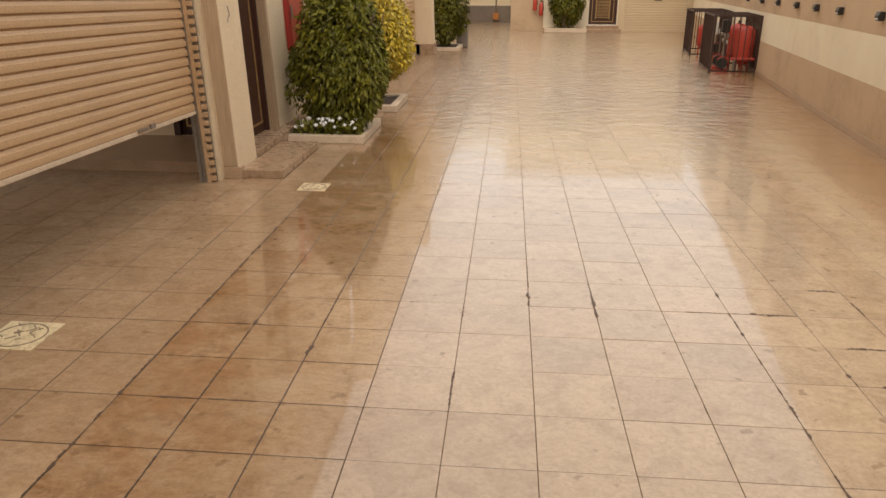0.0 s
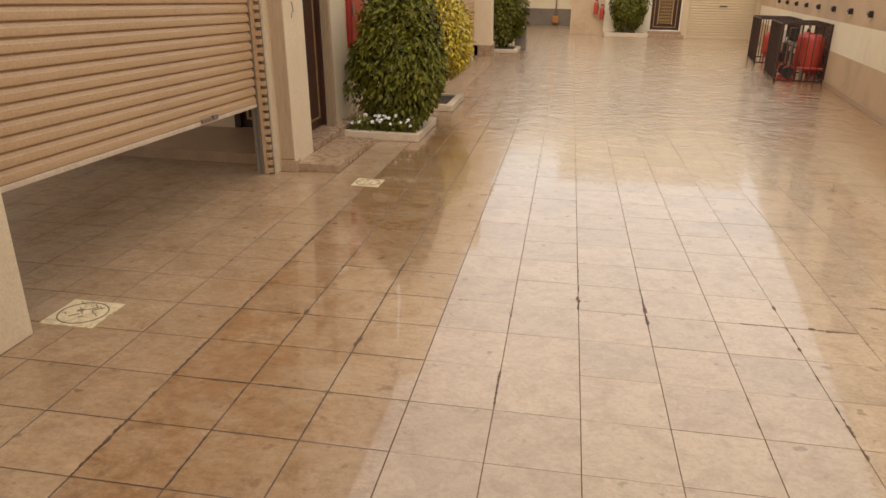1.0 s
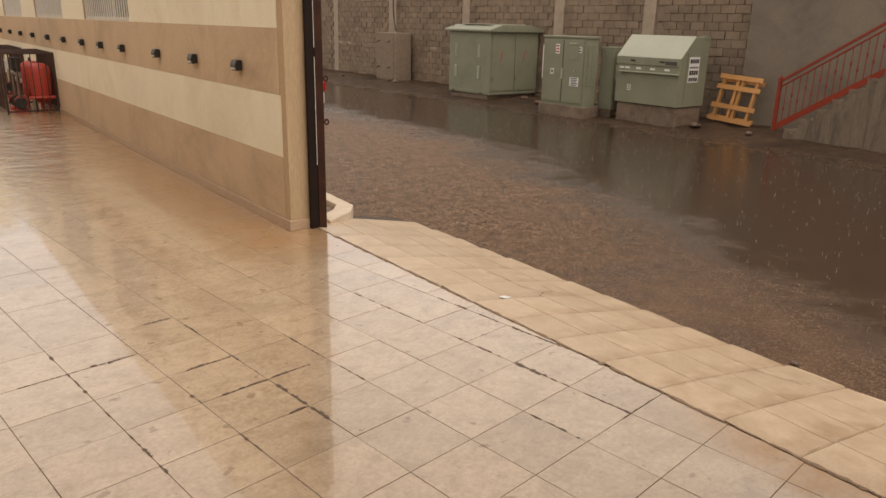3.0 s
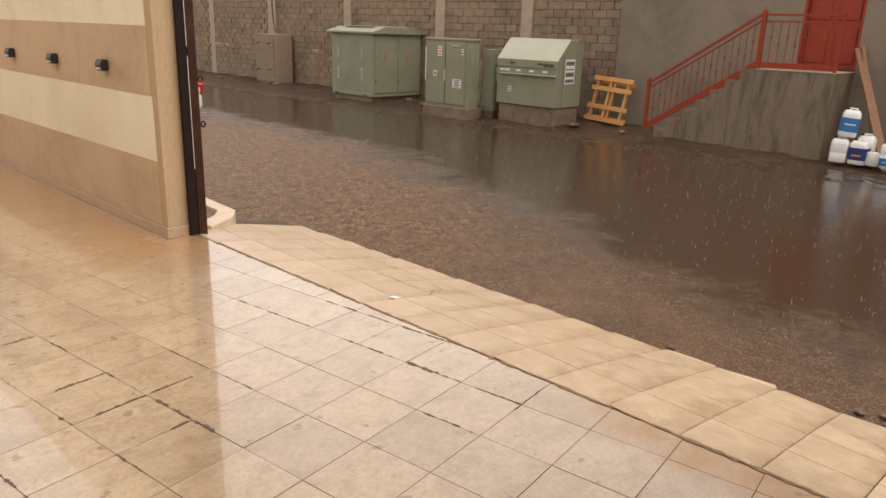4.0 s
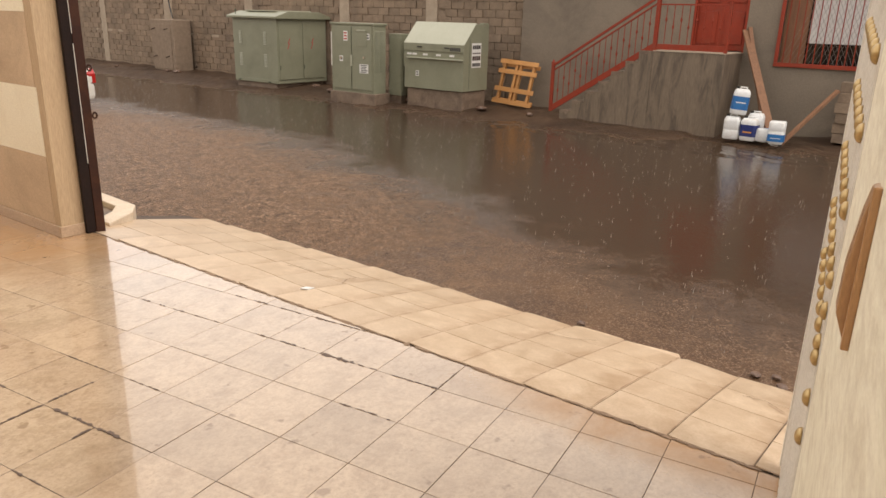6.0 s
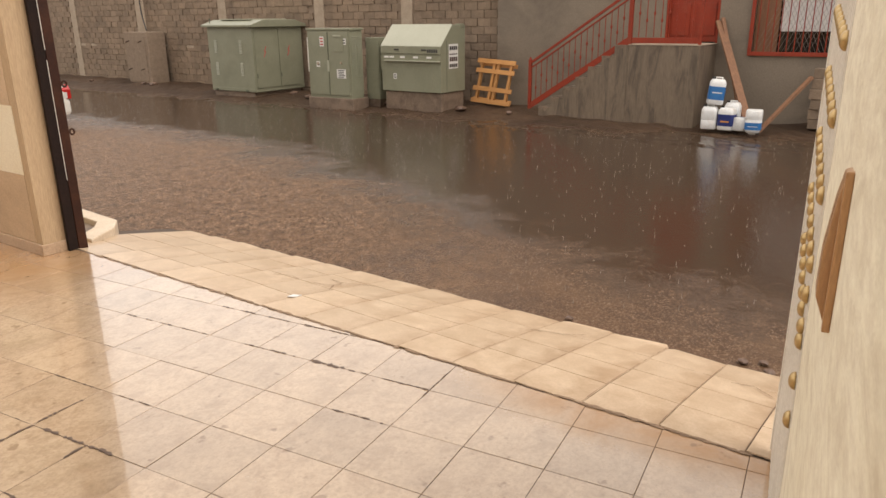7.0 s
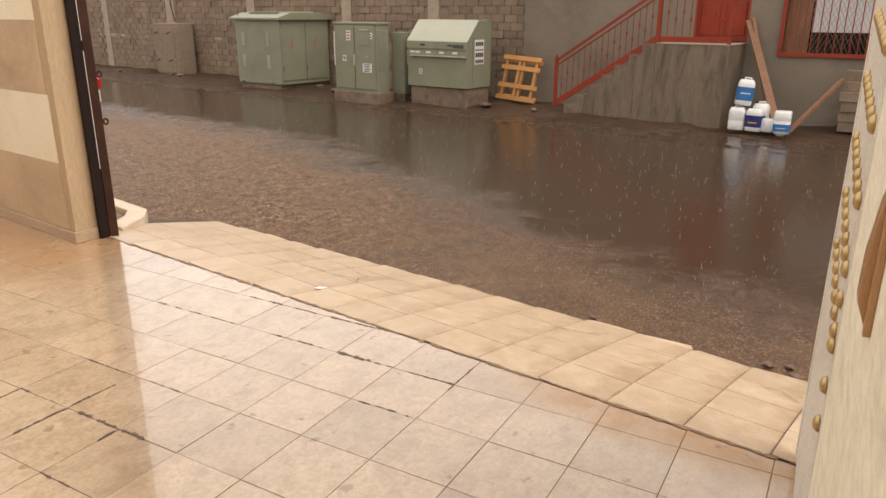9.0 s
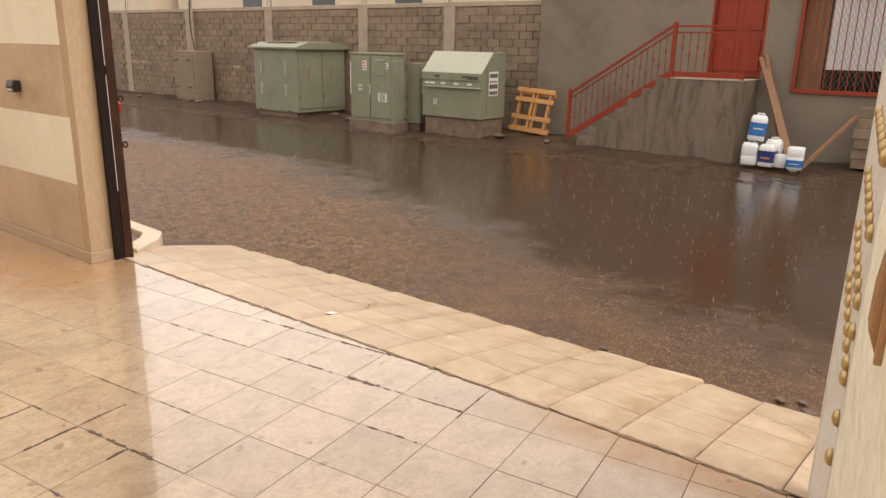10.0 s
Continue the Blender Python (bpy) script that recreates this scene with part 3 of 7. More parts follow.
structure("ground", street_ground(), STREET, "dark wet muddy asphalt street with standing rain water", "street", FRAME)

EDGE = 3.592  # the court's tiled edge along the gate line, across the street's axes
COSF, SINF = math.cos(radians(7.1)), math.sin(radians(7.1))


def across(x, y):
    return COSF * x - SINF * y


def along(x, y):
    return SINF * x + COSF * y


def world_xy(v, u):
    return (COSF * v + SINF * u, -SINF * v + COSF * u)


slab_pts = [(-9, -4.5), world_xy(EDGE + 0.006, -4.2), world_xy(EDGE + 0.006, 40), (-9, 40)]
slab = structure("floor", extrude_poly(slab_pts, "z", -0.299, -0.0026), GROUT, "courtyard floor bed with dark grout between tiles", "floor")

# ---------------- house row along the court ----------------
H = 5.8
def x_wall(name, x_face, y0, y1, z0, z1, thick, holes, mat, label):
    """A wall in a plane of constant x whose face looks to +x; holes as (y0, y1, z0, z1)."""
    bm = wall_with_holes(y0, y1, z0, z1, thick, holes)
    return structure(name, bm, mat, label, "wall", Matrix.Translation((x_face, 0, 0)) @ Matrix.Rotation(radians(90), 4, "Z"))


x_wall("wall_west", -3.0, -2.75, 10.3, -0.2, H, 0.17,
       [(0.66, 4.30, -0.2, 3.0), (4.96, 6.20, 0.12, 2.5)], FRONT, "cream plastered house front with a garage opening and a door")
x_wall("wall_west_far", -2.55, 10.3, 34.3, -0.2, H, 0.40, [(10.9, 13.9, -0.2, 3.0), (14.4, 17.4, -0.2, 3.0)], FRONT,
       "cream plastered house front further down the court with two garages")
# piers and pilasters
structure("wall_pier_1", box(-3.17, -2.835, 4.40, 4.95, 0, H - 0.1, 0.01), FRONT, "cream plaster pier between garage and door", "pier")
# tan skin over the cream pier: the shade of this side as a colour
structure("trim_9", box(-2.985, -2.842, 4.388, 4.3985, 0.125, H - 0.12, 0.003), GROOVED, "brushed tan skin that carries the shade of the pier's garage side", "trim")
structure("baseboard_7", box(-2.985, -2.815, 4.380, 4.50, 0.0, 0.12, 0.006), SKIRT, "stone foot of the plaster pier", "baseboard")
structure("wall_pier_2", box(-3.2, -2.96, -2.5, 0.652, 0, 3.2, 0.01), FRONT, "cream plaster garage jamb", "pier")


def fluted_reveal(x0, x1, y, depth, n):
    """An upright strip whose fluted face looks to -y."""
    w = (x1 - x0) / n
    pts = [(x0, y + depth), (x0, y)]
    for i in range(n):
        a = x0 + i * w
        pts += [(a + 0.2 * w, y), (a + 0.35 * w, y + 0.012), (a + 0.65 * w, y + 0.012), (a + 0.8 * w, y)]
    pts += [(x1, y), (x1, y + depth)]
    return extrude_poly(pts, "z", 0.158, 3.4)


structure("wall_pilaster", fluted_reveal(-3.06, -2.955, 6.13, 0.066, 5), GROOVED, "fluted tan plaster reveal beside the house door", "pilaster")
structure("baseboard_1", box(-2.999, -2.975, 6.52, 8.3, 0.0, 0.16), GRANITE, "brown stone skirting at the foot of the house", "baseboard")
for k, (a, b) in enumerate(((13.93, 14.37), (17.43, 18.1))):
    structure(f"wall_pier_{k + 3}", box(-2.9, -2.20 if k else -2.45, a, b, 0, H - 0.3, 0.01), FRONT, "cream pier between garage shutters", "pier")
    structure(f"baseboard_{k + 2}", box(-2.85, -2.17 if k else -2.42, a - 0.03, b + 0.04, 0.0, 0.28), GRANITE, "brown stone base of a pier", "baseboard")
structure("wall_coping", box(-3.34, -2.92, -2.5, 34, H, H + 0.14, 0.02), PLANTER, "parapet coping of the house row", "coping")

# garage behind the half-open shutter
# the big opening is out of view, added to brighten the garage inside
structure("wall_garage_back", wall_with_holes(-2.0, 8.0, -0.1, 3.2, 0.1, [(-1.4, 7.4, 0.5, 3.1)]), FRONT, "garage back wall with a window opening", "wall", Matrix.Translation((-8.0, 0, 0)) @ Matrix.Rotation(radians(90), 4, "Z"))
structure("wall_garage_south", box(-8.0, -3.175, -2.0, -1.9, -0.1, 3.2), FRONT, "garage side wall", "wall")
x0w = wall_with_holes(-8.0, -3.18, -0.1, 3.2, 0.12, [(-4.15, -3.42, 0.115, 2.2)])
structure("wall_garage_north", x0w, FRONT, "garage side wall with an inner door", "wall", Matrix.Translation((0, 5.9, 0)))
structure("ceiling", box(-8.1, -3.175, -2.0, 8.0, 3.2, 3.35), CEIL, "garage ceiling", "ceiling")
structure("floor_garage_step", box(-8.0, -3.175, 4.60, 5.9, -0.006, 0.112, 0.008), SKIRT, "tiled landing step inside the garage", "step")


def framed_door(name, w, h, m, label, kind_of_panel="line"):
    d = tagged(new(name), label, "door", kind="structure")
    d.matrix_world = m
    part("door_leaf", box(-w / 2, w / 2, 0, 0.05, 0, h, 0.004), DARKWOOD, d)
    for s in (-1, 1):
        part("door_jamb", box(s * w / 2 - 0.045 if s > 0 else s * w / 2 - 0.035, s * w / 2 + 0.035 if s > 0 else s * w / 2 + 0.045, -0.05, 0.06, 0, h, 0.004), DARKWOOD, d)
    a, b = w / 2 - 0.12, 0.10
    for s in (-1, 1):
        part("inlay", box(s * a - 0.012, s * a + 0.012, -0.010, 0.002, b, h - 0.15, 0.002), GOLD, d, "gold inlay line")
    part("inlay", box(-a + 0.013, a - 0.013, -0.010, 0.002, b, b + 0.024, 0.002), GOLD, d, "gold inlay line")
    return d


framed_door("door_1", 1.16, 2.32, pose(-3.12, 5.58, 0.16, 0, 0, 90), "dark brown wooden house door with a gold inlay line")
framed_door("door_2", 0.70, 2.0, pose(-3.785, 5.93, 0.115), "dark wooden inner garage door with a pale inlay")


def shutter(name, y0, y1, z0, z1, pitch, mat, label):
    """A roller shutter in the plane x = 0 looking to +x, of curved interlocking slats."""
    s = thing(name, Matrix.Identity(4), label, "shutter")
    n = int((z1 - z0) / pitch)
    prof = [(-0.004, 0.0), (0.016, pitch * 0.02), (0.020, pitch * 0.08), (0.021, pitch * 0.30), (0.020, pitch * 0.56), (0.017, pitch * 0.61), (0.013, pitch * 0.63),
            (0.011, pitch * 0.72), (0.007, pitch * 0.84), (-0.001, pitch * 0.93), (-0.004, pitch * 0.995), (-0.014, pitch * 0.995), (-0.014, 0.0)]
    bm = extrude_poly([(p[0], p[1]) for p in prof], "x", 0, 1)
    # drawn out along x: turn so that the slat runs along y and its profile faces +x
    bmesh.ops.transform(bm, verts=bm.verts[:], matrix=Matrix(((0, 1, 0, 0), (y1 - y0, 0, 0, y0), (0, 0, 1, 0), (0, 0, 0, 1))))
    bmesh.ops.recalc_face_normals(bm, faces=bm.faces)
    first = part("slat", bm, mat, s)
    first.location.z = z0 + 0.035
    for i in range(1, n):
        o = first.copy()
        scene.collection.objects.link(o)
        o.location.z = z0 + 0.035 + i * pitch
    part("bottom_bar", box(-0.02, 0.025, y0, y1, z0, z0 + 0.034, 0.005), PLANTER if mat is SHUTTER else mat, s, "pale bottom bar with a rubber edge")
    return s


g1 = shutter("garage_shutter", 0.67, 4.20, 0.680, 3.0, 0.0842, SHUTTER, "tan steel roller shutter of a garage, pulled half up")
g1.matrix_world = pose(-3.13, 4.2, 0.68) @ Matrix.Rotation(radians(-1.2), 4, "X") @ pose(0, -4.2, -0.68)  # it hangs a little askew
part("lock", box(0.03, 0.05, 3.05, 3.20, 0.70, 0.73, 0.004), STEEL, g1)
part("lock", box(0.03, 0.05, 3.25, 3.33, 0.70, 0.74, 0.004), STEEL, g1)
gr = thing("shutter_guide", pose(-3.0, 4.20, 0), "grey steel guide rail with a notched edge beside the shutter", "guide rail")
part("channel", box(-0.165, -0.135, -0.01, 0.05, 0, 3.0, 0.004), STEEL, gr)
part("channel", box(-0.134, -0.104, 0.015, 0.05, 0, 3.0, 0.004), STEEL, gr)
part("flange", box(-0.103, -0.066, 0.03, 0.05, 0.0, 3.0, 0.003), SHUTTER, gr, "tan flange with notches")
# dark strip added behind the notches to stand for the shade in them
part("back_strip", box(-0.065, -0.016, 0.062, 0.078, 0.0, 3.0, 0.0), STEEL, gr)
tooth = part("tooth", box(-0.0655, -0.016, 0.03, 0.06, 0.02, 0.066, 0.003), SHUTTER, gr)
for i in range(1, 38):
    o = tooth.copy()
    scene.collection.objects.link(o)
    o.location.z = i * 0.078
g2 = shutter("garage_shutter", 10.9, 13.9, 0.0, 3.0, 0.10, SHUTTER, "closed tan steel roller shutter further down the court")
g2.location = (-2.66, 0, 0)
g3 = shutter("garage_shutter", 14.4, 17.4, 0.0, 3.0, 0.10, SHUTTER, "closed tan steel roller shutter next to a pier")
g3.location = (-2.66, 0, 0)

# stone steps of the house door
st = thing("door_step", pose(0, 0, 0), "polished brown stone steps in front of the house door", "step")
part("tread", box(-2.83, -2.40, 4.43, 5.85, 0.0, 0.085, 0.008), GRANITE, st)
part("tread", box(-3.30, -2.84, 4.96, 6.50, 0.0, 0.155, 0.008), GRANITE, st)

# writing on the pier: an unreadable dark scrawl
scr = bmesh.new()
for i in range(9):
    a = i / 8 * 3.6
    b = (i + 1) / 8 * 3.6
    p = [(-2.832, 4.62 + 0.035 * math.sin(q), 1.62 - 0.03 * q + 0.02 * math.cos(2 * q)) for q in (a, b)]
    add_rod(scr, p[0], p[1], 0.005, 5)
tagged(part("paint_mark", scr, STEEL), "grey painted squiggle on the plaster pier", "paint mark")

hc = thing("hose_cabinet", pose(-3.0, 6.98, 1.02), "red enamelled fire hose cabinet on the house wall", "cabinet")
part("body", box(0.0, 0.06, 0.0, 0.72, 0, 0.95, 0.01), REDBOX, hc)
part("door", box(0.061, 0.072, 0.03, 0.69, 0.03, 0.92, 0.004), REDBOX, hc)
part("handle", box(0.073, 0.092, 0.06, 0.09, 0.40, 0.55, 0.004), STEEL, hc)


# the court falls towards the street, so the plumb house fronts lean a little off its square
bpy.context.view_layer.update()
LEAN = pose(-3.0, 0, 0) @ Matrix.Rotation(radians(-1.8), 4, "Y") @ pose(3.0, 0, 0)
for ob in [o for o in scene.collection.objects if o.parent is None and o.name.split(".")[0] in (
        "wall_west", "wall_west_far", "wall_pier_1", "wall_pier_2", "wall_pier_3", "wall_pier_4", "trim_9", "wall_pilaster", "wall_coping",
        "door_1", "garage_shutter", "shutter_guide", "paint_mark", "hose_cabinet")]:
    ob.matrix_world = LEAN @ ob.matrix_world


# ---------------- planting ----------------
def leaf_mass(rng, centre, radii, count, size, lumps=14, shell=0.55):
    """Leaves as folded diamonds, hung on an uneven shell."""
    bumps = [(rng.normal(size=3), rng.uniform(-0.30, 0.34)) for _ in range(lumps * 2)]
    verts, faces = [], []
    for i in range(count):
        d = rng.normal(size=3)
        d /= np.linalg.norm(d)
        r = shell + (1 - shell) * rng.random() ** 0.6
        for bdir, amp in bumps:
            r *= 1 + amp * max(0.0, float(d @ bdir) / np.linalg.norm(bdir)) ** 9
        # squared-off, clipped shape
        e = d / (np.abs(d) ** 2.5).sum() ** (1 / 2.5)
        p = np.array(centre) + e * r * np.array(radii) * np.array((1, 1, 1)) * (1 - 0.10 * max(0.0, -float(e[2])) ** 2 * np.array((1, 1, 0)))
        out = d * 0.45 + rng.normal(size=3) * 0.45 + np.array((0, 0, -0.85))
        out /= np.linalg.norm(out)
        side = np.cross(out, d + rng.normal(size=3) * 0.3)
        side /= np.linalg.norm(side) + 1e-9
        up = np.cross(side, out)
        L = size * rng.uniform(0.7, 1.35)
        W = L * 0.24
        n = len(verts)
        verts += [p, p + out * L * 0.45 + side * W + up * W * 0.4, p + out * L, p + out * L * 0.45 - side * W + up * W * 0.4, p + out * L * 0.5]
        faces += [(n, n + 1, n + 4), (n + 1, n + 2, n + 4), (n + 2, n + 3, n + 4), (n + 3, n, n + 4)]
    return verts, faces


def pydata(name, verts, faces, mat, parent=None, label=""):
    me = bpy.data.meshes.new(name)
    me.from_pydata([tuple(map(float, v)) for v in verts], [], faces)
    me.materials.append(mat)
    ob = new(name, me)
    if parent is not None:
        ob.parent = parent
    if label:
        tagged(ob, label)
    return ob


def bush(seed, m, r, zlo, zhi, count, size, mat, label, twig=True):
    rng = np.random.default_rng(seed)
    t = thing("bush", m, label, "bush")
    zc, zr = (zlo + zhi) / 2, (zhi - zlo) / 2
    v, f = leaf_mass(rng, (0, 0, zc), (r[0], r[1], zr), count, size)
    pydata("crown", v, f, mat, t)
    bm = bmesh.new()
    for k in range(5):
        a = rng.uniform(0, 6.28)
        p = [Vector((0.06 * math.cos(a), 0.06 * math.sin(a), 0.02))]
        for j in range(1, 5):
            p.append(Vector((p[0].x + j * 0.22 * r[0] * math.cos(a + 0.2 * j), p[0].y + j * 0.22 * r[1] * math.sin(a + 0.2 * j), zhi * j / 5.0)))
        for j in range(4):
            add_rod(bm, p[j], p[j + 1], 0.022 - 0.004 * j, 7, 0.018 - 0.004 * j)
    part("trunk", bm, BARK, t)
    return t


def planter(m, w, d, h, rim, label):
    """A low tray of pale concrete, open above and filled with soil."""
    t = thing("planter", m, label, "planter")
    bm = bmesh.new()
    add_box(bm, 0, w, 0, rim, 0, h, bevel=0.012)
    add_box(bm, 0, w, d - rim, d, 0, h, bevel=0.012)
    add_box(bm, w - rim, w, rim + 0.001, d - rim - 0.001, 0, h, bevel=0.012)
    add_box(bm, 0, rim, rim + 0.001, d - rim - 0.001, 0, h, bevel=0.012)
    part("rim", bm, PLANTER, t)
    s = bmesh.new()
    n = 10
    g = [[s.verts.new((rim * 0.5 + (w - rim) * i / n, rim * 0.5 + (d - rim) * j / n, h - 0.03 + 0.02 * noise.noise((i * 0.9, j * 0.9, w)))) for i in range(n + 1)] for j in range(n + 1)]
    for a, b in zip(g, g[1:]):
        for i in range(n):
            s.faces.new((a[i], a[i + 1], b[i + 1], b[i]))
    part("soil", s, SOIL, t)
    return t


planter(pose(-2.96, 6.12, 0), 1.06, 1.25, 0.10, 0.11, "low pale concrete planter under a green bush with white flowers")
green = bush(3, pose(-2.21, 6.72, 0.08), (0.53, 0.48), 0.12, 1.78, 12500, 0.080, LEAF, "dense clipped green bush with glossy leaves in a planter")
v, f = leaf_mass(np.random.default_rng(31), (-0.60, 0.0, 0.80), (0.12, 0.14, 0.24), 700, 0.075, 6, 0.3)
pydata("side_spray", v, f, LEAF, green)
planter(pose(-2.96, 8.42, 0), 1.12, 1.25, 0.10, 0.11, "low pale concrete planter under a yellow-green bush")
bush(5, pose(-2.16, 9.3, 0.08), (0.47, 0.50), 0.34, 1.50, 8000, 0.072, LEAFY, "rounded golden-yellow leaved bush in a planter")
planter(pose(-2.54, 18.5, 0), 0.98, 1.5, 0.10, 0.12, "low pale concrete planter further down the court")
bush(8, pose(-1.95, 19.5, 0.08), (0.50, 0.55), 0.15, 1.85, 4200, 0.11, LEAF, "tall clipped green bush beside a grey pot")
tagged(part("plant_pot", box(-1.75, -1.42, 19.95, 20.4, 0.0, 0.62, 0.02), GREYDADO), "square grey stone pot behind the bush", "plant pot")
planter(pose(1.14, 26.75, 0), 1.62, 0.75, 0.16, 0.10, "white-edged planter against the end house")
bush(9, pose(1.98, 27.08, 0.12), (0.66, 0.42), 0.15, 1.75, 4200, 0.12, LEAF, "clipped green bush in front of the end house")


def flowers():
    rng = np.random.default_rng(12)
    t = thing("flowers", pose(-2.38, 6.30, 0.08), "small white flowers and leaves at the foot of the bush", "flowers")
    v, f = [], []
    for i in range(900):
        p = np.array((rng.uniform(-0.42, 0.44), rng.uniform(-0.14, 0.16), rng.uniform(0.0, 0.16)))
        o = rng.normal(size=3) + np.array((0, 0, 0.6))
        o /= np.linalg.norm(o)
        s = np.cross(o, rng.normal(size=3))
        s /= np.linalg.norm(s)
        n = len(v)
        v += [p, p + o * 0.03 + s * 0.012, p + o * 0.055, p + o * 0.03 - s * 0.012]
        f += [(n, n + 1, n + 2), (n, n + 2, n + 3)]
    pydata("foliage", v, f, LEAF, t)
    bm0 = bmesh.new()
    c = bm0.verts.new((0, 0, 0.004))
    ring = []
    for k in range(15):
        a = 2 * math.pi * k / 15
        rr = 0.026 if k % 3 else 0.012
        ring.append(bm0.verts.new((rr * math.cos(a), rr * math.sin(a), 0.0)))
    for k in range(15):
        bm0.faces.new((c, ring[k], ring[(k + 1) % 15]))
    first = part("flower", bm0, PETAL, t)
    first.matrix_basis = pose(0.0, -0.13, 0.17, 40, 10, 0)
    for i in range(26):
        o = first.copy()
        scene.collection.objects.link(o)
        o.matrix_basis = pose(rng.uniform(-0.40, 0.46), rng.uniform(-0.15, 0.05), rng.uniform(0.10, 0.22), rng.uniform(20, 70), rng.uniform(-30, 30), 0)
    return t


flowers()


# ---------------- covers in the floor ----------------
def manhole(m, size, label):
    t = thing("manhole_cover", m, label, "manhole cover")
    part("plate", box(-size / 2, size / 2, -size / 2, size / 2, -0.005, 0.006, 0.003), COVER, t)
    bm = bmesh.new()
    r = size * 0.42
    loops = [[bm.verts.new((q * math.cos(math.pi * i / 16), q * math.sin(math.pi * i / 16), z)) for i in range(32)] for q, z in ((r - 0.005, 0.005), (r - 0.003, 0.0085), (r + 0.003, 0.0085), (r + 0.005, 0.005))]
    for a, b in zip(loops, loops[1:]):
        for i in range(32):
            bm.faces.new((a[i], b[i], b[(i + 1) % 32], a[(i + 1) % 32]))
    part("ring", bm, PLINTH, t, "worn ring groove")
    bm = bmesh.new()
    rng = np.random.default_rng(int(size * 100))
    for i in range(16):
        a, q, ln = 0.79 if i % 2 else 2.36, rng.uniform(-0.34, 0.34, 2) * size, size * rng.uniform(0.08, 0.2)
        add_rod(bm, (q[0], q[1], 0.006), (q[0] + ln * math.cos(a), q[1] + ln * math.sin(a), 0.006), size * 0.011, 5)
    tagged(part("tread_mark", bm, PLINTH, t), "dark worn tread marks", kind="stuff")
    return t


manhole(pose(-2.86, 0.94, 0), 0.33, "yellowish square manhole cover with a worn round ring")
manhole(pose(-2.01, 4.15, 0), 0.27, "small yellowish square manhole cover with dark marks")


# ---------------- the court's long wall ----------------
WU0, WU1, WV = 3.74, 27.9, 3.35
windows = [(8.6, 11.3), (13.0, 15.8), (17.5, 20.3), (22.0, 24.8)]
wl = wall_with_holes(WU0, WU1, -0.2, 4.1, 0.30, [(a, b, 1.87, 3.3) for a, b in windows])
# the wall runs along the street's y; its face looks to the court
WALLM = FRAME @ Matrix(((0, 1, 0, WV), (1, 0, 0, 0), (0, 0, 1, 0), (0, 0, 0, 1)))
bmesh.ops.recalc_face_normals(wl, faces=wl.faces)
bmesh.ops.reverse_faces(wl, faces=wl.faces)
wall_e = structure("wall_east", wl, STREAK, "tan plastered court wall with cream bands", "wall", WALLM)


def band(name, z0, z1, u0, proud, mat, label, holes=()):
    bm = wall_with_holes(u0, WU1, z0, z1, proud, holes)
    bmesh.ops.reverse_faces(bm, faces=bm.faces)
    return structure(name, bm, mat, label, "trim", FRAME @ Matrix(((0, 1, 0, WV - proud - 0.001), (1, 0, 0, 0), (0, 0, 1, 0), (0, 0, 0, 1))))


band("trim_1", 0.692, 1.268, WU0 + 0.10, 0.004, CREAM, "cream painted band along the court wall")
band("trim_2", 1.862, 4.08, WU0 + 0.12, 0.004, CREAM, "cream painted upper part of the court wall", [(a, b, 1.87, 3.3) for a, b in windows])
band("trim_3", 0.10, 0.690, WU0 + 0.10, 0.003, TAN, "tan painted dado of the court wall")
band("trim_4", 1.270, 1.860, WU0 + 0.12, 0.003, TAN, "tan painted band above the cream one")
bb = box(WV - 0.022, WV - 0.0045, WU0 + 0.002, WU1, 0.0, 0.095, 0.004)
structure("baseboard_5", bb, SKIRT, "low stone skirting along the court wall", "baseboard", FRAME)
structure("baseboard_6", box(WV - 0.022, WV + 0.27, WU0 - 0.024, WU0 - 0.001, 0.0, 0.095, 0.004), SKIRT, "stone skirting at the wall's end", "baseboard", FRAME)
for k, (a, b) in enumerate(windows):
    w = tagged(new(f"window_{k + 1}"), "barred window with white steel bars high in the court wall", "window", kind="structure")
    w.matrix_world = FRAME @ pose(WV, (a + b) / 2, 1.87)
    hw = (b - a) / 2
    part("pane", box(0.16, 0.17, -hw, hw, 0.0, 1.43, 0), GLASS, w)
    part("window_frame", box(0.14, 0.2, -hw, hw, 0.0, 0.05, 0.004), WHITEMETAL, w)
    part("window_frame", box(0.14, 0.2, -hw, hw, 1.38, 1.43, 0.004), WHITEMETAL, w)
    part("window_frame", box(0.14, 0.2, -0.03, 0.03, 0.05, 1.38, 0.004), WHITEMETAL, w)
    for z in (0.03, 0.5, 1.0, 1.4):
        part("rail", box(0.03, 0.05, -hw, hw, z - 0.012, z + 0.012, 0.002), WHITEMETAL, w)
    n = int((b - a) / 0.12)
    bar = part("bar", rod((0.025, -hw + 0.06, 0.0), (0.025, -hw + 0.06, 1.43), 0.010, 8), WHITEMETAL, w)
    for i in range(1, n):
        o = bar.copy()
        scene.collection.objects.link(o)
        o.location.y = i * (b - a) / n


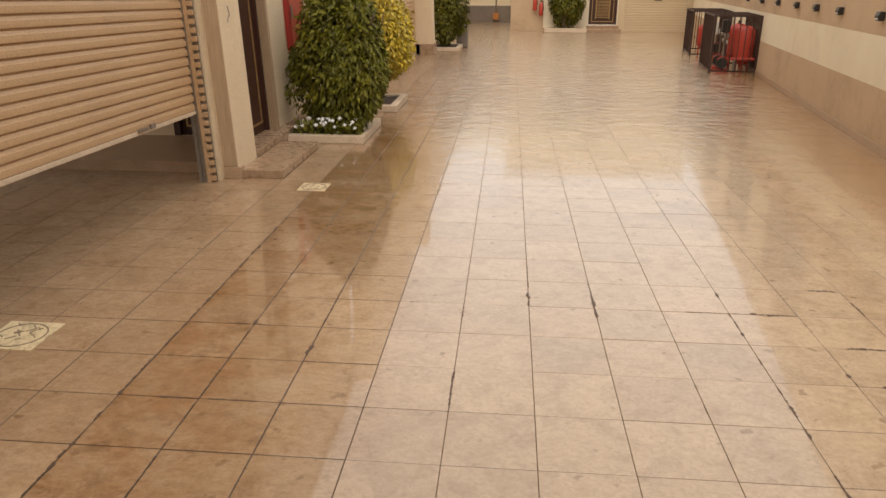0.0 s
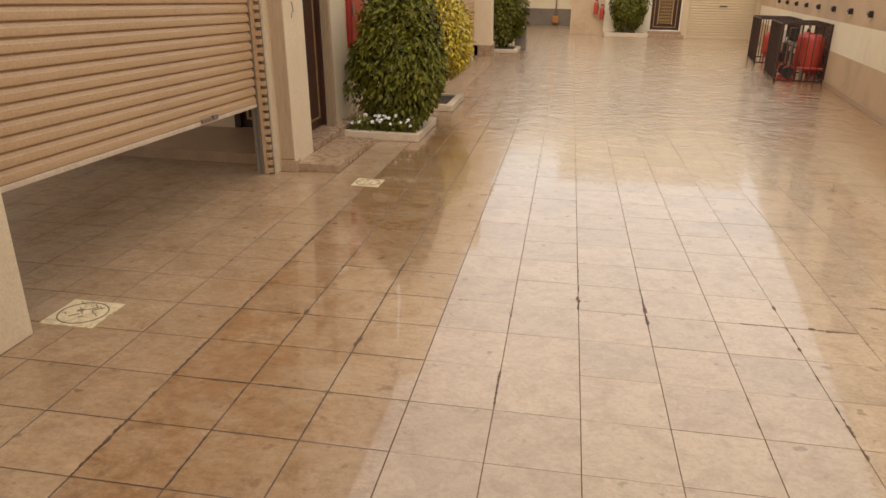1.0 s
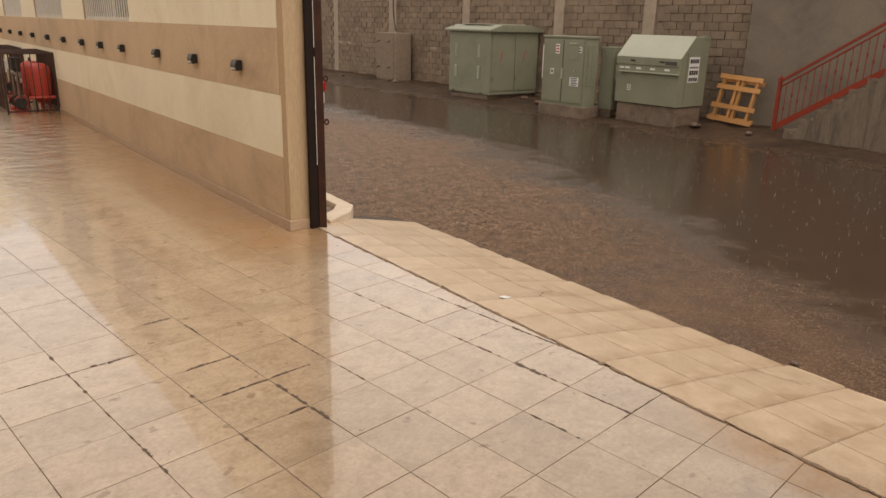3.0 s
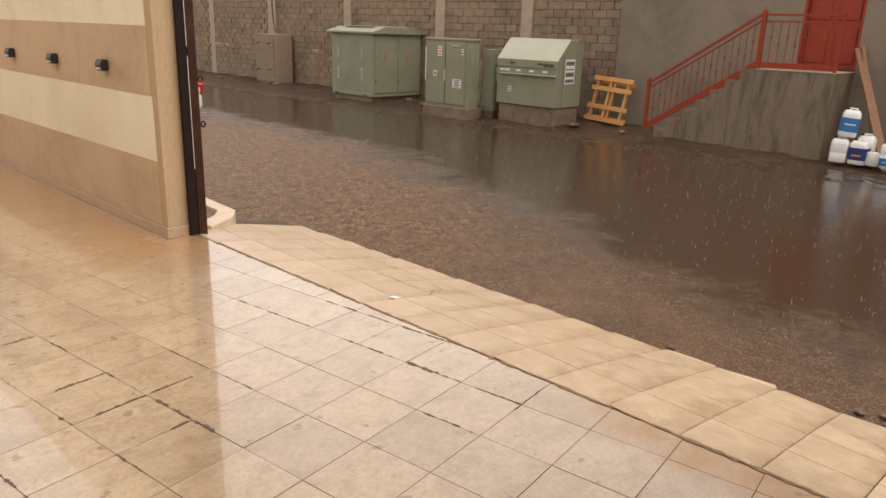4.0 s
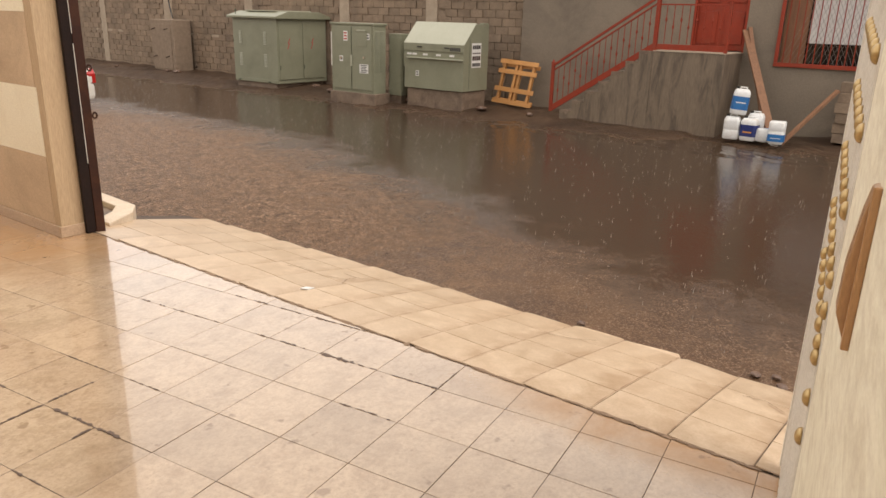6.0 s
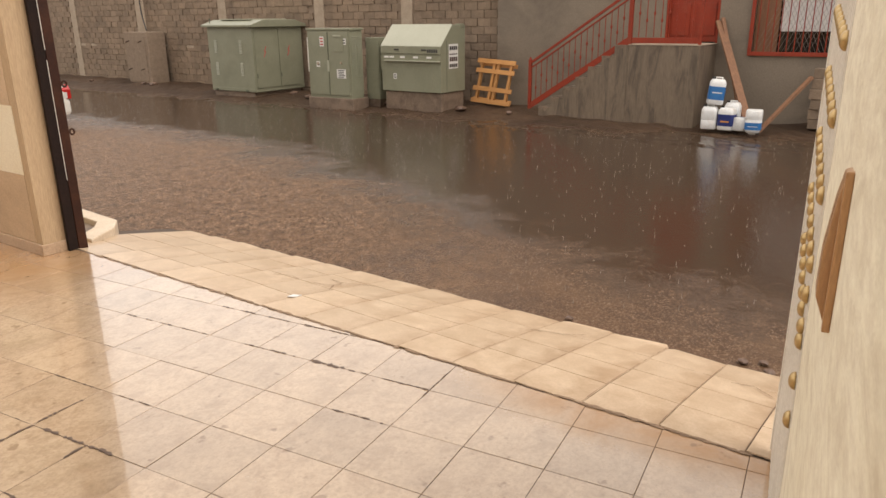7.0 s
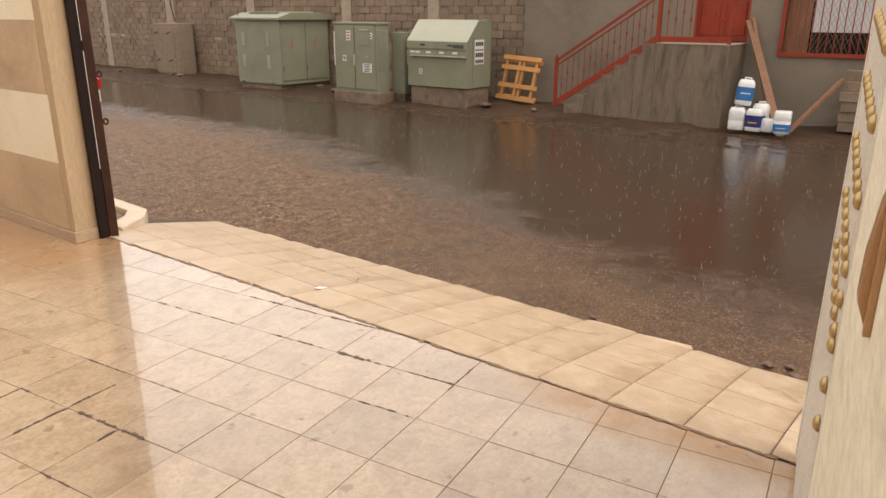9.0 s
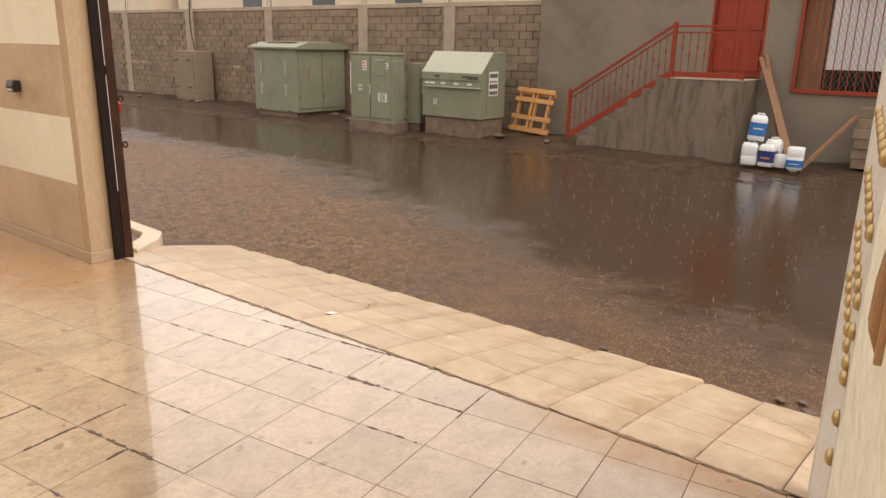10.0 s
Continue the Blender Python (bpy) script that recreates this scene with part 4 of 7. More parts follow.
def wall_lamp(m):
    t = thing("wall_lamp", m, "small black wall lamp on the tan band of the court wall", "wall lamp", "wall lamps along the court")
    part("back_plate", box(-0.02, 0.0, -0.05, 0.05, -0.05, 0.05, 0.008), BLACK, t)
    part("hood", extrude_poly([(-0.02, 0.055), (-0.065, 0.05), (-0.085, 0.0), (-0.065, -0.055), (-0.02, -0.05)], "y", -0.065, 0.065, 0.006), BLACK, t)
    part("lens", box(-0.082, -0.07, -0.04, 0.04, -0.04, -0.022, 0.003), FROST, t, "pale lens slit")
    return t


LAMP_Z = 1.49
lamp_u = [4.74, 6.02, 7.38, 9.02, 10.28, 11.56, 13.05, 14.6, 16.3, 17.9, 19.5, 21.2, 22.9]
l0 = wall_lamp(FRAME @ pose(WV - 0.006, lamp_u[0], LAMP_Z))
for u in lamp_u[1:]:
    copy_thing(l0, FRAME @ pose(WV - 0.006, u, LAMP_Z))


# ---------------- pump cages by the wall ----------------
def pump_cage(m, w, d, h, full):
    t = thing("pump_cage", m, "dark steel barred cage round red pressure tanks and pumps", "cage", "pump cages")
    for x in (0, w):
        for y in (0, d):
            part("post", box(x - 0.02, x + 0.02, y - 0.02, y + 0.02, 0, h, 0.003), CAGE, t)
    for z in (0.05, h - 0.02):
        for y in (0, d):
            part("rail", box(0.021, w - 0.021, y - 0.015, y + 0.015, z - 0.015, z + 0.015, 0.002), CAGE, t)
        for x in (0, w):
            part("rail", box(x - 0.015, x + 0.015, 0.021, d - 0.021, z - 0.015, z + 0.015, 0.002), CAGE, t)
    for i in range(1, int(d / 0.13) + 1):
        part("top_bar", box(0.021, w - 0.021, 0.13 * i - 0.009, 0.13 * i + 0.009, h - 0.012, h + 0.006, 0), CAGE, t)
    bx = part("bar", box(-0.009, 0.009, -0.009, 0.009, 0.066, h - 0.036, 0), CAGE, t)
    bx.location = (0.13, 0, 0)
    spots = [(0.13 * i, y) for i in range(2, int(w / 0.13) + 1) for y in (0,)] + [(x, 0.13 * i) for i in range(1, int(d / 0.13) + 1) for x in (0, w)] + [(0.13 * i, d) for i in range(1, int(w / 0.13) + 1)]
    for x, y in spots:
        if x < w - 0.05 or y > 0.05:
            o = bx.copy()
            scene.collection.objects.link(o)
            o.location = (x, y, 0)
    return t


def tank(m, r, h):
    t = thing("pressure_tank", m, "red steel pressure tank on three feet inside a cage", "tank", "pressure tanks")
    z0 = 0.16
    part("shell", lathe([(0.02, z0), (r * 0.6, z0 + 0.03), (r * 0.92, z0 + 0.10), (r, z0 + 0.18), (r, h - 0.16), (r * 0.9, h - 0.07), (r * 0.55, h - 0.015), (0.04, h)]), TANKRED, t, smooth=True)
    part("valve", lathe([(0.03, h - 0.005), (0.03, h + 0.04), (0.015, h + 0.07)], 12), BLACK, t)
    for k in range(3):
        a = 2.1 * k + 0.4
        part("foot", rod((r * 0.7 * math.cos(a), r * 0.7 * math.sin(a), 0.0), (r * 0.7 * math.cos(a), r * 0.7 * math.sin(a), z0 + 0.08), 0.022, 8), TANKRED, t)
    return t


def pump(m):
    t = thing("water_pump", m, "red and black electric water pump with pipes inside a cage", "pump", "water pumps")
    part("base", box(-0.22, 0.22, -0.12, 0.12, 0, 0.05, 0.006), TANKRED, t)
    part("motor", rod((-0.2, 0, 0.19), (0.06, 0, 0.19), 0.11, 18), BLACK, t)
    part("volute", rod((0.07, 0, 0.19), (0.17, 0, 0.19), 0.13, 18), TANKRED, t)
    part("pipe", rod((0.12, 0, 0.30), (0.12, 0, 0.72), 0.035, 12), STEEL, t)
    part("gauge", rod((0.12, -0.06, 0.62), (0.12, -0.03, 0.62), 0.05, 16), LABELW, t)
    return t


C1 = FRAME @ pose(2.40, 14.4, 0)
pump_cage(C1, 0.93, 1.75, 1.20, True)
tank(C1 @ pose(0.70, 0.34, 0), 0.20, 0.98)
tank(C1 @ pose(0.68, 1.2, 0), 0.20, 0.98)
pump(C1 @ pose(0.30, 0.38, 0, 0, 0, 80))
pump(C1 @ pose(0.30, 1.0, 0, 0, 0, 80))
man = thing("pipe_manifold", C1, "grey steel pipe manifold between the pumps", "pipes")
part("pipe", rod((0.32, 0.2, 0.76), (0.32, 1.5, 0.76), 0.045, 14), STEEL, man)
part("pipe", rod((0.42, 0.1, 0.30), (0.9, 0.1, 0.30), 0.03, 12), TANKRED, man)
part("pipe", rod((0.5, 0.1, 0.03), (0.5, 0.1, 0.30), 0.03, 12), STEEL, man)
part("control_box", box(0.24, 0.40, 0.5, 0.78, 0.82, 1.08, 0.01), BLACK, man, "black control box")
C2 = FRAME @ pose(2.38, 18.3, 0)
pump_cage(C2, 0.93, 1.75, 1.15, False)
tank(C2 @ pose(0.36, 0.42, 0), 0.19, 0.80)
pump(C2 @ pose(0.70, 0.5, 0, 0, 0, 80))
cb = thing("control_panel", C2, "pale grey control panel on a pipe stand inside the cage", "control panel")
part("case", box(0.44, 0.70, 0.28, 0.40, 0.55, 0.86, 0.01), LABELW, cb)
part("stand", rod((0.57, 0.36, 0.0), (0.57, 0.36, 0.55), 0.02, 10), STEEL, cb)

# ---------------- the end of the court ----------------
EY = 27.5
ew = wall_with_holes(0.35, 7.2, -0.2, H, 0.3, [(2.88, 3.96, 0.24, 2.5), (4.25, 6.7, -0.2, 2.9)])
structure("wall_north", ew, CREAM, "cream end house closing the court", "wall", Matrix.Translation((0, EY, 0)))
structure("wall_passage_side", box(0.35, 0.65, EY + 0.3, 34.0, -0.2, H), CREAM, "side wall of the passage", "wall")
structure("wall_passage_back", box(-3.3, 0.65, 34.0, 34.3, -0.2, H), CREAM, "back wall of the passage", "wall")
structure("trim_5", box(-2.99, 0.34, 33.975, 33.997, 0.0, 0.74, 0.004), GREYDADO, "grey stone dado in the passage", "trim")
structure("trim_6", box(-0.15, 1.12, EY - 0.02, EY - 0.002, 0.0, 1.9, 0.004), TAN, "tan painted corner of the end house", "trim")
structure("wall_corner", box(-0.15, 0.349, EY, EY + 0.5, -0.2, H), CREAM, "corner pier of the end house", "wall")
od = framed_door("door_3", 1.06, 2.24, pose(3.42, EY + 0.12, 0.26), "dark wooden door with a gold lattice panel at the court's end")
part("lattice_back", box(-0.24, 0.24, -0.012, -0.003, 0.22, 2.0, 0), DARKWOOD, od)
lat = bmesh.new()
for i in range(5):
    for j in range(15):
        cx, cz = -0.19 + 0.095 * i, 0.30 + 0.12 * j
        for k in range(8):
            a, b = math.pi / 4 * k, math.pi / 4 * (k + 1)
            rr = 0.052
            add_rod(lat, (cx + rr * math.cos(a), -0.018, cz + rr * math.sin(a)), (cx + rr * math.cos(b), -0.018, cz + rr * math.sin(b)), 0.011, 4)
part("lattice", lat, GOLD, od, "gold pierced lattice of octagons")
part("lattice_frame", box(-0.28, -0.245, -0.02, -0.004, 0.2, 2.02, 0.003), GOLD, od)
part("lattice_frame", box(0.245, 0.28, -0.02, -0.004, 0.2, 2.02, 0.003), GOLD, od)
es = thing("end_step", pose(3.42, EY, 0), "stone steps in front of the lattice door", "step")
part("tread", box(-0.66, 0.66, -0.62, -0.001, 0, 0.12, 0.008), GRANITE, es)
part("tread", box(-0.60, 0.60, -0.32, 0.25, 0.12, 0.235, 0.008), GRANITE, es)
for x in (4.12, 6.74):
    structure(f"trim_{7 if x < 5 else 8}", box(x - 0.11, x + 0.12, EY - 0.05, EY - 0.002, 0, 3.1, 0.01), SHUTTER2, "pale shutter surround", "trim")
g4 = shutter("garage_shutter", 4.25, 6.7, 0.0, 2.9, 0.095, SHUTTER2, "closed pale roller shutter at the court's end")
g4.matrix_world = Matrix.Translation((0, EY + 0.06, 0)) @ Matrix.Rotation(radians(-90), 4, "Z") @ Matrix.Translation((0, 0, 0)) @ Matrix(((1, 0, 0, 0), (0, 1, 0, 0), (0, 0, 1, 0), (0, 0, 0, 1)))
part("handle", box(0.03, 0.05, 5.35, 5.62, 1.16, 1.2, 0.004), BLACK, g4, "black pull handle")


def extinguisher(m):
    t = thing("fire_extinguisher", m, "red fire extinguisher hung on the end wall", "fire extinguisher", "extinguishers on the end wall")
    part("bottle", lathe([(0.07, 0), (0.08, 0.02), (0.08, 0.36), (0.06, 0.43), (0.025, 0.46), (0.025, 0.50)], 18), TANKRED, t, smooth=True)
    part("head", box(-0.05, 0.05, -0.02, 0.02, 0.50, 0.55, 0.005), BLACK, t)
    part("hose", rod((0.05, 0.0, 0.52), (0.10, -0.02, 0.2), 0.012, 8), BLACK, t)
    part("bracket", box(-0.03, 0.03, 0.07, 0.155, 0.2, 0.26, 0.003), STEEL, t)
    return t


ex = extinguisher(pose(0.78, EY - 0.18, 0.78))
copy_thing(ex, pose(1.02, EY - 0.18, 0.60))
sw = thing("pipe_box", pose(-0.85, 33.9, 0), "orange plastic box on a pipe on the passage wall", "junction box")
part("box", box(-0.14, 0.14, -0.08, 0.06, 0.12, 0.42, 0.02), OUTLET, sw)
part("pipe", rod((0, 0.0, 0.42), (0, 0.0, 2.6), 0.03, 10), STEEL, sw)

# ---------------- gate ----------------
gp = thing("gate_leaf", FRAME @ pose(3.617, 3.69, 0), "dark brown steel gate leaf folded back at the wall's end", "gate")
# inner stile and seam webs take the darkened paint as their shade
part("stile", box(-0.082, -0.003, -0.015, 0.022, 0.004, 3.0, 0.003), GATESHADE, gp, "inner channel with its shade put into the colour")
part("stile", box(0.003, 0.083, -0.020, 0.022, -0.010, 3.0, 0.004), BROWNMETAL, gp)
for z0, z1 in ((0.0, 0.62), (1.62, 1.70), (2.4, 2.5)):
    part("web", box(-0.0028, 0.0028, -0.010, 0.02, z0, z1, 0.0), GATESHADE, gp)
# pale strips added in the seam stand for light seen through the slit
for z0, z1 in ((0.62, 1.62), (1.70, 2.40)):
    part("edge_strip", box(-0.0028, 0.0028, -0.014, 0.02, z0 + 0.001, z1 - 0.001, 0.0), WHITEMETAL, gp, "thin pale strip added for the bright slit in the seam")
for z in (1.02, 1.42):
    eye = part("eye_bolt", rod((0.08, 0.0, z), (0.10, 0.0, z), 0.010, 8), BROWNMETAL, gp)
    ring = bmesh.new()
    for i in range(12):
        a, b = math.pi / 6 * i, math.pi / 6 * (i + 1)
        add_rod(ring, (0.118 + 0.020 * math.cos(a), 0.0, z + 0.024 * math.sin(a)), (0.118 + 0.020 * math.cos(b), 0.0, z + 0.024 * math.sin(b)), 0.008, 6)
    part("eye_ring", ring, BROWNMETAL, eye)
structure("gate_joint", box(3.5985, 3.6045, -2.6, 3.66, -0.28, -0.003, 0.0), JOINT, "dark joint where the gate closes", "threshold", FRAME)
structure("wall_outer", box(3.66, 3.765, 3.95, 27.9, -0.3, 4.1), CREAM, "outer face of the court wall", "wall", FRAME)


kb = thing("planting_bed", FRAME @ pose(3.87, 4.02, -0.3), "cream concrete kerb round a planting bed outside the gate", "planting bed")
outer = [(-0.03, -0.16), (0.33, 0.05), (0.50, 0.28), (0.60, 1.6), (0.44, 1.6), (0.35, 0.40), (0.22, 0.23), (-0.03, 0.06)]
part("kerb", extrude_poly(outer, "z", 0, 0.30, 0.015), PLANTER, kb)
part("soil", extrude_poly([(-0.02, 0.066), (0.215, 0.235), (0.345, 0.405), (0.435, 1.6), (-0.02, 1.6)], "z", 0, 0.24), PLINTH, kb, "reddish wet earth")

# wall beside the camera and the studded leaf against it
SOUTH = pose(2.30, -2.532, 0, 0, 0, 1.39)
structure("wall_south", box(-5.7, 0.0, -0.34, 0.0, -0.2, 4.0, 0.010), ROUGHCAST, "trowelled cream plaster wall beside the gate", "wall", SOUTH)
sl = thing("studded_gate_leaf", pose(2.32, -2.517, 0.0, 0, 0, 2.4), "cream ribbed steel gate leaf with rows of gold studs", "gate")
part("sheet", box(0.0, 1.06, -0.06, -0.028, 0.02, 2.9, 0.003), WHITEMETAL, sl)
rib = part("rib", extrude_poly([(0.0, -0.028), (0.010, -0.010), (0.034, -0.010), (0.044, -0.028)], "z", 0.02, 2.9), WHITEMETAL, sl)
for i in range(1, 17):
    o = rib.copy()
    scene.collection.objects.link(o)
    o.location.x = i * 0.064
part("edge_frame", box(1.06, 1.10, -0.065, -0.004, 0.02, 2.9, 0.004), WHITEMETAL, sl)
part("edge_frame", box(-0.015, 0.0, -0.065, -0.012, 0.02, 2.9, 0.004), WHITEMETAL, sl)
stud_bm = lathe([(0.027, 0.0), (0.0265, 0.005), (0.023, 0.011), (0.016, 0.016), (0.008, 0.0185), (0.002, 0.019)], 18)
bmesh.ops.transform(stud_bm, verts=stud_bm.verts[:], matrix=Matrix.Rotation(radians(-90), 4, "X"))
stud = part("stud", stud_bm, GOLD, sl, "domed gold stud", smooth=True)
stud.location = (0.02, -0.010, 0.75)
spots = [(0.02, 0.88), (0.02, 1.01), (0.03, 1.15)]
for row, z in enumerate((1.05, 1.24, 1.44, 1.65, 1.85, 2.05)):
    spots += [(0.035 + 0.115 * i, z + 0.012 * i) for i in range(7)]
for x, z in spots:
    o = stud.copy()
    scene.collection.objects.link(o)
    o.location = (x, -0.010, z)
hd = thing("pull_handle", SOUTH @ pose(-0.90, 0.0, 0), "tan lacquered wedge-shaped pull handle on the plaster wall", "handle")
part("grip", extrude_poly([(0.0, 1.440), (0.009, 1.436), (0.027, 1.485), (0.026, 1.560), (0.017, 1.645), (0.010, 1.684), (0.0, 1.688)], "x", -0.012, 0.045, 0.004), TANHANDLE, hd)
part("back_plate", box(-0.030, -0.013, 0.0, 0.012, 1.432, 1.692, 0.003), TANHANDLE, hd)

# ---------------- street side: block wall ----------------
BV = 16.95  # face of the block wall
bw = structure("wall_block", box(BV + 0.02, BV + 0.2, 7.1, 44, -0.3, 2.93, 0.0), MORTAR, "rough grey-brown concrete block wall across the street", "wall", FRAME)
structure("wall_block_coping", box(BV - 0.02, BV + 0.24, 7.1, 44, 2.93, 3.05, 0.012), PILASTER, "cast concrete coping on the block wall", "coping", FRAME)
structure("wall_block_beam", box(BV - 0.012, BV + 0.02, 13.9, 44, 1.0, 1.09, 0.004), PILASTER, "thin pale concrete course in the block wall", "beam", FRAME)
piers = [10.2, 13.48, 17.88, 22.52, 26.96, 31.4, 35.9]
for k, u in enumerate(piers):
    structure(f"wall_column_{k + 1}", box(BV - 0.03, BV + 0.06, u - 0.19, u + 0.19, -0.3, 2.93, 0.01), PILASTER, "pale cast concrete column in the block wall", "column", FRAME)
rebar = thing("rebar", FRAME @ pose(BV + 0.1, 0, 3.0), "thin rusty bars standing up from the wall top", "rebar")
rngb = np.random.default_rng(4)
for u in piers:
    for k in range(3):
        du, h = rngb.uniform(-0.15, 0.15), rngb.uniform(0.25, 0.7)
        part("bar", rod((0, u + du, 0), (rngb.uniform(-0.05, 0.05), u + du + rngb.uniform(-0.05, 0.05), h), 0.008, 6), BROWNMETAL, rebar)
# the far house beyond the wall
fh = thing("far_house", FRAME @ pose(24, 0, 0), "cream rendered house beyond the block wall", "house")
part("wall", box(0, 8, 13, 34, -0.3, 6.8), HOUSE, fh)
part("wall", box(-1.5, 6, 34.5, 60, -0.3, 5.5), HOUSE, fh)
part("roof", box(-0.2, 8.2, 12.8, 34.2, 6.8, 7.0, 0.03), PLANTER, fh)
for u in (17, 22, 27):
    part("window", box(-0.03, 0.05, u, u + 1.4, 3.4, 4.8, 0.0), GLASS, fh)


# ---------------- electrical cabinets ----------------
def label_plate(parent, m, w, h, rows, head=None):
    """A small white notice with unreadable bars of print."""
    p = part("notice", box(-0.002, 0.003, -w / 2, w / 2, -h / 2, h / 2, 0.0), LABELW, parent, "white notice with unreadable print")
    p.matrix_basis = m
    bm = bmesh.new()
    rng = np.random.default_rng(int(w * 1000) + rows)
    for i in range(rows):
        z = h / 2 - h * (i + 0.7) / (rows + 0.4)
        a = rng.uniform(0.25, 0.42)
        add_box(bm, -0.0045, -0.0021, -w * a, w * rng.uniform(0.2, 0.42), z - h * 0.22 / rows, z + h * 0.22 / rows)
    q = part("print", bm, head or INK, p)
    return p


def substation():
    t = thing("substation_cabinet", FRAME @ pose(14.9, 14.2, -0.26), "large grey-green steel transformer kiosk with louvred sides", "electrical cabinet")
    W, D, z0, z1 = 1.95, 1.95, 0.16, 1.98
    part("plinth", box(0.04, W - 0.05, 0.1, D - 0.05, -0.05, z0, 0.01), PLINTH, t)
    part("body", box(0, W, 0, D, z0, z1, 0.015), CABGREEN, t)
    roof = extrude_poly([(-0.12, 0.0), (-0.12, 0.06), (0.35, 0.20), (W - 0.35, 0.20), (W + 0.12, 0.06), (W + 0.12, 0.0)], "y", -0.12, D + 0.12, 0.012)
    r = part("roof", roof, CABGREEN, t)
    r.location.z = z1
    part("ridge_sheet", box(0.25, W - 0.3, 0.3, D - 0.3, z1 + 0.202, z1 + 0.225, 0.004), CABPALE, t, "pale sheet on the roof")
    # doors on the gable and the seams
    for k in range(2):
        a = 0.06 + k * (W - 0.10) / 2
        d = part("door", box(a, a + (W - 0.16) / 2, -0.022, -0.001, z0 + 0.12, z1 - 0.06, 0.006), CABGREEN, t)
        part("hinge", rod((a + 0.02, -0.03, z0 + 0.4), (a + 0.02, -0.03, z0 + 0.52), 0.012, 8), CABDARK, d)
        bolt = bmesh.new()
        cx, cz = a + 0.36, 1.3
        for p, q in (((0.05, 0.14), (-0.02, 0.0)), ((-0.02, 0.0), (0.03, 0.0)), ((0.03, 0.0), (-0.05, -0.16))):
            add_rod(bolt, (cx + p[0], -0.026, cz + p[1]), (cx + q[0], -0.026, cz + q[1]), 0.011, 5)
        part("warning_bolt", bolt, LABELR, d, "red lightning mark")
    lv = part("louvre", extrude_poly([(0.0, 0.0), (-0.022, 0.0), (0.0, 0.026)], "y", 0, 0.12), CABPALE, t)
    first = True
    for u in (0.45, 1.55):
        for z in (0.62, 1.25):
            for k in range(9):
                o = lv if first else lv.copy()
                if not first:
                    scene.collection.objects.link(o)
                first = False
                o.location = (-0.001, u, z + 0.042 * k)
    part("skid", box(-0.02, 0.0, 0.03, D - 0.03, z0 + 0.01, z0 + 0.10, 0.004), CABGREEN, t)
    for u in (0.35, 1.7):
        part("lifting_lug", box(-0.05, -0.021, u - 0.04, u + 0.04, z0 + 0.02, z0 + 0.06, 0.004), CABDARK, t)
    part("finial", rod((0.05, D - 0.1, z1 + 0.10), (0.05, D - 0.1, z1 + 0.22), 0.012, 8), CABDARK, t)
    part("finial", rod((0.05, D - 0.1, z1 + 0.20), (0.05, D - 0.1, z1 + 0.24), 0.025, 8), CABDARK, t)


substation()


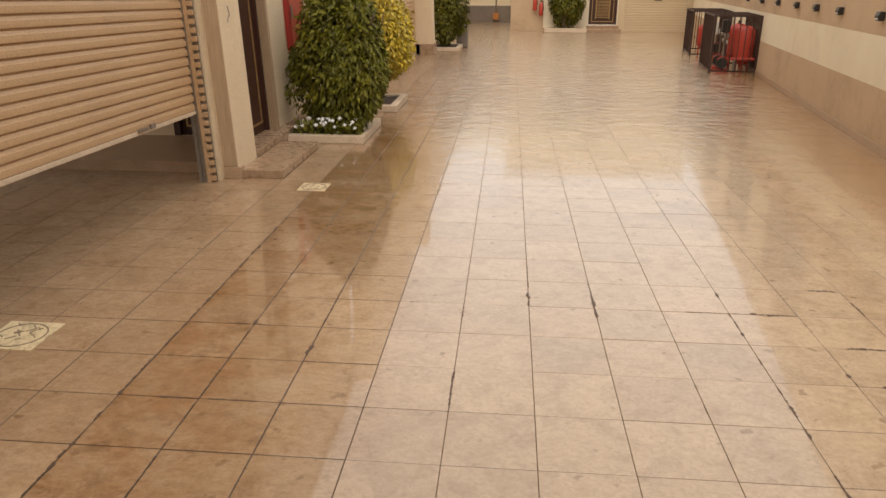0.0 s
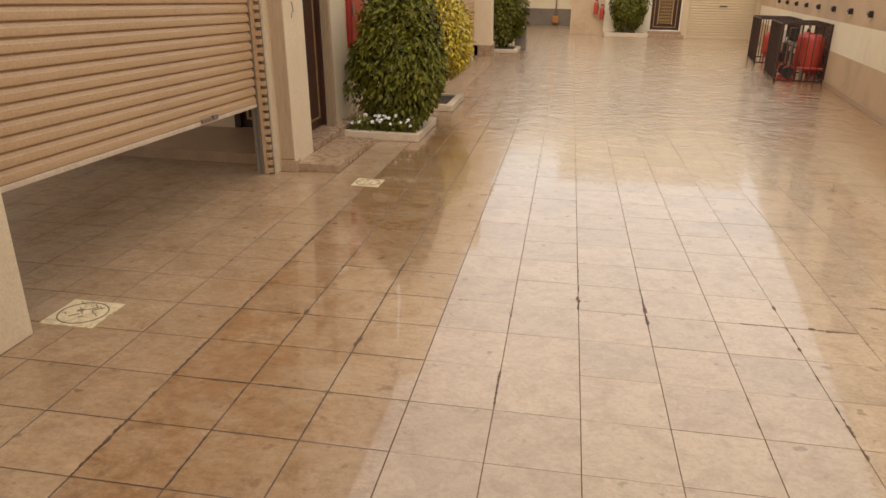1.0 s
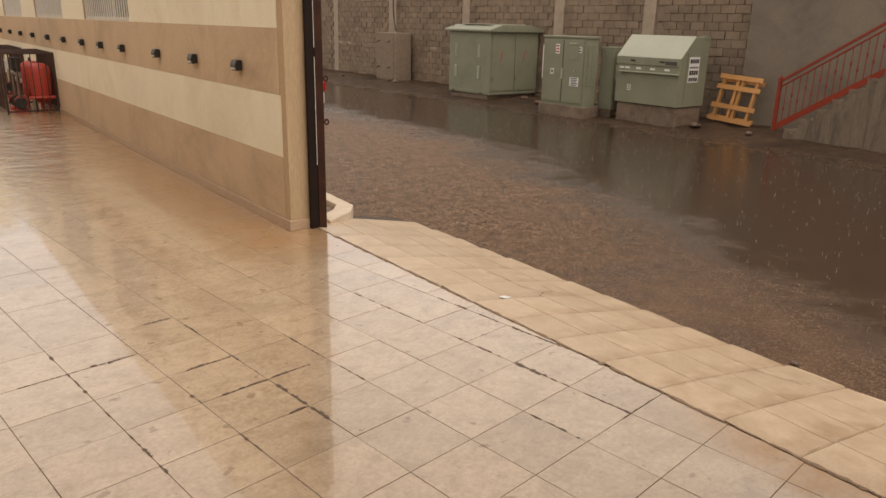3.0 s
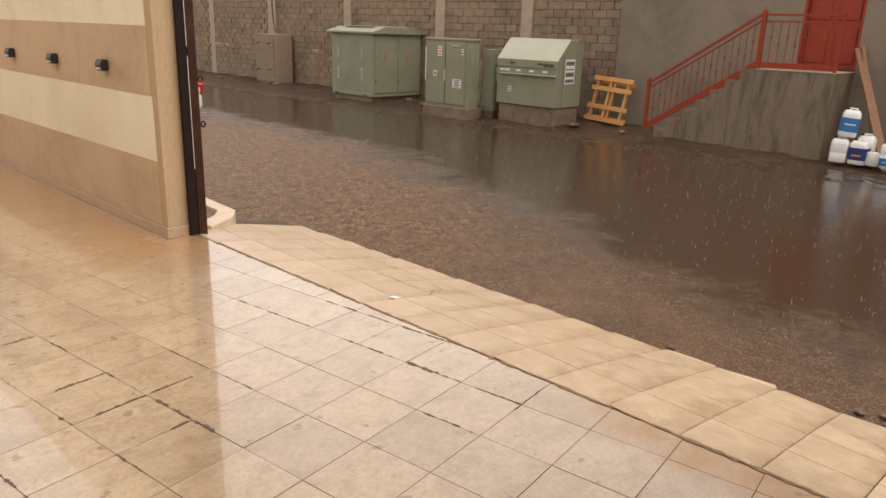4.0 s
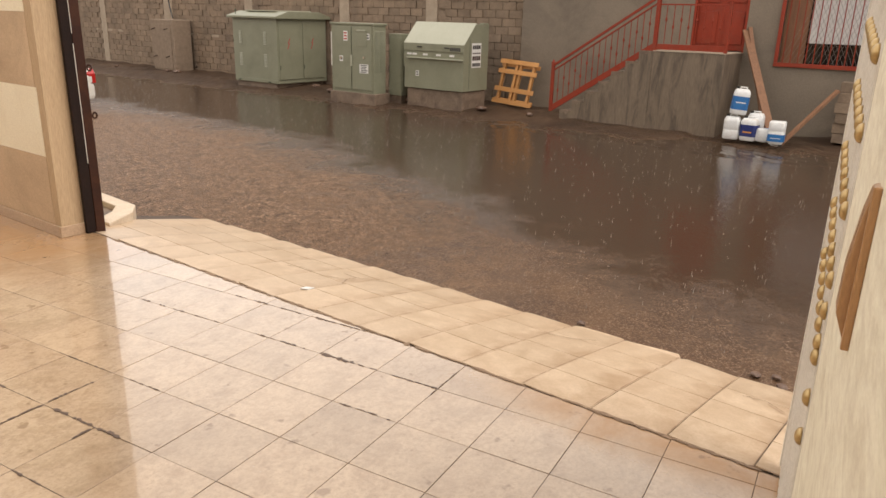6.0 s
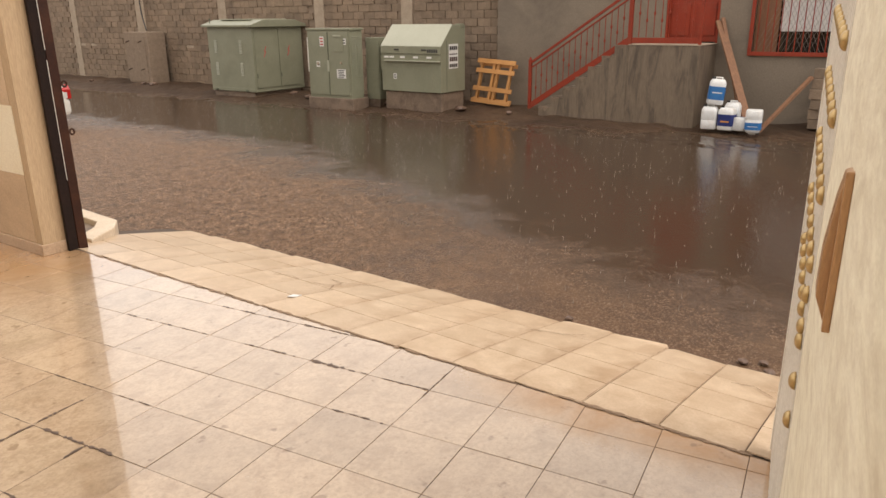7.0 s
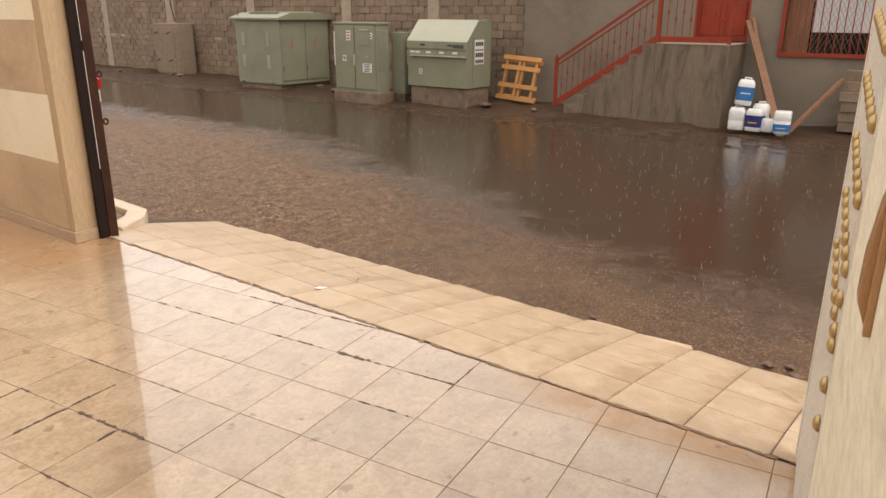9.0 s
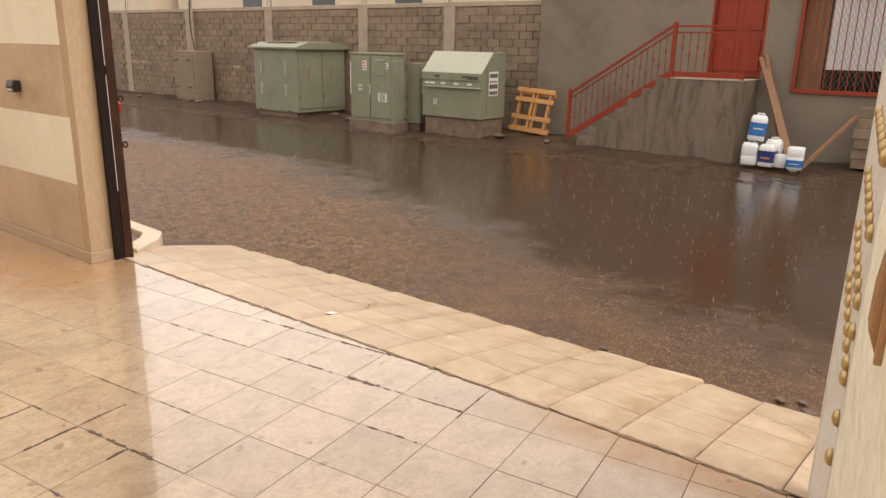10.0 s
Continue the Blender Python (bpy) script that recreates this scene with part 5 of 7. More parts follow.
def feeder_pillar():
    t = thing("feeder_pillar", FRAME @ pose(14.32, 9.98, -0.28), "grey-green two-door electrical feeder pillar on a low plinth", "electrical cabinet")
    W, D, z0, z1 = 0.46, 1.44, 0.27, 1.93
    part("plinth", extrude_poly([(-0.04, -0.08), (W + 0.15, -0.03), (W + 0.15, D + 0.03), (-0.03, D + 0.06)], "z", -0.05, z0, 0.02), PLINTH, t)
    part("body", box(0, W, 0, D, z0, z1, 0.008), CABGREEN, t)
    part("cap", box(-0.03, W + 0.03, -0.03, D + 0.03, z1, z1 + 0.05, 0.01), CABGREEN, t)
    for k in range(2):
        a = 0.04 + k * (D / 2 - 0.02)
        d = part("door", box(-0.025, -0.001, a, a + D / 2 - 0.05, z0 + 0.08, z1 - 0.04, 0.005), CABGREEN, t)
        if k == 0:
            part("panel", box(-0.034, -0.026, a + 0.15, a + 0.52, 1.42, 1.80, 0.003), CABGREEN, d, "small inspection panel")
            part("handle", box(-0.055, -0.035, a + 0.2, a + 0.48, 1.78, 1.82, 0.004), CABPALE, d)
            part("lock", rod((-0.045, a + 0.26, 1.15), (-0.026, a + 0.26, 1.15), 0.03, 10), PILASTER, d)
        else:
            part("lock", rod((-0.05, a + 0.34, 1.12), (-0.026, a + 0.34, 1.12), 0.035, 10), PILASTER, d)
    part("handle", box(-0.06, -0.026, D / 2 - 0.03, D / 2 + 0.025, 0.93, 1.2, 0.008), CABPALE, t)
    part("centre_strip", box(-0.03, -0.0255, D / 2 - 0.012, D / 2 + 0.004, z0 + 0.08, z1 - 0.04, 0.0), CABDARK, t)
    label_plate(t, pose(-0.029, 0.92, 1.66), 0.14, 0.24, 3, LABELR)
    label_plate(t, pose(-0.029, 0.30, 0.88), 0.30, 0.22, 5)
    label_plate(t, pose(-0.029, 0.17, 1.66), 0.13, 0.15, 2)
    label_plate(t, pose(-0.029, 1.08, 1.1), 0.12, 0.14, 1)
    vent = part("louvre", extrude_poly([(0.0, 0.0), (-0.014, 0.0), (0.0, 0.018)], "x", 0, 0.14), CABGREEN, t)
    vent.location = (0.06, -0.001, 0.8)
    for c in range(2):
        for k in range(24):
            if c or k:
                o = vent.copy()
                scene.collection.objects.link(o)
                o.location = (0.06 + 0.19 * c, -0.001, 0.8 + 0.042 * k)
    part("side_pipe", box(0.02, 0.08, D + 0.001, D + 0.05, 0.9, 1.75, 0.008), WHITEMETAL, t, "white cable cover")
    b = thing("meter_box", FRAME @ pose(15.0, 9.64, -0.24), "tall narrow grey-green metal box behind the feeder pillar", "electrical cabinet")
    part("body", box(0, 0.42, 0, 0.42, 0.18, 1.70, 0.01), CABGREEN, b)
    part("door", box(-0.015, -0.001, 0.03, 0.39, 0.28, 1.62, 0.004), CABGREEN, b)
    part("door", box(0.03, 0.39, -0.015, -0.001, 0.28, 1.62, 0.004), CABGREEN, b)
    part("plinth", box(0.02, 0.40, 0.02, 0.40, -0.08, 0.18, 0.01), PLINTH, b)


feeder_pillar()


def switch_cabinet():
    t = thing("switchgear_cabinet", FRAME @ pose(14.88, 7.62, -0.30), "grey-green switchgear cabinet with a sloped pale lid on a concrete base", "electrical cabinet")
    W, D = 0.98, 1.75
    part("plinth", box(0.0, W, 0.02, D - 0.02, -0.05, 0.49, 0.03), PLINTH, t)
    prof = [(-0.06, 0.50), (-0.06, 1.36), (-0.04, 1.58), (0.42, 2.05), (W, 2.05), (W, 0.50)]
    part("body", extrude_poly(prof, "y", -0.02, D + 0.02, 0.008), CABGREEN, t)
    lid = extrude_poly([(-0.075, 1.575), (-0.045, 1.61), (0.41, 2.075), (0.44, 2.06), (0.42, 2.052), (-0.04, 1.585)], "y", -0.035, D + 0.035, 0.003)
    part("lid", lid, CABPALE, t, "pale wet sloped lid")
    part("lid_edge", box(-0.085, -0.062, -0.03, D + 0.03, 1.40, 1.57, 0.005), CABGREEN, t)
    part("shelf", box(-0.14, -0.061, -0.01, D - 0.1, 1.22, 1.245, 0.004), CABPALE, t)
    for u in (0.45, 1.28):
        part("latch", box(-0.105, -0.086, u - 0.07, u + 0.07, 1.48, 1.51, 0.004), BLACK, t)
    for u in (0.32, 0.72, 1.12, 1.45, 1.62):
        p = part("name_tag", box(-0.066, -0.061, u - 0.07, u + 0.07, 1.295, 1.34, 0.0), LABELW, t)
    bm = bmesh.new()
    for k in range(6):
        add_box(bm, -0.0895, -0.086, 0.06 + 0.052 * k, 0.10 + 0.052 * k, 1.43, 1.51)
    part("code", bm, INK, t, "dark stencilled code, unreadable")
    label_plate(t, pose(-0.063, 1.36, 0.86), 0.10, 0.13, 2)
    nb = part("notice", box(0.27, 0.66, -0.026, -0.021, 1.05, 1.62, 0.0), LABELW, t, "white warning notice with red and black print")
    for z0, z1, m in ((1.48, 1.57, INK), (1.37, 1.40, CAGE), (1.08, 1.16, INK), (1.22, 1.32, CAGE)):
        bm = bmesh.new()
        n = 4
        for k in range(n):
            add_box(bm, 0.30 + 0.085 * k, 0.30 + 0.085 * k + 0.07, -0.0285, -0.0265, z0, z1)
        part("print", bm, m, nb)
    part("seam", box(0.18, 0.19, -0.0245, -0.0205, 0.55, 1.7, 0.0), CABDARK, t)
    part("hasp", box(-0.02, 0.0, D + 0.021, D + 0.09, 1.0, 1.35, 0.01), CABGREEN, t)
    part("hook", box(W - 0.25, W - 0.05, -0.03, 0.1, 2.0, 2.08, 0.01), CABGREEN, t)


switch_cabinet()


# ---------------- pallet leaning on the wall ----------------
def pallet():
    m = FRAME @ pose(16.02, 6.45, -0.17, 0, 14, -4) @ pose(0, 0, 0, 0, 0, 0)
    t = thing("pallet", m @ pose(0, 0, 0, 3, 0, 0), "orange-brown wooden pallet leaning against the block wall", "pallet")
    for z in (0.06, 0.36, 0.80, 1.04):
        part("deck_board", box(-0.02, 0.0, -0.04 + 0.05 * z, 1.15, z - 0.055, z + 0.055, 0.004), PALLET, t)
    for u in (0.14, 0.52, 0.64, 1.02):
        part("stringer", box(0.001, 0.075, u - 0.035, u + 0.035, 0.0, 1.10, 0.004), PALLET, t)
    for z in (0.10, 0.98):
        part("back_board", box(0.076, 0.094, 0.0, 1.15, z - 0.05, z + 0.05, 0.004), PALLET, t)


pallet()

# ---------------- grey house with the red stair ----------------
SV = 15.4  # outer face of the stair
HB = 16.6  # face of the grey house
hw_ = wall_with_holes(-9, 7.12, -0.35, 6.2, 0.3, [(1.80, 2.92, 1.34, 3.5), (-0.9, 1.12, 1.17, 3.1)])
bmesh.ops.recalc_face_normals(hw_, faces=hw_.faces)
bmesh.ops.reverse_faces(hw_, faces=hw_.faces)
structure("wall_house", hw_, RENDER, "damp grey rendered house wall across the street", "wall", FRAME @ Matrix(((0, 1, 0, HB), (1, 0, 0, 0), (0, 0, 1, 0), (0, 0, 0, 1))))
structure("wall_house_side", box(HB + 0.3, HB + 8, 6.82, 7.12, -0.35, 6.2), RENDER, "side of the grey house", "wall", FRAME)
structure("wall_house_inside", box(HB + 1.6, HB + 1.7, -9, 6.8, -0.35, 6.2), RENDER, "inner wall behind the openings", "wall", FRAME)


def stair():
    t = thing("stair", FRAME, "streaked wet concrete stair and landing against the grey house", "stair")
    n, u0, u1, foot = 7, 5.30, 3.26, -0.26
    rise, run = (1.34 - foot) / n, (u0 - u1) / n
    rng = np.random.default_rng(21)
    for i in range(n):
        ua = u0 - run * i
        part("step", box(SV + 0.121, HB - 0.001, ua - run + 0.002, ua - 0.002, -0.34, foot + rise * (i + 1), 0.012), STAIRCON, t)
        zt = foot + rise * (i + 1)
        w = run * rng.uniform(0.55, 0.85)
        rag = [(ua - 0.004 - w * k / 7, zt - (rng.uniform(0.03, 0.10) if 0 < k < 7 else 0.012)) for k in range(8)]
        part("mortar_patch", extrude_poly([(ua - 0.004, zt + 0.004), (ua - 0.004 - w, zt + 0.004)] + rag[::-1], "x", SV - 0.007, SV + 0.11), PLINTH, t, "worn mortar on the step edge")
    side = [(u0, -0.34)]
    for i in range(n):
        side += [(u0 - run * i + rng.uniform(-0.012, 0.012), foot + rise * i + 0.002), (u0 - run * i + rng.uniform(-0.015, 0.01), foot + rise * (i + 1) - rng.uniform(0, 0.012))]
    side += [(u1, foot + rise * n), (u1, -0.34)]
    side[1] = (u0, foot)
    part("stringer", extrude_poly(side, "x", SV, SV + 0.12), STAIRCON, t)
    part("landing", box(SV, HB - 0.001, 1.80, u1 - 0.002, -0.34, 1.34, 0.012), STAIRCON, t)
    part("landing_lip", box(SV - 0.012, HB - 0.002, 1.785, u1, 1.341, 1.36, 0.006), PILASTER, t, "pale mortar edge")


stair()


def railing():
    t = thing("stair_railing", FRAME @ pose(SV + 0.06, 0, 0), "red painted iron railing with twisted balusters on the stair", "railing")
    part("newel", box(-0.03, 0.03, 5.53, 5.60, -0.10, 1.0, 0.005), REDPAINT, t)
    part("finial", rod((0, 5.565, 1.0), (0, 5.565, 1.05), 0.03, 10, 0.012), REDPAINT, t)
    part("newel", box(-0.035, 0.035, 3.22, 3.30, 1.34, 2.46, 0.005), REDPAINT, t)
    part("finial", rod((0, 3.26, 2.46), (0, 3.26, 2.52), 0.035, 10, 0.012), REDPAINT, t)
    lo = lambda u: -0.05 + (5.55 - u) / (5.55 - 3.28) * (1.42 + 0.05)
    hi = lambda u: lo(u) + 0.98
    for f, r, nm in ((lambda u: lo(u) + 0.02, 0.06, "bottom_rail"), (lambda u: lo(u) + 0.86, 0.014, "rail"), (hi, 0.025, "top_rail")):
        bm = bmesh.new()
        a, b = Vector((0, 5.55, f(5.55))), Vector((0, 3.26, f(3.26)))
        d = b - a
        q = d.to_track_quat("Y", "Z").to_matrix().to_4x4()
        add_box(bm, -0.02, 0.02, -d.length / 2, d.length / 2, -r, r, Matrix.Translation((a + b) / 2) @ q)
        part(nm, bm, REDPAINT, t)
    n = 17
    for i in range(1, n):
        u = 5.55 - (5.55 - 3.28) * i / n
        b = part("baluster", rod((0, u, lo(u) + 0.06), (0, u, lo(u) + 0.86), 0.009, 6), REDPAINT, t)
        part("knot", lathe([(0.008, 0.0), (0.022, 0.03), (0.022, 0.06), (0.008, 0.09)], 8), REDPAINT, b).location = (0, u, lo(u) + (0.30 if i % 2 else 0.5))
    part("bottom_rail", box(-0.02, 0.02, 1.86, 3.22, 1.38, 1.49, 0.004), REDPAINT, t)
    part("rail", box(-0.012, 0.012, 1.86, 3.22, 2.24, 2.27, 0.003), REDPAINT, t)
    part("top_rail", box(-0.02, 0.02, 1.80, 3.22, 2.36, 2.40, 0.004), REDPAINT, t)
    part("newel", box(-0.03, 0.03, 1.80, 1.86, 1.34, 2.42, 0.005), REDPAINT, t)
    for i in range(8):
        u = 3.08 - 0.155 * i
        b = part("baluster", rod((0, u, 1.50), (0, u, 2.24), 0.009, 6), REDPAINT, t)
        part("knot", lathe([(0.008, 0.0), (0.022, 0.03), (0.022, 0.06), (0.008, 0.09)], 8), REDPAINT, b).location = (0, u, 1.78 if i % 2 else 1.92)


railing()
rd = tagged(new("door_4"), "red painted panelled metal door at the stair head", "door", kind="structure")
rd.matrix_world = FRAME @ pose(HB + 0.10, 2.36, 1.38)
part("door_leaf", box(0, 0.05, -0.55, 0.55, 0, 2.1, 0.005), REDPAINT, rd)
for u in (-0.27, 0.27):
    for z0, z1 in ((0.12, 0.78), (0.95, 1.95)):
        part("panel", box(-0.018, -0.001, u - 0.20, u + 0.20, z0, z1, 0.012), REDPAINT, rd)
for s in (-0.535, 0.535):
    part("door_jamb", box(-0.10, -0.02, s - 0.022, s + 0.022, -0.03, 2.1, 0.004), REDPAINT, rd)

gw = tagged(new("window_9"), "window behind a red iron grille with a white mesh screen", "window", kind="structure")
gw.matrix_world = FRAME @ pose(HB, 0.11, 1.17)
part("pane", box(0.20, 0.21, -1.0, 1.0, 0, 1.93, 0), GLASS, gw)
part("screen", box(0.10, 0.115, -1.0, 0.52, 0.42, 1.93, 0.003), LABELW, gw, "white perforated screen")
part("board", box(0.12, 0.135, 0.55, 1.0, 0.02, 1.93, 0.003), PLANK, gw, "brown board")
for a in ((-0.06, -0.02, -1.04, 1.06, -0.05, 0.03), (-0.06, -0.02, -1.04, 1.06, 1.9, 1.98), (-0.06, -0.02, 0.99, 1.06, 0.031, 1.899), (-0.06, -0.02, -1.04, -0.98, 0.031, 1.899)):
    part("grille_frame", box(*a, 0.004), REDPAINT, gw)
gb = part("grille_bar", rod((-0.04, 0.9, 0.03), (-0.04, 0.9, 1.9), 0.010, 6), REDPAINT, gw)
for i in range(1, 14):
    o = gb.copy()
    scene.collection.objects.link(o)
    o.location.y = -0.14 * i
bmx = bmesh.new()
for i in range(26):
    for s in (1, -1):
        a = Vector((0.02, 1.0 - 0.08 * i, 0.0))
        b = a + Vector((0, -0.9 * s, 1.9))
        if -1.0 < b.y < 1.0:
            add_rod(bmx, a, b, 0.003, 4)
part("mesh_wire", bmx, STEEL, gw, "diamond wire mesh")


# ---------------- cans, boards and rubble ----------------
def jerrycan(m, h, w, d, label, band_mat, body=CANWHITE, half=False, blue_foot=False):
    t = thing("jerrycan", m, label, "jerrycan", "cans by the stair")
    bm = bmesh.new()
    lev = [(0.0, 0.90), (0.02, 1.0), (h * 0.36, 1.0), (h * 0.38, 0.97), (h * 0.40, 1.0), (h * 0.72, 1.0), (h * 0.80, 0.98), (h * 0.90, 0.80), (h * 0.92, 0.72)]
    rings = []
    for z, k in lev:
        ring = []
        for i in range(24):
            a = 2 * math.pi * i / 24
            c, s = math.cos(a), math.sin(a)
            ring.append(bm.verts.new((d / 2 * k * math.copysign(abs(c) ** 0.45, c), w / 2 * k * math.copysign(abs(s) ** 0.45, s), z)))
        rings.append(ring)
    for a, b in zip(rings, rings[1:]):
        for i in range(24):
            bm.faces.new((a[i], a[(i + 1) % 24], b[(i + 1) % 24], b[i]))
    bm.faces.new(rings[0][::-1]), bm.faces.new(rings[-1])
    part("body", bm, body, t, smooth=True)
    part("handle", box(-0.02, 0.02, -w * 0.26, w * 0.20, h * 0.955, h, 0.01), body, t)
    part("grip_post", box(-0.02, 0.02, -w * 0.26, -w * 0.19, h * 0.915, h * 0.957, 0.004), body, t)
    part("grip_post", box(-0.02, 0.02, w * 0.13, w * 0.20, h * 0.915, h * 0.957, 0.004), body, t)
    part("cap", rod((0, w * 0.30, h * 0.90), (0, w * 0.30, h * 0.99), 0.035, 14), BLACK if not blue_foot else body, t)
    if band_mat is not None:
        z0, z1 = (h * 0.50, h * 0.79) if half else (h * 0.18, h * 0.66)
        bl = bmesh.new()
        lo_, hi_ = [], []
        for i in range(24):
            a = 2 * math.pi * i / 24
            c, s = math.cos(a), math.sin(a)
            p = ((d / 2 + 0.003) * math.copysign(abs(c) ** 0.45, c), (w / 2 + 0.003) * math.copysign(abs(s) ** 0.45, s))
            lo_.append(bl.verts.new((*p, z0))), hi_.append(bl.verts.new((*p, z1)))
        for i in range(24):
            bl.faces.new((lo_[i], lo_[(i + 1) % 24], hi_[(i + 1) % 24], hi_[i]))
        lb = part("label", bl, band_mat, t, "printed blue label")
        pr = bmesh.new()
        if band_mat is CANNAVY:
            add_box(pr, -d / 2 - 0.006, -d / 2 - 0.0035, -w * 0.28, w * 0.25, z0 + 0.07, z0 + 0.10)
            part("print", pr, OUTLET, lb, "orange lettering, unreadable")
        else:
            add_box(pr, -d / 2 - 0.006, -d / 2 - 0.0035, -w * 0.3, w * 0.3, z0 + (z1 - z0) * 0.5, z0 + (z1 - z0) * 0.58)
            part("print", pr, LABELW, lb)
    return t


jerrycan(FRAME @ pose(15.15, 1.42, -0.21, 0, 0, 8), 0.47, 0.30, 0.26, "stained white plastic jerrycan standing by the stair", None)
jerrycan(FRAME @ pose(15.16, 1.09, -0.21, 0, 0, -6), 0.46, 0.31, 0.26, "white jerrycan with a navy blue label by the stair", CANNAVY)
jerrycan(FRAME @ pose(15.42, 1.06, -0.19, 0, 0, 4), 0.52, 0.30, 0.26, "old white jerrycan behind the labelled one", None)
jerrycan(FRAME @ pose(15.17, 1.36, 0.265, 5, 0, 20), 0.52, 0.30, 0.25, "white jerrycan with a blue label, stacked on another can", CANBLUE)
jerrycan(FRAME @ pose(15.04, 0.84, -0.07, 0, 96, -15), 0.36, 0.26, 0.26, "small blue-labelled can lying on its side", CANBLUE)
jerrycan(FRAME @ pose(14.98, 0.56, -0.235, 180, 0, 6) @ pose(0, 0, -0.46), 0.46, 0.29, 0.26, "white jerrycan turned upside down with a blue base", CANBLUE, half=True)


def plank(a, b, w, th, label):
    a, b = Vector(a), Vector(b)
    d = b - a
    q = d.to_track_quat("Z", "X").to_matrix().to_4x4()
    t = thing("plank", FRAME @ Matrix.Translation(a) @ q, label, "plank")
    part("board", box(-th / 2, th / 2, -w / 2, w / 2, 0, d.length, 0.006), PLANK, t)
    return t


plank((15.42, 0.70, -0.22), (16.55, 1.78, 1.80), 0.17, 0.04, "brown wooden board leaning against the grey wall")
plank((15.75, 0.93, -0.22), (16.56, 1.72, 1.86), 0.08, 0.035, "narrow brown board leaning against the grey wall")
plank((15.15, 0.52, -0.24), (15.93, -0.18, 0.78), 0.09, 0.05, "brown wooden pole leaning on stacked blocks")
blk = thing("block_stack", FRAME @ pose(15.95, -1.03, -0.2), "stack of weathered concrete blocks by the grey wall", "block stack")
rngs = np.random.default_rng(33)
for i in range(6):
    for k in range(2):
        part("block", box(0.0, 0.30, 0.02 + 0.42 * k, 0.42 * (k + 1), 0.19 * i, 0.19 * i + 0.185, 0.012), BLOCK, blk).location = (rngs.uniform(-0.05, 0.05), rngs.uniform(-0.03, 0.03), 0)

kiosk = thing("meter_kiosk", FRAME @ pose(16.1, 21.0, -0.25), "weathered concrete meter kiosk against the block wall", "kiosk")
part("body", box(0.0, 0.72, 0.0, 1.36, -0.1, 1.80, 0.03), MORTAR, kiosk)
part("door", box(-0.02, -0.001, 0.15, 1.22, 0.1, 1.65, 0.01), MORTAR, kiosk)
for z in (0.55, 1.5):
    for u in (0.3, 1.05):
        part("hook", rod((-0.03, u, z), (-0.12, u + 0.1, z - 0.05), 0.015, 6), BROWNMETAL, kiosk)


def cable_run():
    cu = bpy.data.curves.new("cable", "CURVE")
    cu.dimensions, cu.bevel_depth = "3D", 0.022
    sp = cu.splines.new("BEZIER")
    pts = [(16.45, 21.5, 1.6), (16.6, 21.9, 2.3), (16.7, 22.0, 3.2), (17.2, 22.2, 4.6)]
    sp.bezier_points.add(len(pts) - 1)
    for bp_, p in zip(sp.bezier_points, pts):
        bp_.co, bp_.handle_left_type, bp_.handle_right_type = p, "AUTO", "AUTO"
    cu.materials.append(CABLE)
    ob = new("cable", cu)
    ob.matrix_world = FRAME
    return tagged(ob, "black cable rising from the meter kiosk over the wall", "cable")


cable_run()
pp = thing("service_pipe", FRAME @ pose(16.8, 22.05, 0), "grey pipe standing on the kiosk by the wall", "pipe")
part("tube", rod((0, 0, 1.5), (0.05, 0.1, 4.5), 0.035, 10), PILASTER, pp)


def rubble(name, spots, size, mat, label, cat, group=""):
    rng = np.random.default_rng(len(spots) * 7 + int(size * 100))
    for v, u, z in spots:
        bm = bmesh.new()
        bmesh.ops.create_icosphere(bm, subdivisions=2, radius=size * rng.uniform(0.6, 1.2))
        for vert in bm.verts:
            vert.co *= 1 + 0.35 * noise.noise(vert.co * (2.2 / size) + Vector((v, u, 0)))
            vert.co.z *= 0.5
        ob = part(name, bm, mat)
        ob.matrix_world = FRAME @ pose(v, u, z, 0, 0, rng.uniform(0, 180))
        tagged(ob, label, cat, group)


rubble("stone", [(5.19, -0.33, -0.28), (5.17, -1.60, -0.28), (5.22, -1.72, -0.28), (5.10, -1.78, -0.28), (5.05, -1.95, -0.28), (5.0, -2.05, -0.28)], 0.034, STONE, "small wet brown stone at the ramp's edge", "stone", "stones at the ramp edge")
rubble("rubble", [(15.6, 20.2, -0.16), (15.9, 20.6, -0.16), (15.7, 20.9, -0.16), (15.5, 23.9, -0.16), (15.8, 13.6, -0.16), (15.3, 12.5, -0.16), (15.2, 7.3, -0.17), (15.1, 5.9, -0.17), (15.3, 9.6, -0.17), (15.2, 9.9, -0.17)], 0.12, STONE, "lump of wet rubble at the foot of the wall", "rubble", "rubble along the wall")
pz = -0.055
tagged(part("paper", box(-0.05, 0.05, -0.035, 0.035, 0.006, 0.010, 0.0, FRAME @ pose(3.947, 1.33, pz, 0, 12, 20)), LABELW), "small white scrap of paper on the ramp", "paper")


# ---------------- white car ----------------
def loft(sections, cap=True):
    bm = bmesh.new()
    rings = [[bm.verts.new(p) for p in sec] for sec in sections]
    n = len(rings[0])
    for a, b in zip(rings, rings[1:]):
        for i in range(n):
            bm.faces.new((a[i], a[(i + 1) % n], b[(i + 1) % n], b[i]))
    if cap:
        bm.faces.new(rings[0][::-1]), bm.faces.new(rings[-1])
    bmesh.ops.recalc_face_normals(bm, faces=bm.faces)
    return bm


def interp(tab, y):
    ys = [t[0] for t in tab]
    return float(np.interp(y, ys, [t[1] for t in tab]))


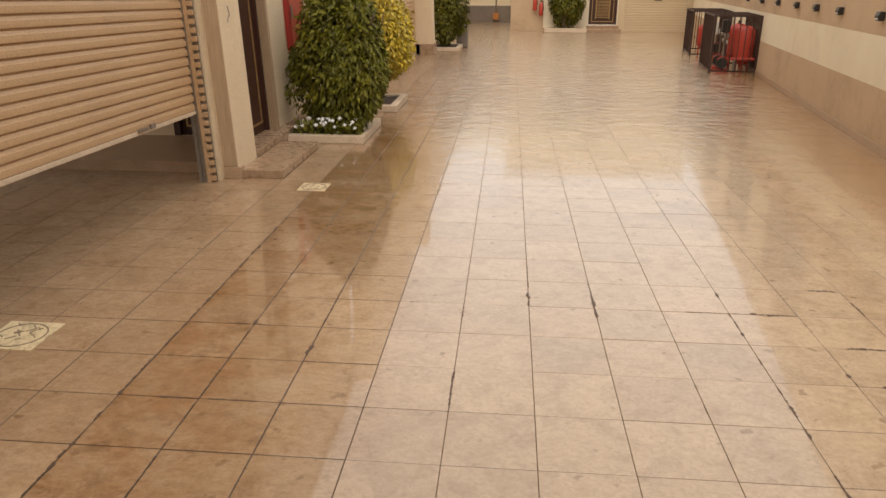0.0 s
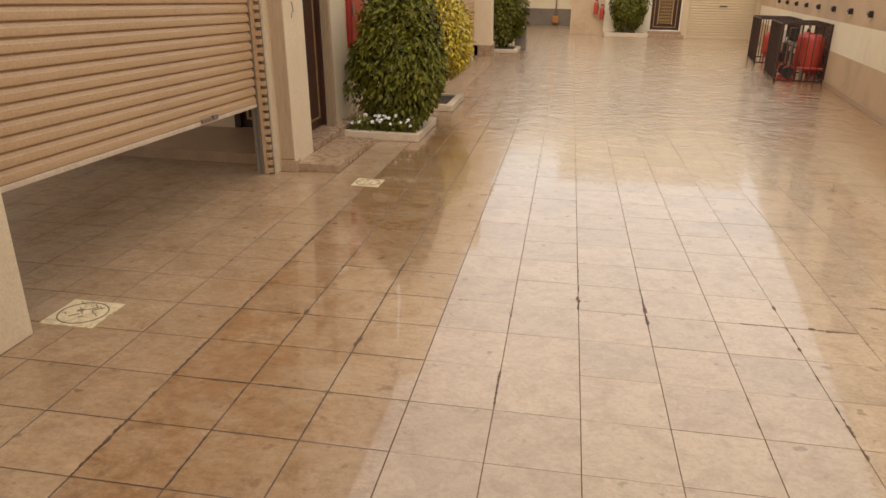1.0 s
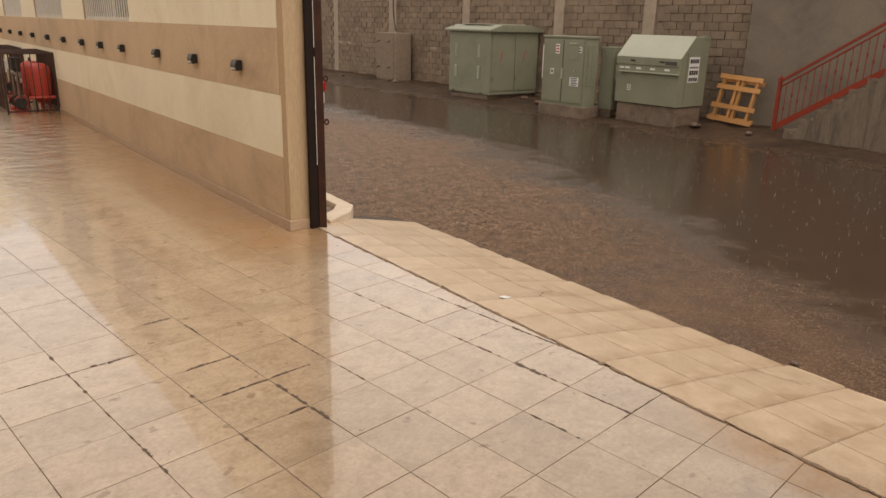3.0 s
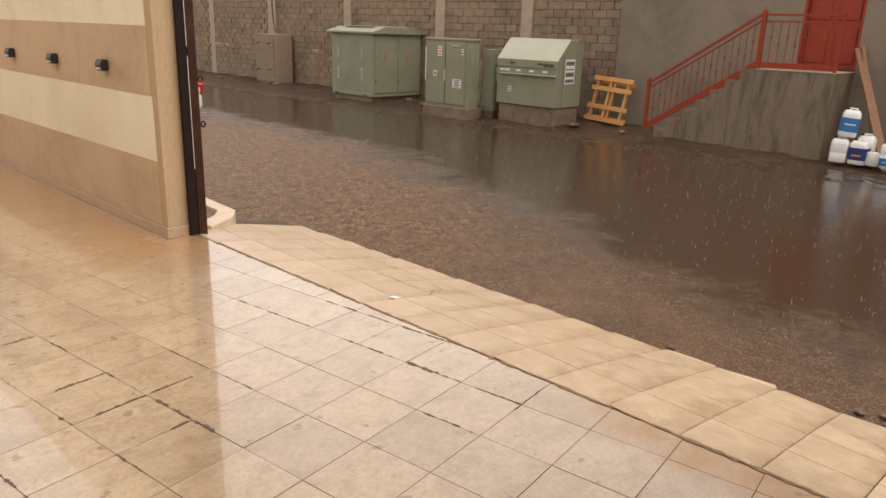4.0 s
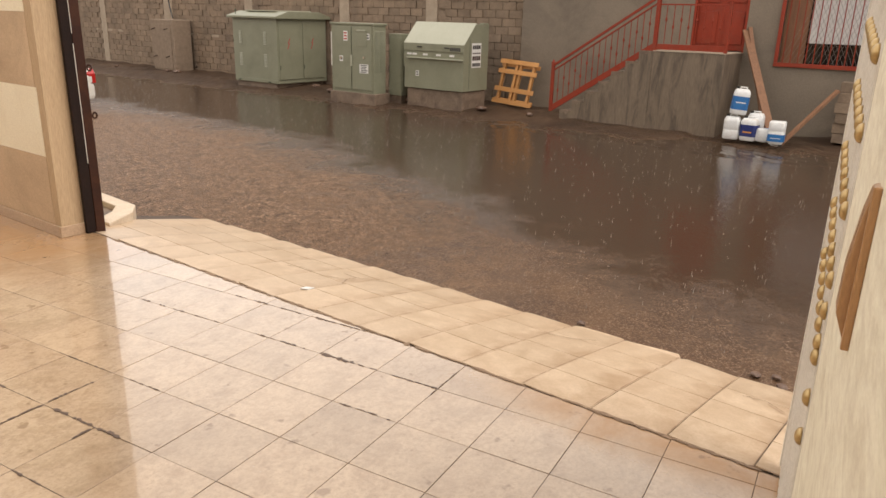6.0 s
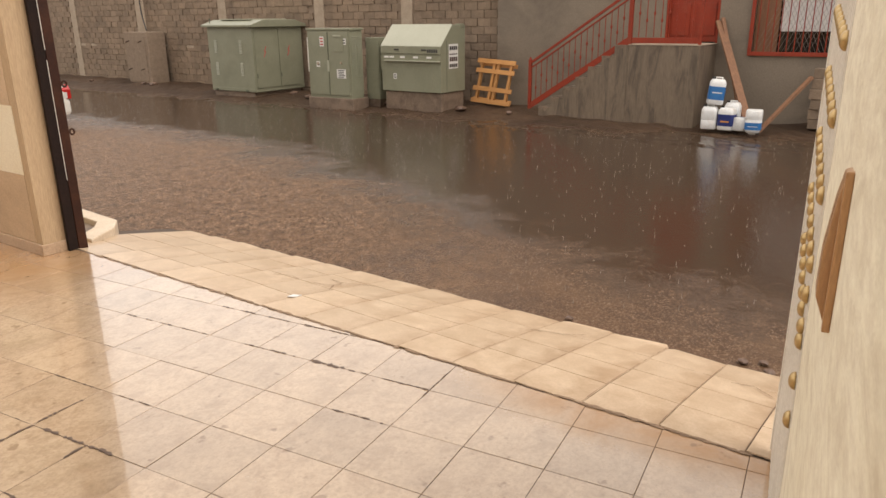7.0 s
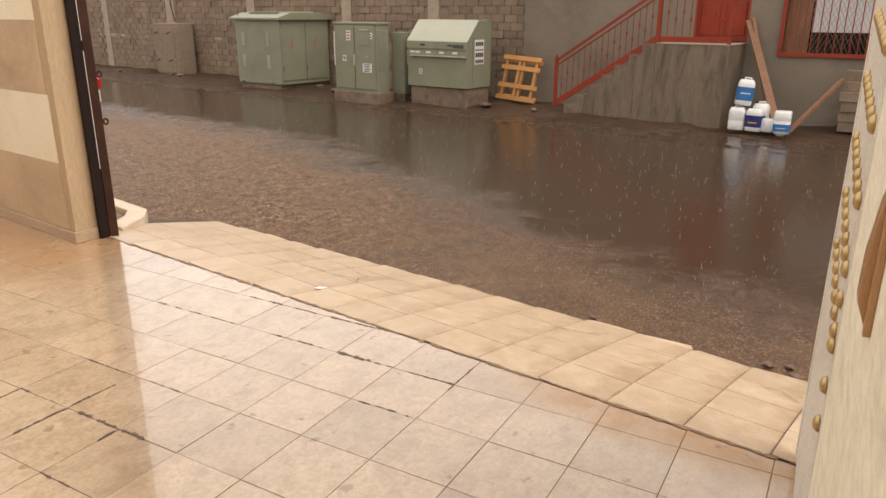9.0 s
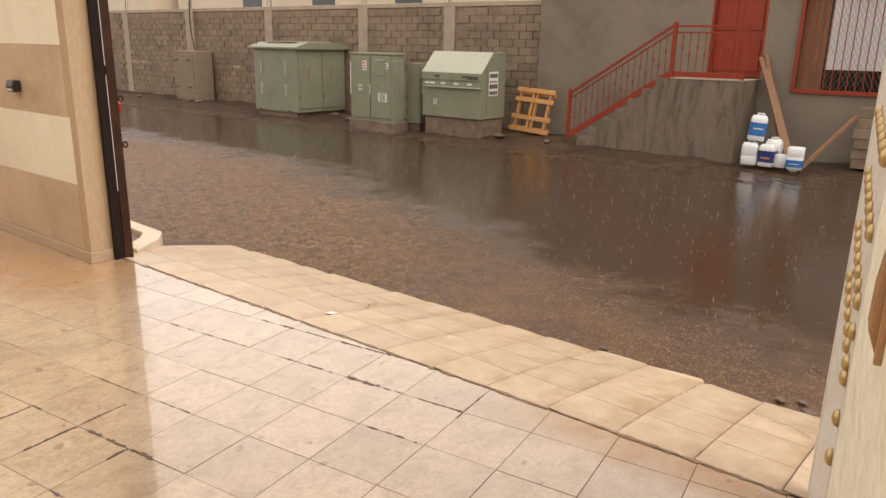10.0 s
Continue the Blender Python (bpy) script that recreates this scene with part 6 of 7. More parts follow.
def car(m, label):
    t = thing("car", m, label, "car")
    # half widths, heights of deck and sill along the car; y runs forward
    wid = [(-2.12, 0.70), (-2.05, 0.77), (-1.85, 0.82), (-1.2, 0.845), (0.8, 0.845), (1.6, 0.82), (1.95, 0.74), (2.12, 0.58)]
    top = [(-2.12, 0.80), (-2.06, 0.99), (-1.9, 1.03), (-1.3, 1.03), (-0.6, 0.98), (0.9, 0.95), (1.3, 0.92), (1.8, 0.80), (2.02, 0.68), (2.12, 0.55)]
    sill = [(-2.12, 0.42), (-2.0, 0.30), (-1.6, 0.24), (1.5, 0.22), (1.95, 0.24), (2.12, 0.34)]
    secs = []
    for y in np.linspace(-2.12, 2.12, 44):
        w, tz, s = interp(wid, y), interp(top, y), interp(sill, y)
        half = [(0.0, s), (w * 0.86, s), (w * 0.965, s + 0.06), (w * 0.985, s + (tz - s) * 0.30), (w, s + (tz - s) * 0.52), (w * 0.985, s + (tz - s) * 0.72), (w * 0.95, tz - 0.035), (w * 0.88, tz), (w * 0.45, tz + 0.025), (0.0, tz + 0.03)]
        sec = [(x, y, z) for x, z in half] + [(-x, y, z) for x, z in half[-2:0:-1]]
        secs.append(sec)
    body_bm = loft(secs)
    me = bpy.data.meshes.new("body")
    body_bm.to_mesh(me)
    body_bm.free()
    tmp = new("tmp_body", me)
    cut_bm = bmesh.new()
    for y in (-1.25, 1.25):
        for s in (-1, 1):
            add_rod(cut_bm, (s * 0.52, y, 0.31), (s * 1.1, y, 0.31), 0.355, 32)
    cme = bpy.data.meshes.new("cutter")
    cut_bm.to_mesh(cme)
    cut_bm.free()
    cutter = new("tmp_cut", cme)
    md = tmp.modifiers.new("cut", "BOOLEAN")
    md.operation, md.object, md.solver = "DIFFERENCE", cutter, "EXACT"
    dg = bpy.context.evaluated_depsgraph_get()
    cut_me = bpy.data.meshes.new_from_object(tmp.evaluated_get(dg))
    bpy.data.objects.remove(tmp)
    bpy.data.objects.remove(cutter)
    cut_me.name = "body"
    cut_me.materials.clear()
    cut_me.materials.append(CARPAINT)
    for p in cut_me.polygons:
        p.use_smooth = True
    cut_me.set_sharp_from_angle(angle=radians(38))
    ob = new("body", cut_me)
    ob.parent = t
    # roof and pillars
    rows = [(0.97, 0.79, -1.58, 1.02), (1.10, 0.755, -1.40, 0.86), (1.25, 0.69, -1.17, 0.62), (1.38, 0.61, -0.93, 0.38), (1.435, 0.54, -0.78, 0.20), (1.465, 0.40, -0.62, 0.05)]
    secs = []
    for z, w, y0, y1 in rows:
        ring = []
        for i in range(32):
            a = 2 * math.pi * i / 32
            c, s = math.cos(a), math.sin(a)
            ring.append((w * math.copysign(abs(c) ** 0.30, c), (y0 + y1) / 2 + (y1 - y0) / 2 * math.copysign(abs(s) ** 0.42, s), z))
        secs.append(ring)
    part("roof", loft(secs), CARPAINT, t, smooth=True)

    def pane(name, pts, th=0.008, label=""):
        """A slightly raised dark pane through corner points, outward normal by order."""
        c = sum((Vector(p) for p in pts), Vector()) / len(pts)
        nrm = (Vector(pts[1]) - Vector(pts[0])).cross(Vector(pts[2]) - Vector(pts[0])).normalized()
        if nrm.dot(Vector((c.x, c.y + 0.25, c.z - 1.0))) < 0:
            nrm = -nrm
        bm = bmesh.new()
        lo_ = [bm.verts.new(Vector(p) - nrm * 0.03) for p in pts]
        hi_ = [bm.verts.new(Vector(p) + nrm * th) for p in pts]
        k = len(pts)
        bm.faces.new(lo_[::-1]), bm.faces.new(hi_)
        for i in range(k):
            bm.faces.new((lo_[i], lo_[(i + 1) % k], hi_[(i + 1) % k], hi_[i]))
        bmesh.ops.recalc_face_normals(bm, faces=bm.faces)
        return part(name, bm, GLASS, t, label)

    for s in (-1, 1):
        X = lambda z: s * float(np.interp(z, [0.97, 1.10, 1.25, 1.38], [0.79, 0.755, 0.69, 0.615])) * 1.0
        pane("side_window", [(X(1.0), 0.76, 1.0), (X(1.0), -0.14, 0.995), (X(1.36), -0.16, 1.36), (X(1.36), 0.24, 1.355), (X(1.2), 0.50, 1.2)], 0.012)
        pane("side_window", [(X(1.0), -0.20, 0.995), (X(1.0), -0.88, 1.0), (X(1.14), -1.02, 1.14), (X(1.3), -0.88, 1.3), (X(1.36), -0.70, 1.36), (X(1.36), -0.21, 1.36)], 0.012)
        mir = part("mirror", box(s * 0.86 - 0.09, s * 0.86 + 0.09, 0.60, 0.72, 0.98, 1.11, 0.03), BLACK, t)
        for y in (-0.28, 0.62):
            part("door_handle", box(s * 0.855 - 0.015, s * 0.855 + 0.015, y - 0.10, y + 0.05, 0.83, 0.855, 0.006), CARPAINT, t)
        part("rub_strip", box(s * 0.850 - 0.012, s * 0.850 + 0.012, -0.85, 0.86, 0.60, 0.66, 0.008), CARPAINT, t)
        for y in (-0.17, 0.84):
            part("door_seam", box(s * 0.846 - 0.003, s * 0.846 + 0.003, y - 0.004, y + 0.004, 0.32, 0.95, 0.0), CRACK, t)
        lamp = extrude_poly([(-1.84, 0.96), (-2.00, 0.98), (-2.10, 0.86), (-2.11, 0.64), (-1.93, 0.62)], "x", s * 0.62 if s > 0 else -0.835, 0.835 if s > 0 else -0.62, 0.015)
        tl = part("tail_lamp", lamp, LAMPRED, t, "red tail lamp")
        part("reverse_lens", box(s * 0.69 - 0.045, s * 0.69 + 0.045, -2.128, -2.105, 0.66, 0.80, 0.008), LAMPCLEAR, tl, "clear reversing lens")
    pane("rear_window", [(-0.66, -1.50, 1.03), (0.66, -1.50, 1.03), (0.50, -0.90, 1.40), (-0.50, -0.90, 1.40)], 0.05)
    pane("windscreen", [(-0.66, 0.97, 1.0), (0.66, 0.97, 1.0), (0.50, 0.34, 1.39), (-0.50, 0.34, 1.39)], 0.05)
    bump = loft([[(x * k, y, z) for x, y, z in ((-0.80, -1.82, z_), (-0.79, -2.08, z_), (-0.62, -2.17, z_), (0.62, -2.17, z_), (0.79, -2.08, z_), (0.80, -1.82, z_))] for z_, k in ((0.27, 0.95), (0.34, 1.0), (0.57, 1.0), (0.62, 0.97))])
    part("rear_bumper", bump, CARPAINT, t)
    part("bumper_slot", box(-0.5, 0.5, -2.176, -2.168, 0.37, 0.40, 0.002), CRACK, t)
    part("boot_lip", box(-0.5, 0.5, -2.125, -2.07, 0.845, 0.885, 0.008), CARPAINT, t)
    part("boot_seam", box(-0.62, 0.62, -2.124, -2.10, 0.625, 0.632, 0.0), CRACK, t)
    pl = part("number_plate", box(-0.26, 0.26, -2.142, -2.118, 0.70, 0.82, 0.004), LABELW, t, "pale number plate with dark bars")
    bm = bmesh.new()
    for k in range(6):
        add_box(bm, -0.21 + 0.07 * k, -0.165 + 0.07 * k, -2.146, -2.1425, 0.735, 0.785)
    part("plate_bars", bm, STEEL, pl)
    bad = part("badge", rod((0, -2.135, 0.905), (0, -2.10, 0.905), 0.035, 14), STEEL, t)
    part("aerial", rod((0.12, -0.62, 1.45), (0.12, -0.80, 1.58), 0.008, 6), BLACK, t)
    part("aerial_foot", box(0.09, 0.15, -0.66, -0.56, 1.44, 1.475, 0.008), BLACK, t)
    tyre = lathe([(0.20, -0.085), (0.27, -0.095), (0.30, -0.08), (0.305, -0.03), (0.305, 0.03), (0.30, 0.08), (0.27, 0.095), (0.20, 0.085)], 32)
    rim_bm = lathe([(0.03, 0.07), (0.08, 0.075), (0.13, 0.05), (0.175, 0.06), (0.20, 0.082), (0.205, 0.05), (0.205, -0.05)], 24)
    for i in range(8):
        a = math.pi / 4 * i
        add_rod(rim_bm, (0.08 * math.cos(a), 0.08 * math.sin(a), 0.062), (0.16 * math.cos(a), 0.16 * math.sin(a), 0.06), 0.02, 6)
    tm = rm = None
    for y in (-1.25, 1.25):
        for s in (-1, 1):
            w = new("wheel")
            w.parent = t
            w.matrix_basis = pose(s * 0.735, y, 0.305, 0, 90 * s, 0)
            if tm is None:
                a = part("tyre", tyre, TYRE, w, smooth=True)
                b = part("rim", rim_bm, RIM, w)
                tm, rm = a.data, b.data
            else:
                for nm, d in (("tyre", tm), ("rim", rm)):
                    o = new(nm, d)
                    o.parent = w
    under = box(-0.50, 0.50, -1.9, 1.9, 0.22, 0.5, 0.02)
    part("underbody", under, CRACK, t)
    return t


CARM = FRAME @ pose(8.33, 15.45, -0.30)
wc = car(CARM, "white four-door saloon car, wet and dusty, on the street")
wc.matrix_world = CARM @ Matrix.Diagonal((0.98, 0.85, 0.92, 1))


# ---------------- floor pieces ----------------
def clip_poly(poly, f):
    """Keeps the part of a polygon where f(point) >= 0; f is linear."""
    out = []
    for i, p in enumerate(poly):
        q = poly[(i + 1) % len(poly)]
        a, b = f(p), f(q)
        if a >= 0:
            out.append(p)
        if (a >= 0) != (b >= 0):
            k = a / (a - b)
            out.append((p[0] + (q[0] - p[0]) * k, p[1] + (q[1] - p[1]) * k))
    return out


S, GAP, TOP = 0.40, 0.0017, 0.0


def tile_mesh(poly, zf, verts, faces):
    """One tile with chamfered edges, from an outline; zf gives the height at a place."""
    n0, k = len(verts), len(poly)
    cx, cy = sum(p[0] for p in poly) / k, sum(p[1] for p in poly) / k
    ring2 = []
    for x, y in poly:
        d = max(1e-6, math.hypot(x - cx, y - cy))
        ring2.append((x + (cx - x) / d * 0.0016, y + (cy - y) / d * 0.0016))
    verts += [(x, y, zf(x, y) - 0.007) for x, y in poly] + [(x, y, zf(x, y) - 0.0008) for x, y in poly] + [(x, y, zf(x, y)) for x, y in ring2]
    for i in range(k):
        j = (i + 1) % k
        faces.append((n0 + i, n0 + j, n0 + k + j, n0 + k + i))
        faces.append((n0 + k + i, n0 + k + j, n0 + 2 * k + j, n0 + 2 * k + i))
    faces.append(tuple(n0 + 2 * k + i for i in range(k)))


tv, tf = [], []
h = S / 2 - GAP
tile_mesh([(-h, -h), (h, -h), (h, h), (-h, h)], lambda x, y: 0.0, tv, tf)
tile_me = bpy.data.meshes.new("tile")
tile_me.from_pydata(tv, [], tf)
tile_me.materials.append(TILE)
tv, tf = [], []
h = S / 2 - 0.0036
tile_mesh([(-h, -h), (h, -h), (h, h), (-h, h)], lambda x, y: 0.0, tv, tf)
tile_open = bpy.data.meshes.new("tile")  # with the wider joints of the drain strip
tile_open.from_pydata(tv, [], tf)
tile_open.materials.append(TILE)
rngt = np.random.default_rng(77)
rest_v, rest_f = [], []
for i in range(-21, 19):
    for j in range(-9, 86):
        gap = GAP if i >= -2 else 0.0036
        x0, x1, y0, y1 = i * S + gap, (i + 1) * S - gap, j * S + gap, (j + 1) * S - gap
        cx, cy = (i + 0.5) * S, (j + 0.5) * S
        lim = EDGE if along(cx, cy) < 3.9 else WV - 0.003
        if across(x0, y1) > lim or cy > 34.0:
            continue
        if cx < -3.0 and not (-1.9 < cy < 4.64 and cx > -7.9) or (y0 < -2.70 and cx < 2.3):
            continue
        inside = all(across(x, y) <= lim for x in (x0, x1) for y in (y0, y1))
        near = inside and -5 <= i <= 8 and -7 <= j <= 13
        tilt = (rngt.uniform(-0.10, 0.10), rngt.uniform(-0.10, 0.10))
        dz = rngt.uniform(-0.0008, 0.0008)
        if near:
            o = new("tile", tile_me if i >= -2 else tile_open)
            o.parent = slab
            o.matrix_basis = pose(cx, cy, dz, tilt[0], tilt[1], 90 * int(rngt.integers(4)))
        else:
            poly = [(x0, y0), (x1, y0), (x1, y1), (x0, y1)]
            if not inside:
                poly = clip_poly(poly, lambda p, L=lim: L - across(*p))
            if len(poly) < 3:
                continue
            a, b = math.tan(radians(tilt[0])), math.tan(radians(tilt[1]))
            tile_mesh(poly, lambda x, y: dz + a * (y - cy) - b * (x - cx), rest_v, rest_f)
rest = pydata("tiles", rest_v, rest_f, TILE, slab)
tagged(rest, "further beige floor tiles of the court", kind="stuff")

# the ramp down to the street
RV0, RV1, RDROP = 3.608, 5.08, 0.27


def ramp_z(x, y):
    k = min(1, max(0, (across(x, y) - RV0) / (RV1 - RV0)))
    return -0.004 - RDROP * k ** 1.15


bed_ob = bmesh.new()
gv = [[bed_ob.verts.new((RV0 - 0.003 + (RV1 - 0.03 - RV0) * i / 8, -2.9 + 7.3 * j / 20, 0)) for i in range(9)] for j in range(21)]
for a, b in zip(gv, gv[1:]):
    for i in range(8):
        bed_ob.faces.new((a[i], a[i + 1], b[i + 1], b[i]))
for v in bed_ob.verts:
    x, y = world_xy(v.co.x, v.co.y)
    v.co.z = ramp_z(x, y) - 0.009
r = bmesh.ops.extrude_face_region(bed_ob, geom=bed_ob.faces[:])
for v in (g for g in r["geom"] if isinstance(g, bmesh.types.BMVert)):
    v.co.z = -0.36
bmesh.ops.recalc_face_normals(bed_ob, faces=bed_ob.faces)
ramp_ob = structure("ramp", bed_ob, GROUT, "tiled ramp from the gate down to the street", "ramp", FRAME)
edge_rng = np.random.default_rng(5)
for j in range(-5, 13):
    u0, u1 = -0.73 + 0.405 * (j - 1) + 0.0055, -0.73 + 0.405 * j - 0.0055
    if u0 > 4.3:
        break
    end = RV1 + 0.02 + edge_rng.uniform(-0.02, 0.02) * (1.6 if u0 < -0.2 else 0.5) - (0.0 if u0 > -1.4 else 0.06 + 0.06 * (-1.4 - u0))
    skew, tilt = edge_rng.uniform(-0.015, 0.02) * (1.5 if u0 < -0.2 else 0.4), edge_rng.uniform(0.008, 0.016)
    splits = sorted({RV0, *(RV0 + (end - RV0) * (k + edge_rng.uniform(-0.08, 0.08)) / 4 for k in (1, 2, 3)), end})
    for v0, v1 in zip(splits, splits[1:]):
        a, c = v0 + 0.003, v1 - 0.003
        last = v1 == end
        if last:
            cut = 0.03 if u0 < -0.2 else 0.008
            poly = [(a, u0), (c - cut, u0), (c - 0.004 - skew, u0 + 0.03), (c, (u0 + u1) / 2), (c - 0.006 + skew, u1 - 0.04), (c - cut, u1), (a, u1)]
        else:
            poly = [(a, u0), (c, u0), (c, u1), (a, u1)]
        v, f = [], []
        tile_mesh(poly, lambda x, y: ramp_z(*world_xy(x, y)) + tilt * (y - u0) / (u1 - u0), v, f)
        me = bpy.data.meshes.new("tile")
        me.from_pydata(v, [], f)
        me.materials.append(RAMPTILE)
        o = new("tile", me)
        o.parent = ramp_ob


# dark broken joints between tiles: short runs of ragged chips
def chips(bm, rng, ax, line, a, b, half, fill):
    """Ragged flakes along one joint from a to b (in tiles); half: largest half width; fill: share of the run that is chipped."""
    q = a * S
    while q < b * S:
        ln = rng.uniform(0.015, 0.055) * (1 if rng.random() < 0.75 else 1.7)
        ln = min(ln, b * S - q)
        if rng.random() < fill and ln > 0.006:
            w = half * rng.uniform(0.4, 1.3)
            n, off = 14, rng.uniform(-0.45, 0.45) * w
            ring, zc = [], rng.uniform(0.0018, 0.0036)
            for k in range(n):
                t = 2 * math.pi * k / n
                r = rng.uniform(0.65, 1.15)
                p, c = q + ln / 2 + math.cos(t) * ln / 2 * 1.1 * r, line * S + off + math.sin(t) * w * r
                ring.append(bm.verts.new((c, p, zc) if ax == "x" else (p, c, zc)))
            bm.faces.new(ring)
        q += ln


def cracks():
    rng = np.random.default_rng(9)
    runs = [("x", 5, 0.55, 0.95, 0.012, 1.0), ("x", 5, 1.05, 1.8, 0.014, 0.85), ("x", 5, 2.1, 3.1, 0.007, 0.5), ("x", 5, 4.1, 4.7, 0.011, 0.8),
            ("x", 3, -0.8, 0.2, 0.008, 0.85), ("x", 3, 0.8, 1.6, 0.010, 0.8), ("x", 3, 1.7, 2.6, 0.007, 0.7), ("x", 3, 3.2, 4.9, 0.008, 0.5),
            ("x", 1, 3.7, 4.4, 0.011, 0.9), ("x", 1, 4.4, 5.4, 0.006, 0.5), ("x", 0, 4.0, 4.5, 0.013, 0.9), ("x", 0, 4.5, 5.8, 0.006, 0.6),
            ("x", -1, 1.1, 1.9, 0.008, 0.8), ("x", -1, 3.4, 3.9, 0.006, 0.6), ("x", -3, 4.9, 5.3, 0.014, 0.9), ("x", -3, 2.2, 2.45, 0.013, 0.8),
            ("x", -3, 2.5, 4.9, 0.005, 0.6), ("x", -4, 3.0, 3.15, 0.016, 1.0), ("x", -4, -1.0, 6.0, 0.005, 0.5), ("x", -5, -1.0, 8.0, 0.009, 0.75),
            ("x", 4, 2.0, 2.3, 0.010, 0.8), ("x", 4, 0.4, 1.0, 0.006, 0.6), ("x", 2, 1.2, 1.5, 0.007, 0.8),
            ("x", 8, -2.0, -0.6, 0.007, 0.85), ("x", 8, -0.6, 0.0, 0.017, 0.8), ("x", 8, 0.2, 1.5, 0.006, 0.7), ("x", 8, 1.8, 3.9, 0.006, 0.5),
            ("x", 9, -0.1, 0.9, 0.009, 0.9), ("x", 9, 1.2, 2.7, 0.008, 0.7), ("x", 7, -1.9, -1.0, 0.007, 0.6), ("x", 6, 0.2, 3.2, 0.004, 0.4),
            ("y", 4, 2.35, 3.3, 0.005, 0.9), ("y", 4, 3.3, 3.75, 0.015, 1.0), ("y", 4, 3.75, 4.0, 0.005, 0.9), ("y", 5, 4.5, 4.95, 0.009, 0.95),
            ("y", 3, 4.28, 4.8, 0.012, 1.0), ("y", 3, 4.8, 5.0, 0.006, 0.9), ("y", 2, 4.3, 5.0, 0.009, 1.0), ("y", 2, 5.05, 5.7, 0.010, 0.95),
            ("y", 1, 4.7, 5.0, 0.010, 0.9), ("y", 1, -4.5, -3.2, 0.006, 0.5), ("y", -2, 7.8, 9.0, 0.004, 0.5), ("y", 3, -5.0, -3.5, 0.006, 0.5)]
    bm = bmesh.new()
    for ax, line, a, b, half, fill in runs:
        chips(bm, rng, ax, line, a, b, half, fill)
    for f in bm.faces:
        f.normal_update()
        if f.normal.z < 0:
            f.normal_flip()
    ob = part("crack", bm, CRACK, slab, "dark broken grout between the tiles")
    tagged(ob, kind="stuff")
    # crumbled filling along the gate line
    bm = bmesh.new()
    for i in range(230):
        u = rng.uniform(-2.2, 3.4)
        w = rng.uniform(0.004, 0.010) * (1 if rng.random() < 0.9 else 2.2)
        ln, c, zc = rng.uniform(0.015, 0.06), 3.600 + rng.uniform(-0.008, 0.008), rng.uniform(0.002, 0.006)
        bm.faces.new([bm.verts.new((c + math.sin(6.283 * k / 11) * w * rng.uniform(0.6, 1.2), u + math.cos(6.283 * k / 11) * ln * rng.uniform(0.7, 1.2), zc)) for k in range(11)])
    # mud in the joints between the ramp's courses
    for j in range(-5, 13):
        u = -0.73 + 0.405 * j
        for k in range(22):
            a, b = RV0 + (RV1 - RV0) * k / 22, RV0 + (RV1 - RV0) * (k + 1) / 22
            w = rng.uniform(0.0006, 0.0030) * (1.0 if u < 1.0 else 0.5)
            if u < 3.6 and rng.random() < 0.92:
                bm.faces.new([bm.verts.new((v_, u + du, ramp_z(*world_xy(v_, u)) + 0.0145)) for v_, du in ((a, -w), (b, -w * rng.uniform(0.5, 1.2)), (b, w), (a, w * rng.uniform(0.5, 1.2)))])
    # a branching crack in the ramp
    for path in (((4.32, 1.97), (4.40, 1.86), (4.38, 1.72)), ((4.72, 1.20), (4.62, 1.36), (4.57, 1.42), (4.59, 1.58)), ((4.57, 1.42), (4.44, 1.40), (4.30, 1.31)), ((4.44, 1.40), (4.36, 1.55)), ((4.85, -0.62), (4.70, -0.50), (4.62, -0.30)), ((4.5, -1.9), (4.62, -1.78), (4.58, -1.66))):
        for a, b in zip(path, path[1:]):
            n = 9
            d = Vector((b[0] - a[0], b[1] - a[1]))
            side = Vector((-d.y, d.x)).normalized()
            edge1, edge2 = [], []
            for k in range(n + 1):
                c = Vector(a) + d * (k / n) + side * rng.uniform(-0.007, 0.007)
                for e, s in ((edge1, 1), (edge2, -1)):
                    q = c + side * s * rng.uniform(0.0012, 0.0055)
                    e.append(bm.verts.new((q.x, q.y, ramp_z(*world_xy(q.x, q.y)) + 0.0125)))
            for k in range(n):
                bm.faces.new((edge1[k], edge1[k + 1], edge2[k + 1], edge2[k]))
    for f in bm.faces:
        f.normal_update()
        if f.normal.z < 0:
            f.normal_flip()
    ob = part("crumbs", bm, JOINT, None)
    ob.matrix_world = FRAME
    tagged(ob, "crumbled brown mortar along the gate line", "mortar", kind="stuff")


cracks()

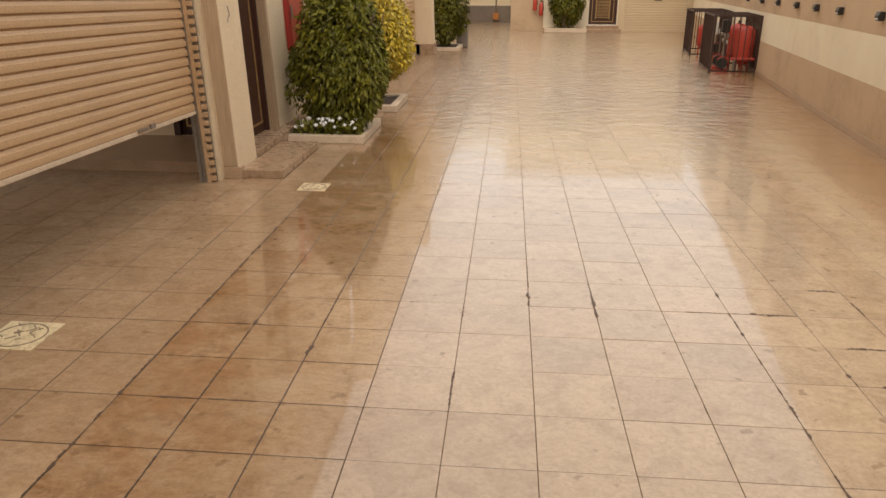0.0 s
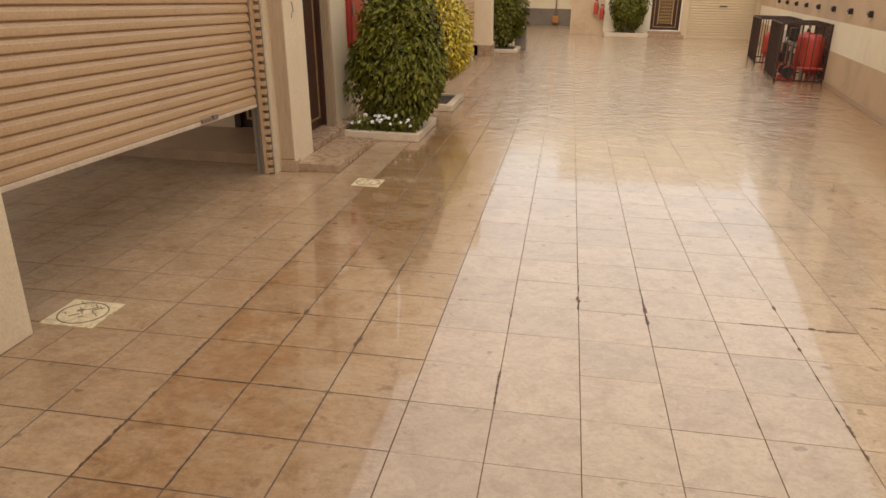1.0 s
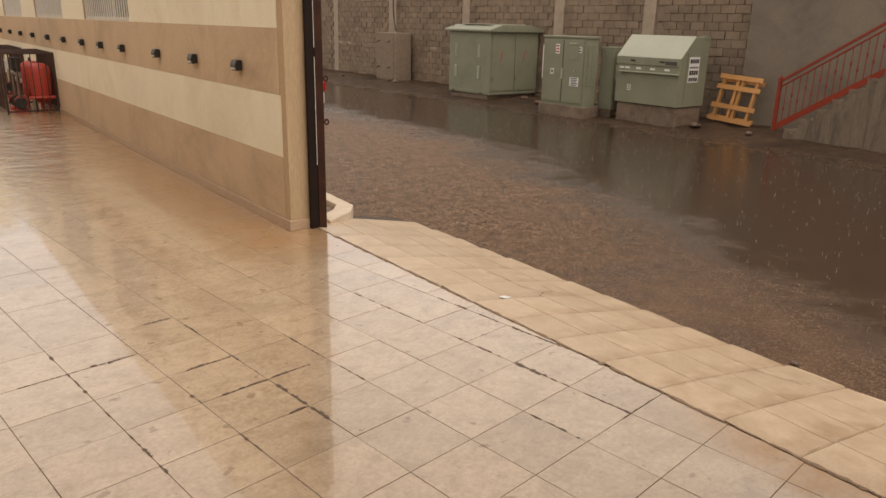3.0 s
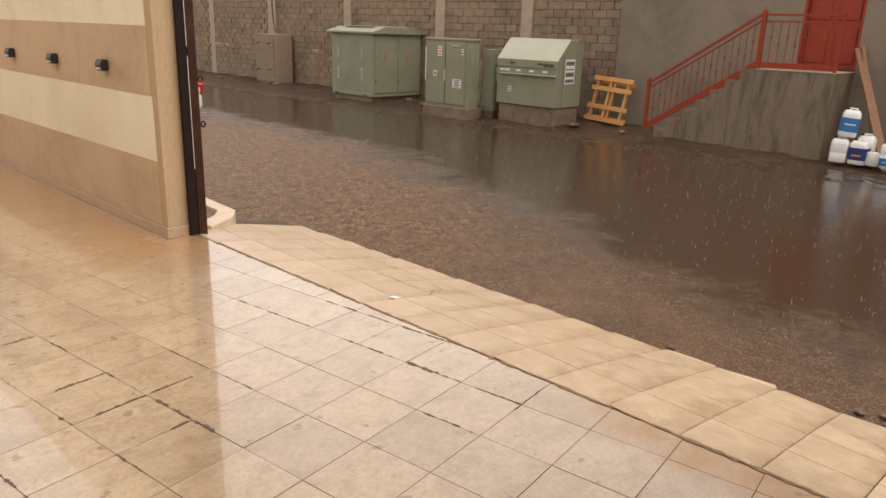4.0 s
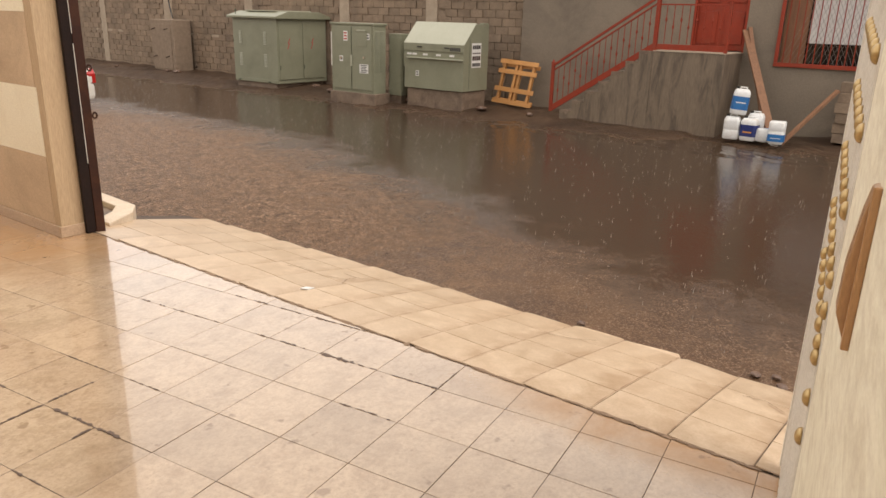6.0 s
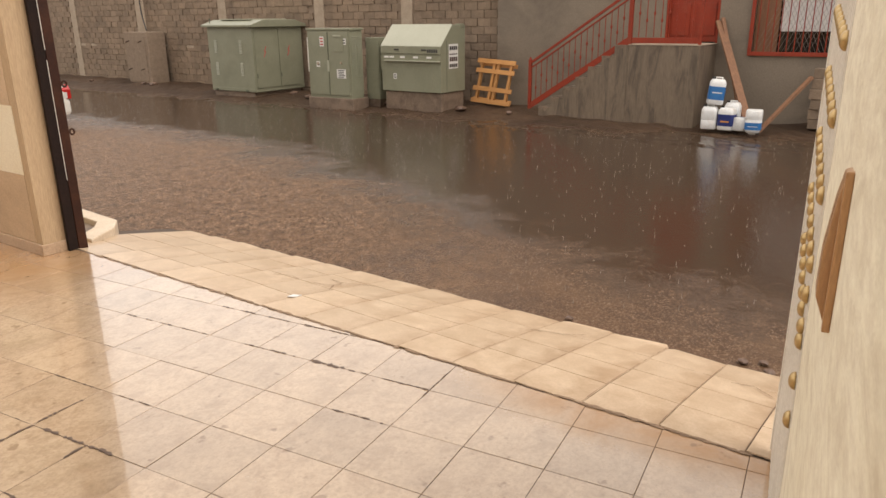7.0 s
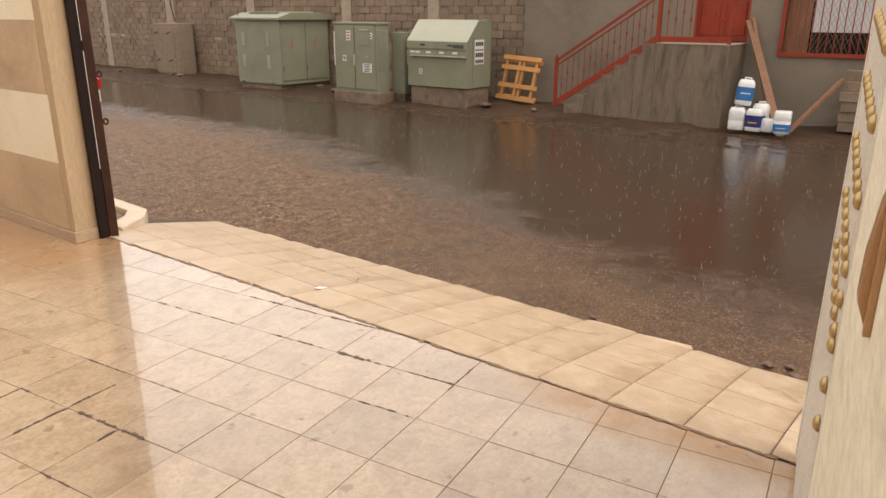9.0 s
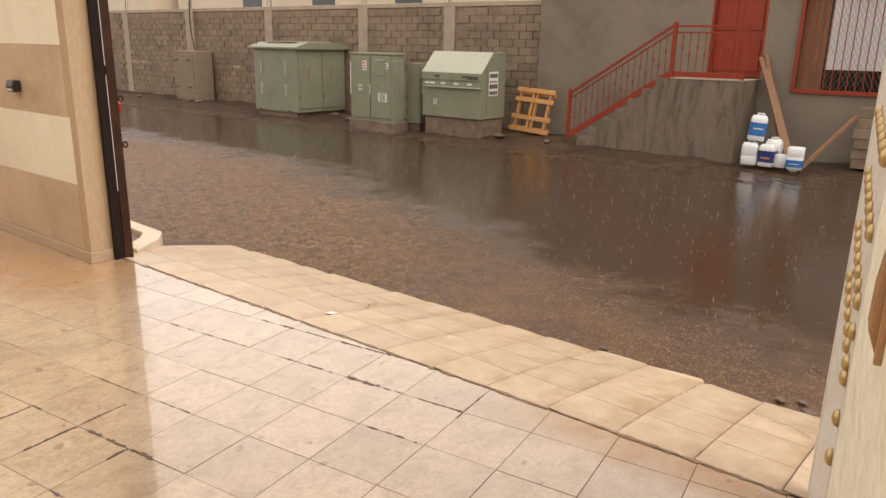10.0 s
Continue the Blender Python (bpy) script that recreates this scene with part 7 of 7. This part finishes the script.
# blocks of the street wall
bme = []
for k in range(3):
    bmk = box(-0.035, 0.03, -0.194, 0.194, -0.094, 0.094, 0.010)
    for v in bmk.verts:
        v.co += Vector((noise.noise(v.co * 9 + Vector((k, 0, 0))) * 0.010, noise.noise(v.co * 7 + Vector((0, k, 4))) * 0.006, noise.noise(v.co * 8 + Vector((2, k, 0))) * 0.006))
    me = bpy.data.meshes.new("block")
    bmk.to_mesh(me)
    bmk.free()
    me.materials.append(BLOCK)
    bme.append(me)
rngw = np.random.default_rng(15)
joined_v, joined_f = [], []
count = 0
for i in range(62):
    for row in range(16):
        u = 7.32 + 0.402 * i + (0.2 if row % 2 else 0.0)
        z = -0.20 + 0.2 * row
        if z + 0.1 > 2.93 or any(abs(u - p) < 0.30 for p in piers):
            continue
        m = pose(BV + 0.02 + rngw.uniform(-0.012, 0.008), u, z, rngw.uniform(-0.8, 0.8), rngw.uniform(-0.5, 0.5), 0)
        if count < 300 and z > -0.15:
            o = new("block", bme[int(rngw.integers(3))])
            o.parent = bw
            o.matrix_basis = m
            count += 1
        else:
            n0 = len(joined_v)
            src = bme[int(rngw.integers(3))]
            joined_v += [tuple(m @ v.co) for v in src.vertices]
            joined_f += [tuple(n0 + q for q in p.vertices) for p in src.polygons]
jb = pydata("blocks", joined_v, joined_f, BLOCK, bw)
tagged(jb, "further rough concrete blocks of the street wall", kind="stuff")


# splashes of the heavy rain on the street
def splashes():
    rng = np.random.default_rng(51)
    v, f = [], []
    for i in range(2400):
        x = 5.4 + 9.2 * rng.random() ** 0.9
        y = rng.uniform(-4.5, 20)
        h = rng.uniform(0.015, 0.07) * (1.0 if rng.random() < 0.9 else 1.8)
        w = rng.uniform(0.0015, 0.0035)
        z = -0.302
        n = len(v)
        v += [(x - w, y - w, z), (x + w, y - w, z), (x, y + w, z), (x + rng.uniform(-0.006, 0.006), y + rng.uniform(-0.006, 0.006), z + h)]
        f += [(n, n + 1, n + 3), (n + 1, n + 2, n + 3), (n + 2, n, n + 3)]
        for k in range(1):
            a = rng.uniform(0, 6.28)
            r = rng.uniform(0.01, 0.035)
            px_, py_, pz_ = x + r * math.cos(a), y + r * math.sin(a), z + h * rng.uniform(0.3, 1.0)
            s = rng.uniform(0.002, 0.0045)
            n = len(v)
            v += [(px_ - s, py_, pz_), (px_ + s, py_ - s, pz_), (px_, py_ + s, pz_), (px_, py_, pz_ + 2 * s)]
            f += [(n, n + 1, n + 3), (n + 1, n + 2, n + 3), (n + 2, n, n + 3), (n, n + 2, n + 1)]
    ob = pydata("rain_splashes", v, f, SPLASH)
    ob.matrix_world = FRAME
    tagged(ob, "small white splashes of rain on the flooded street", "rain", kind="stuff")


splashes()
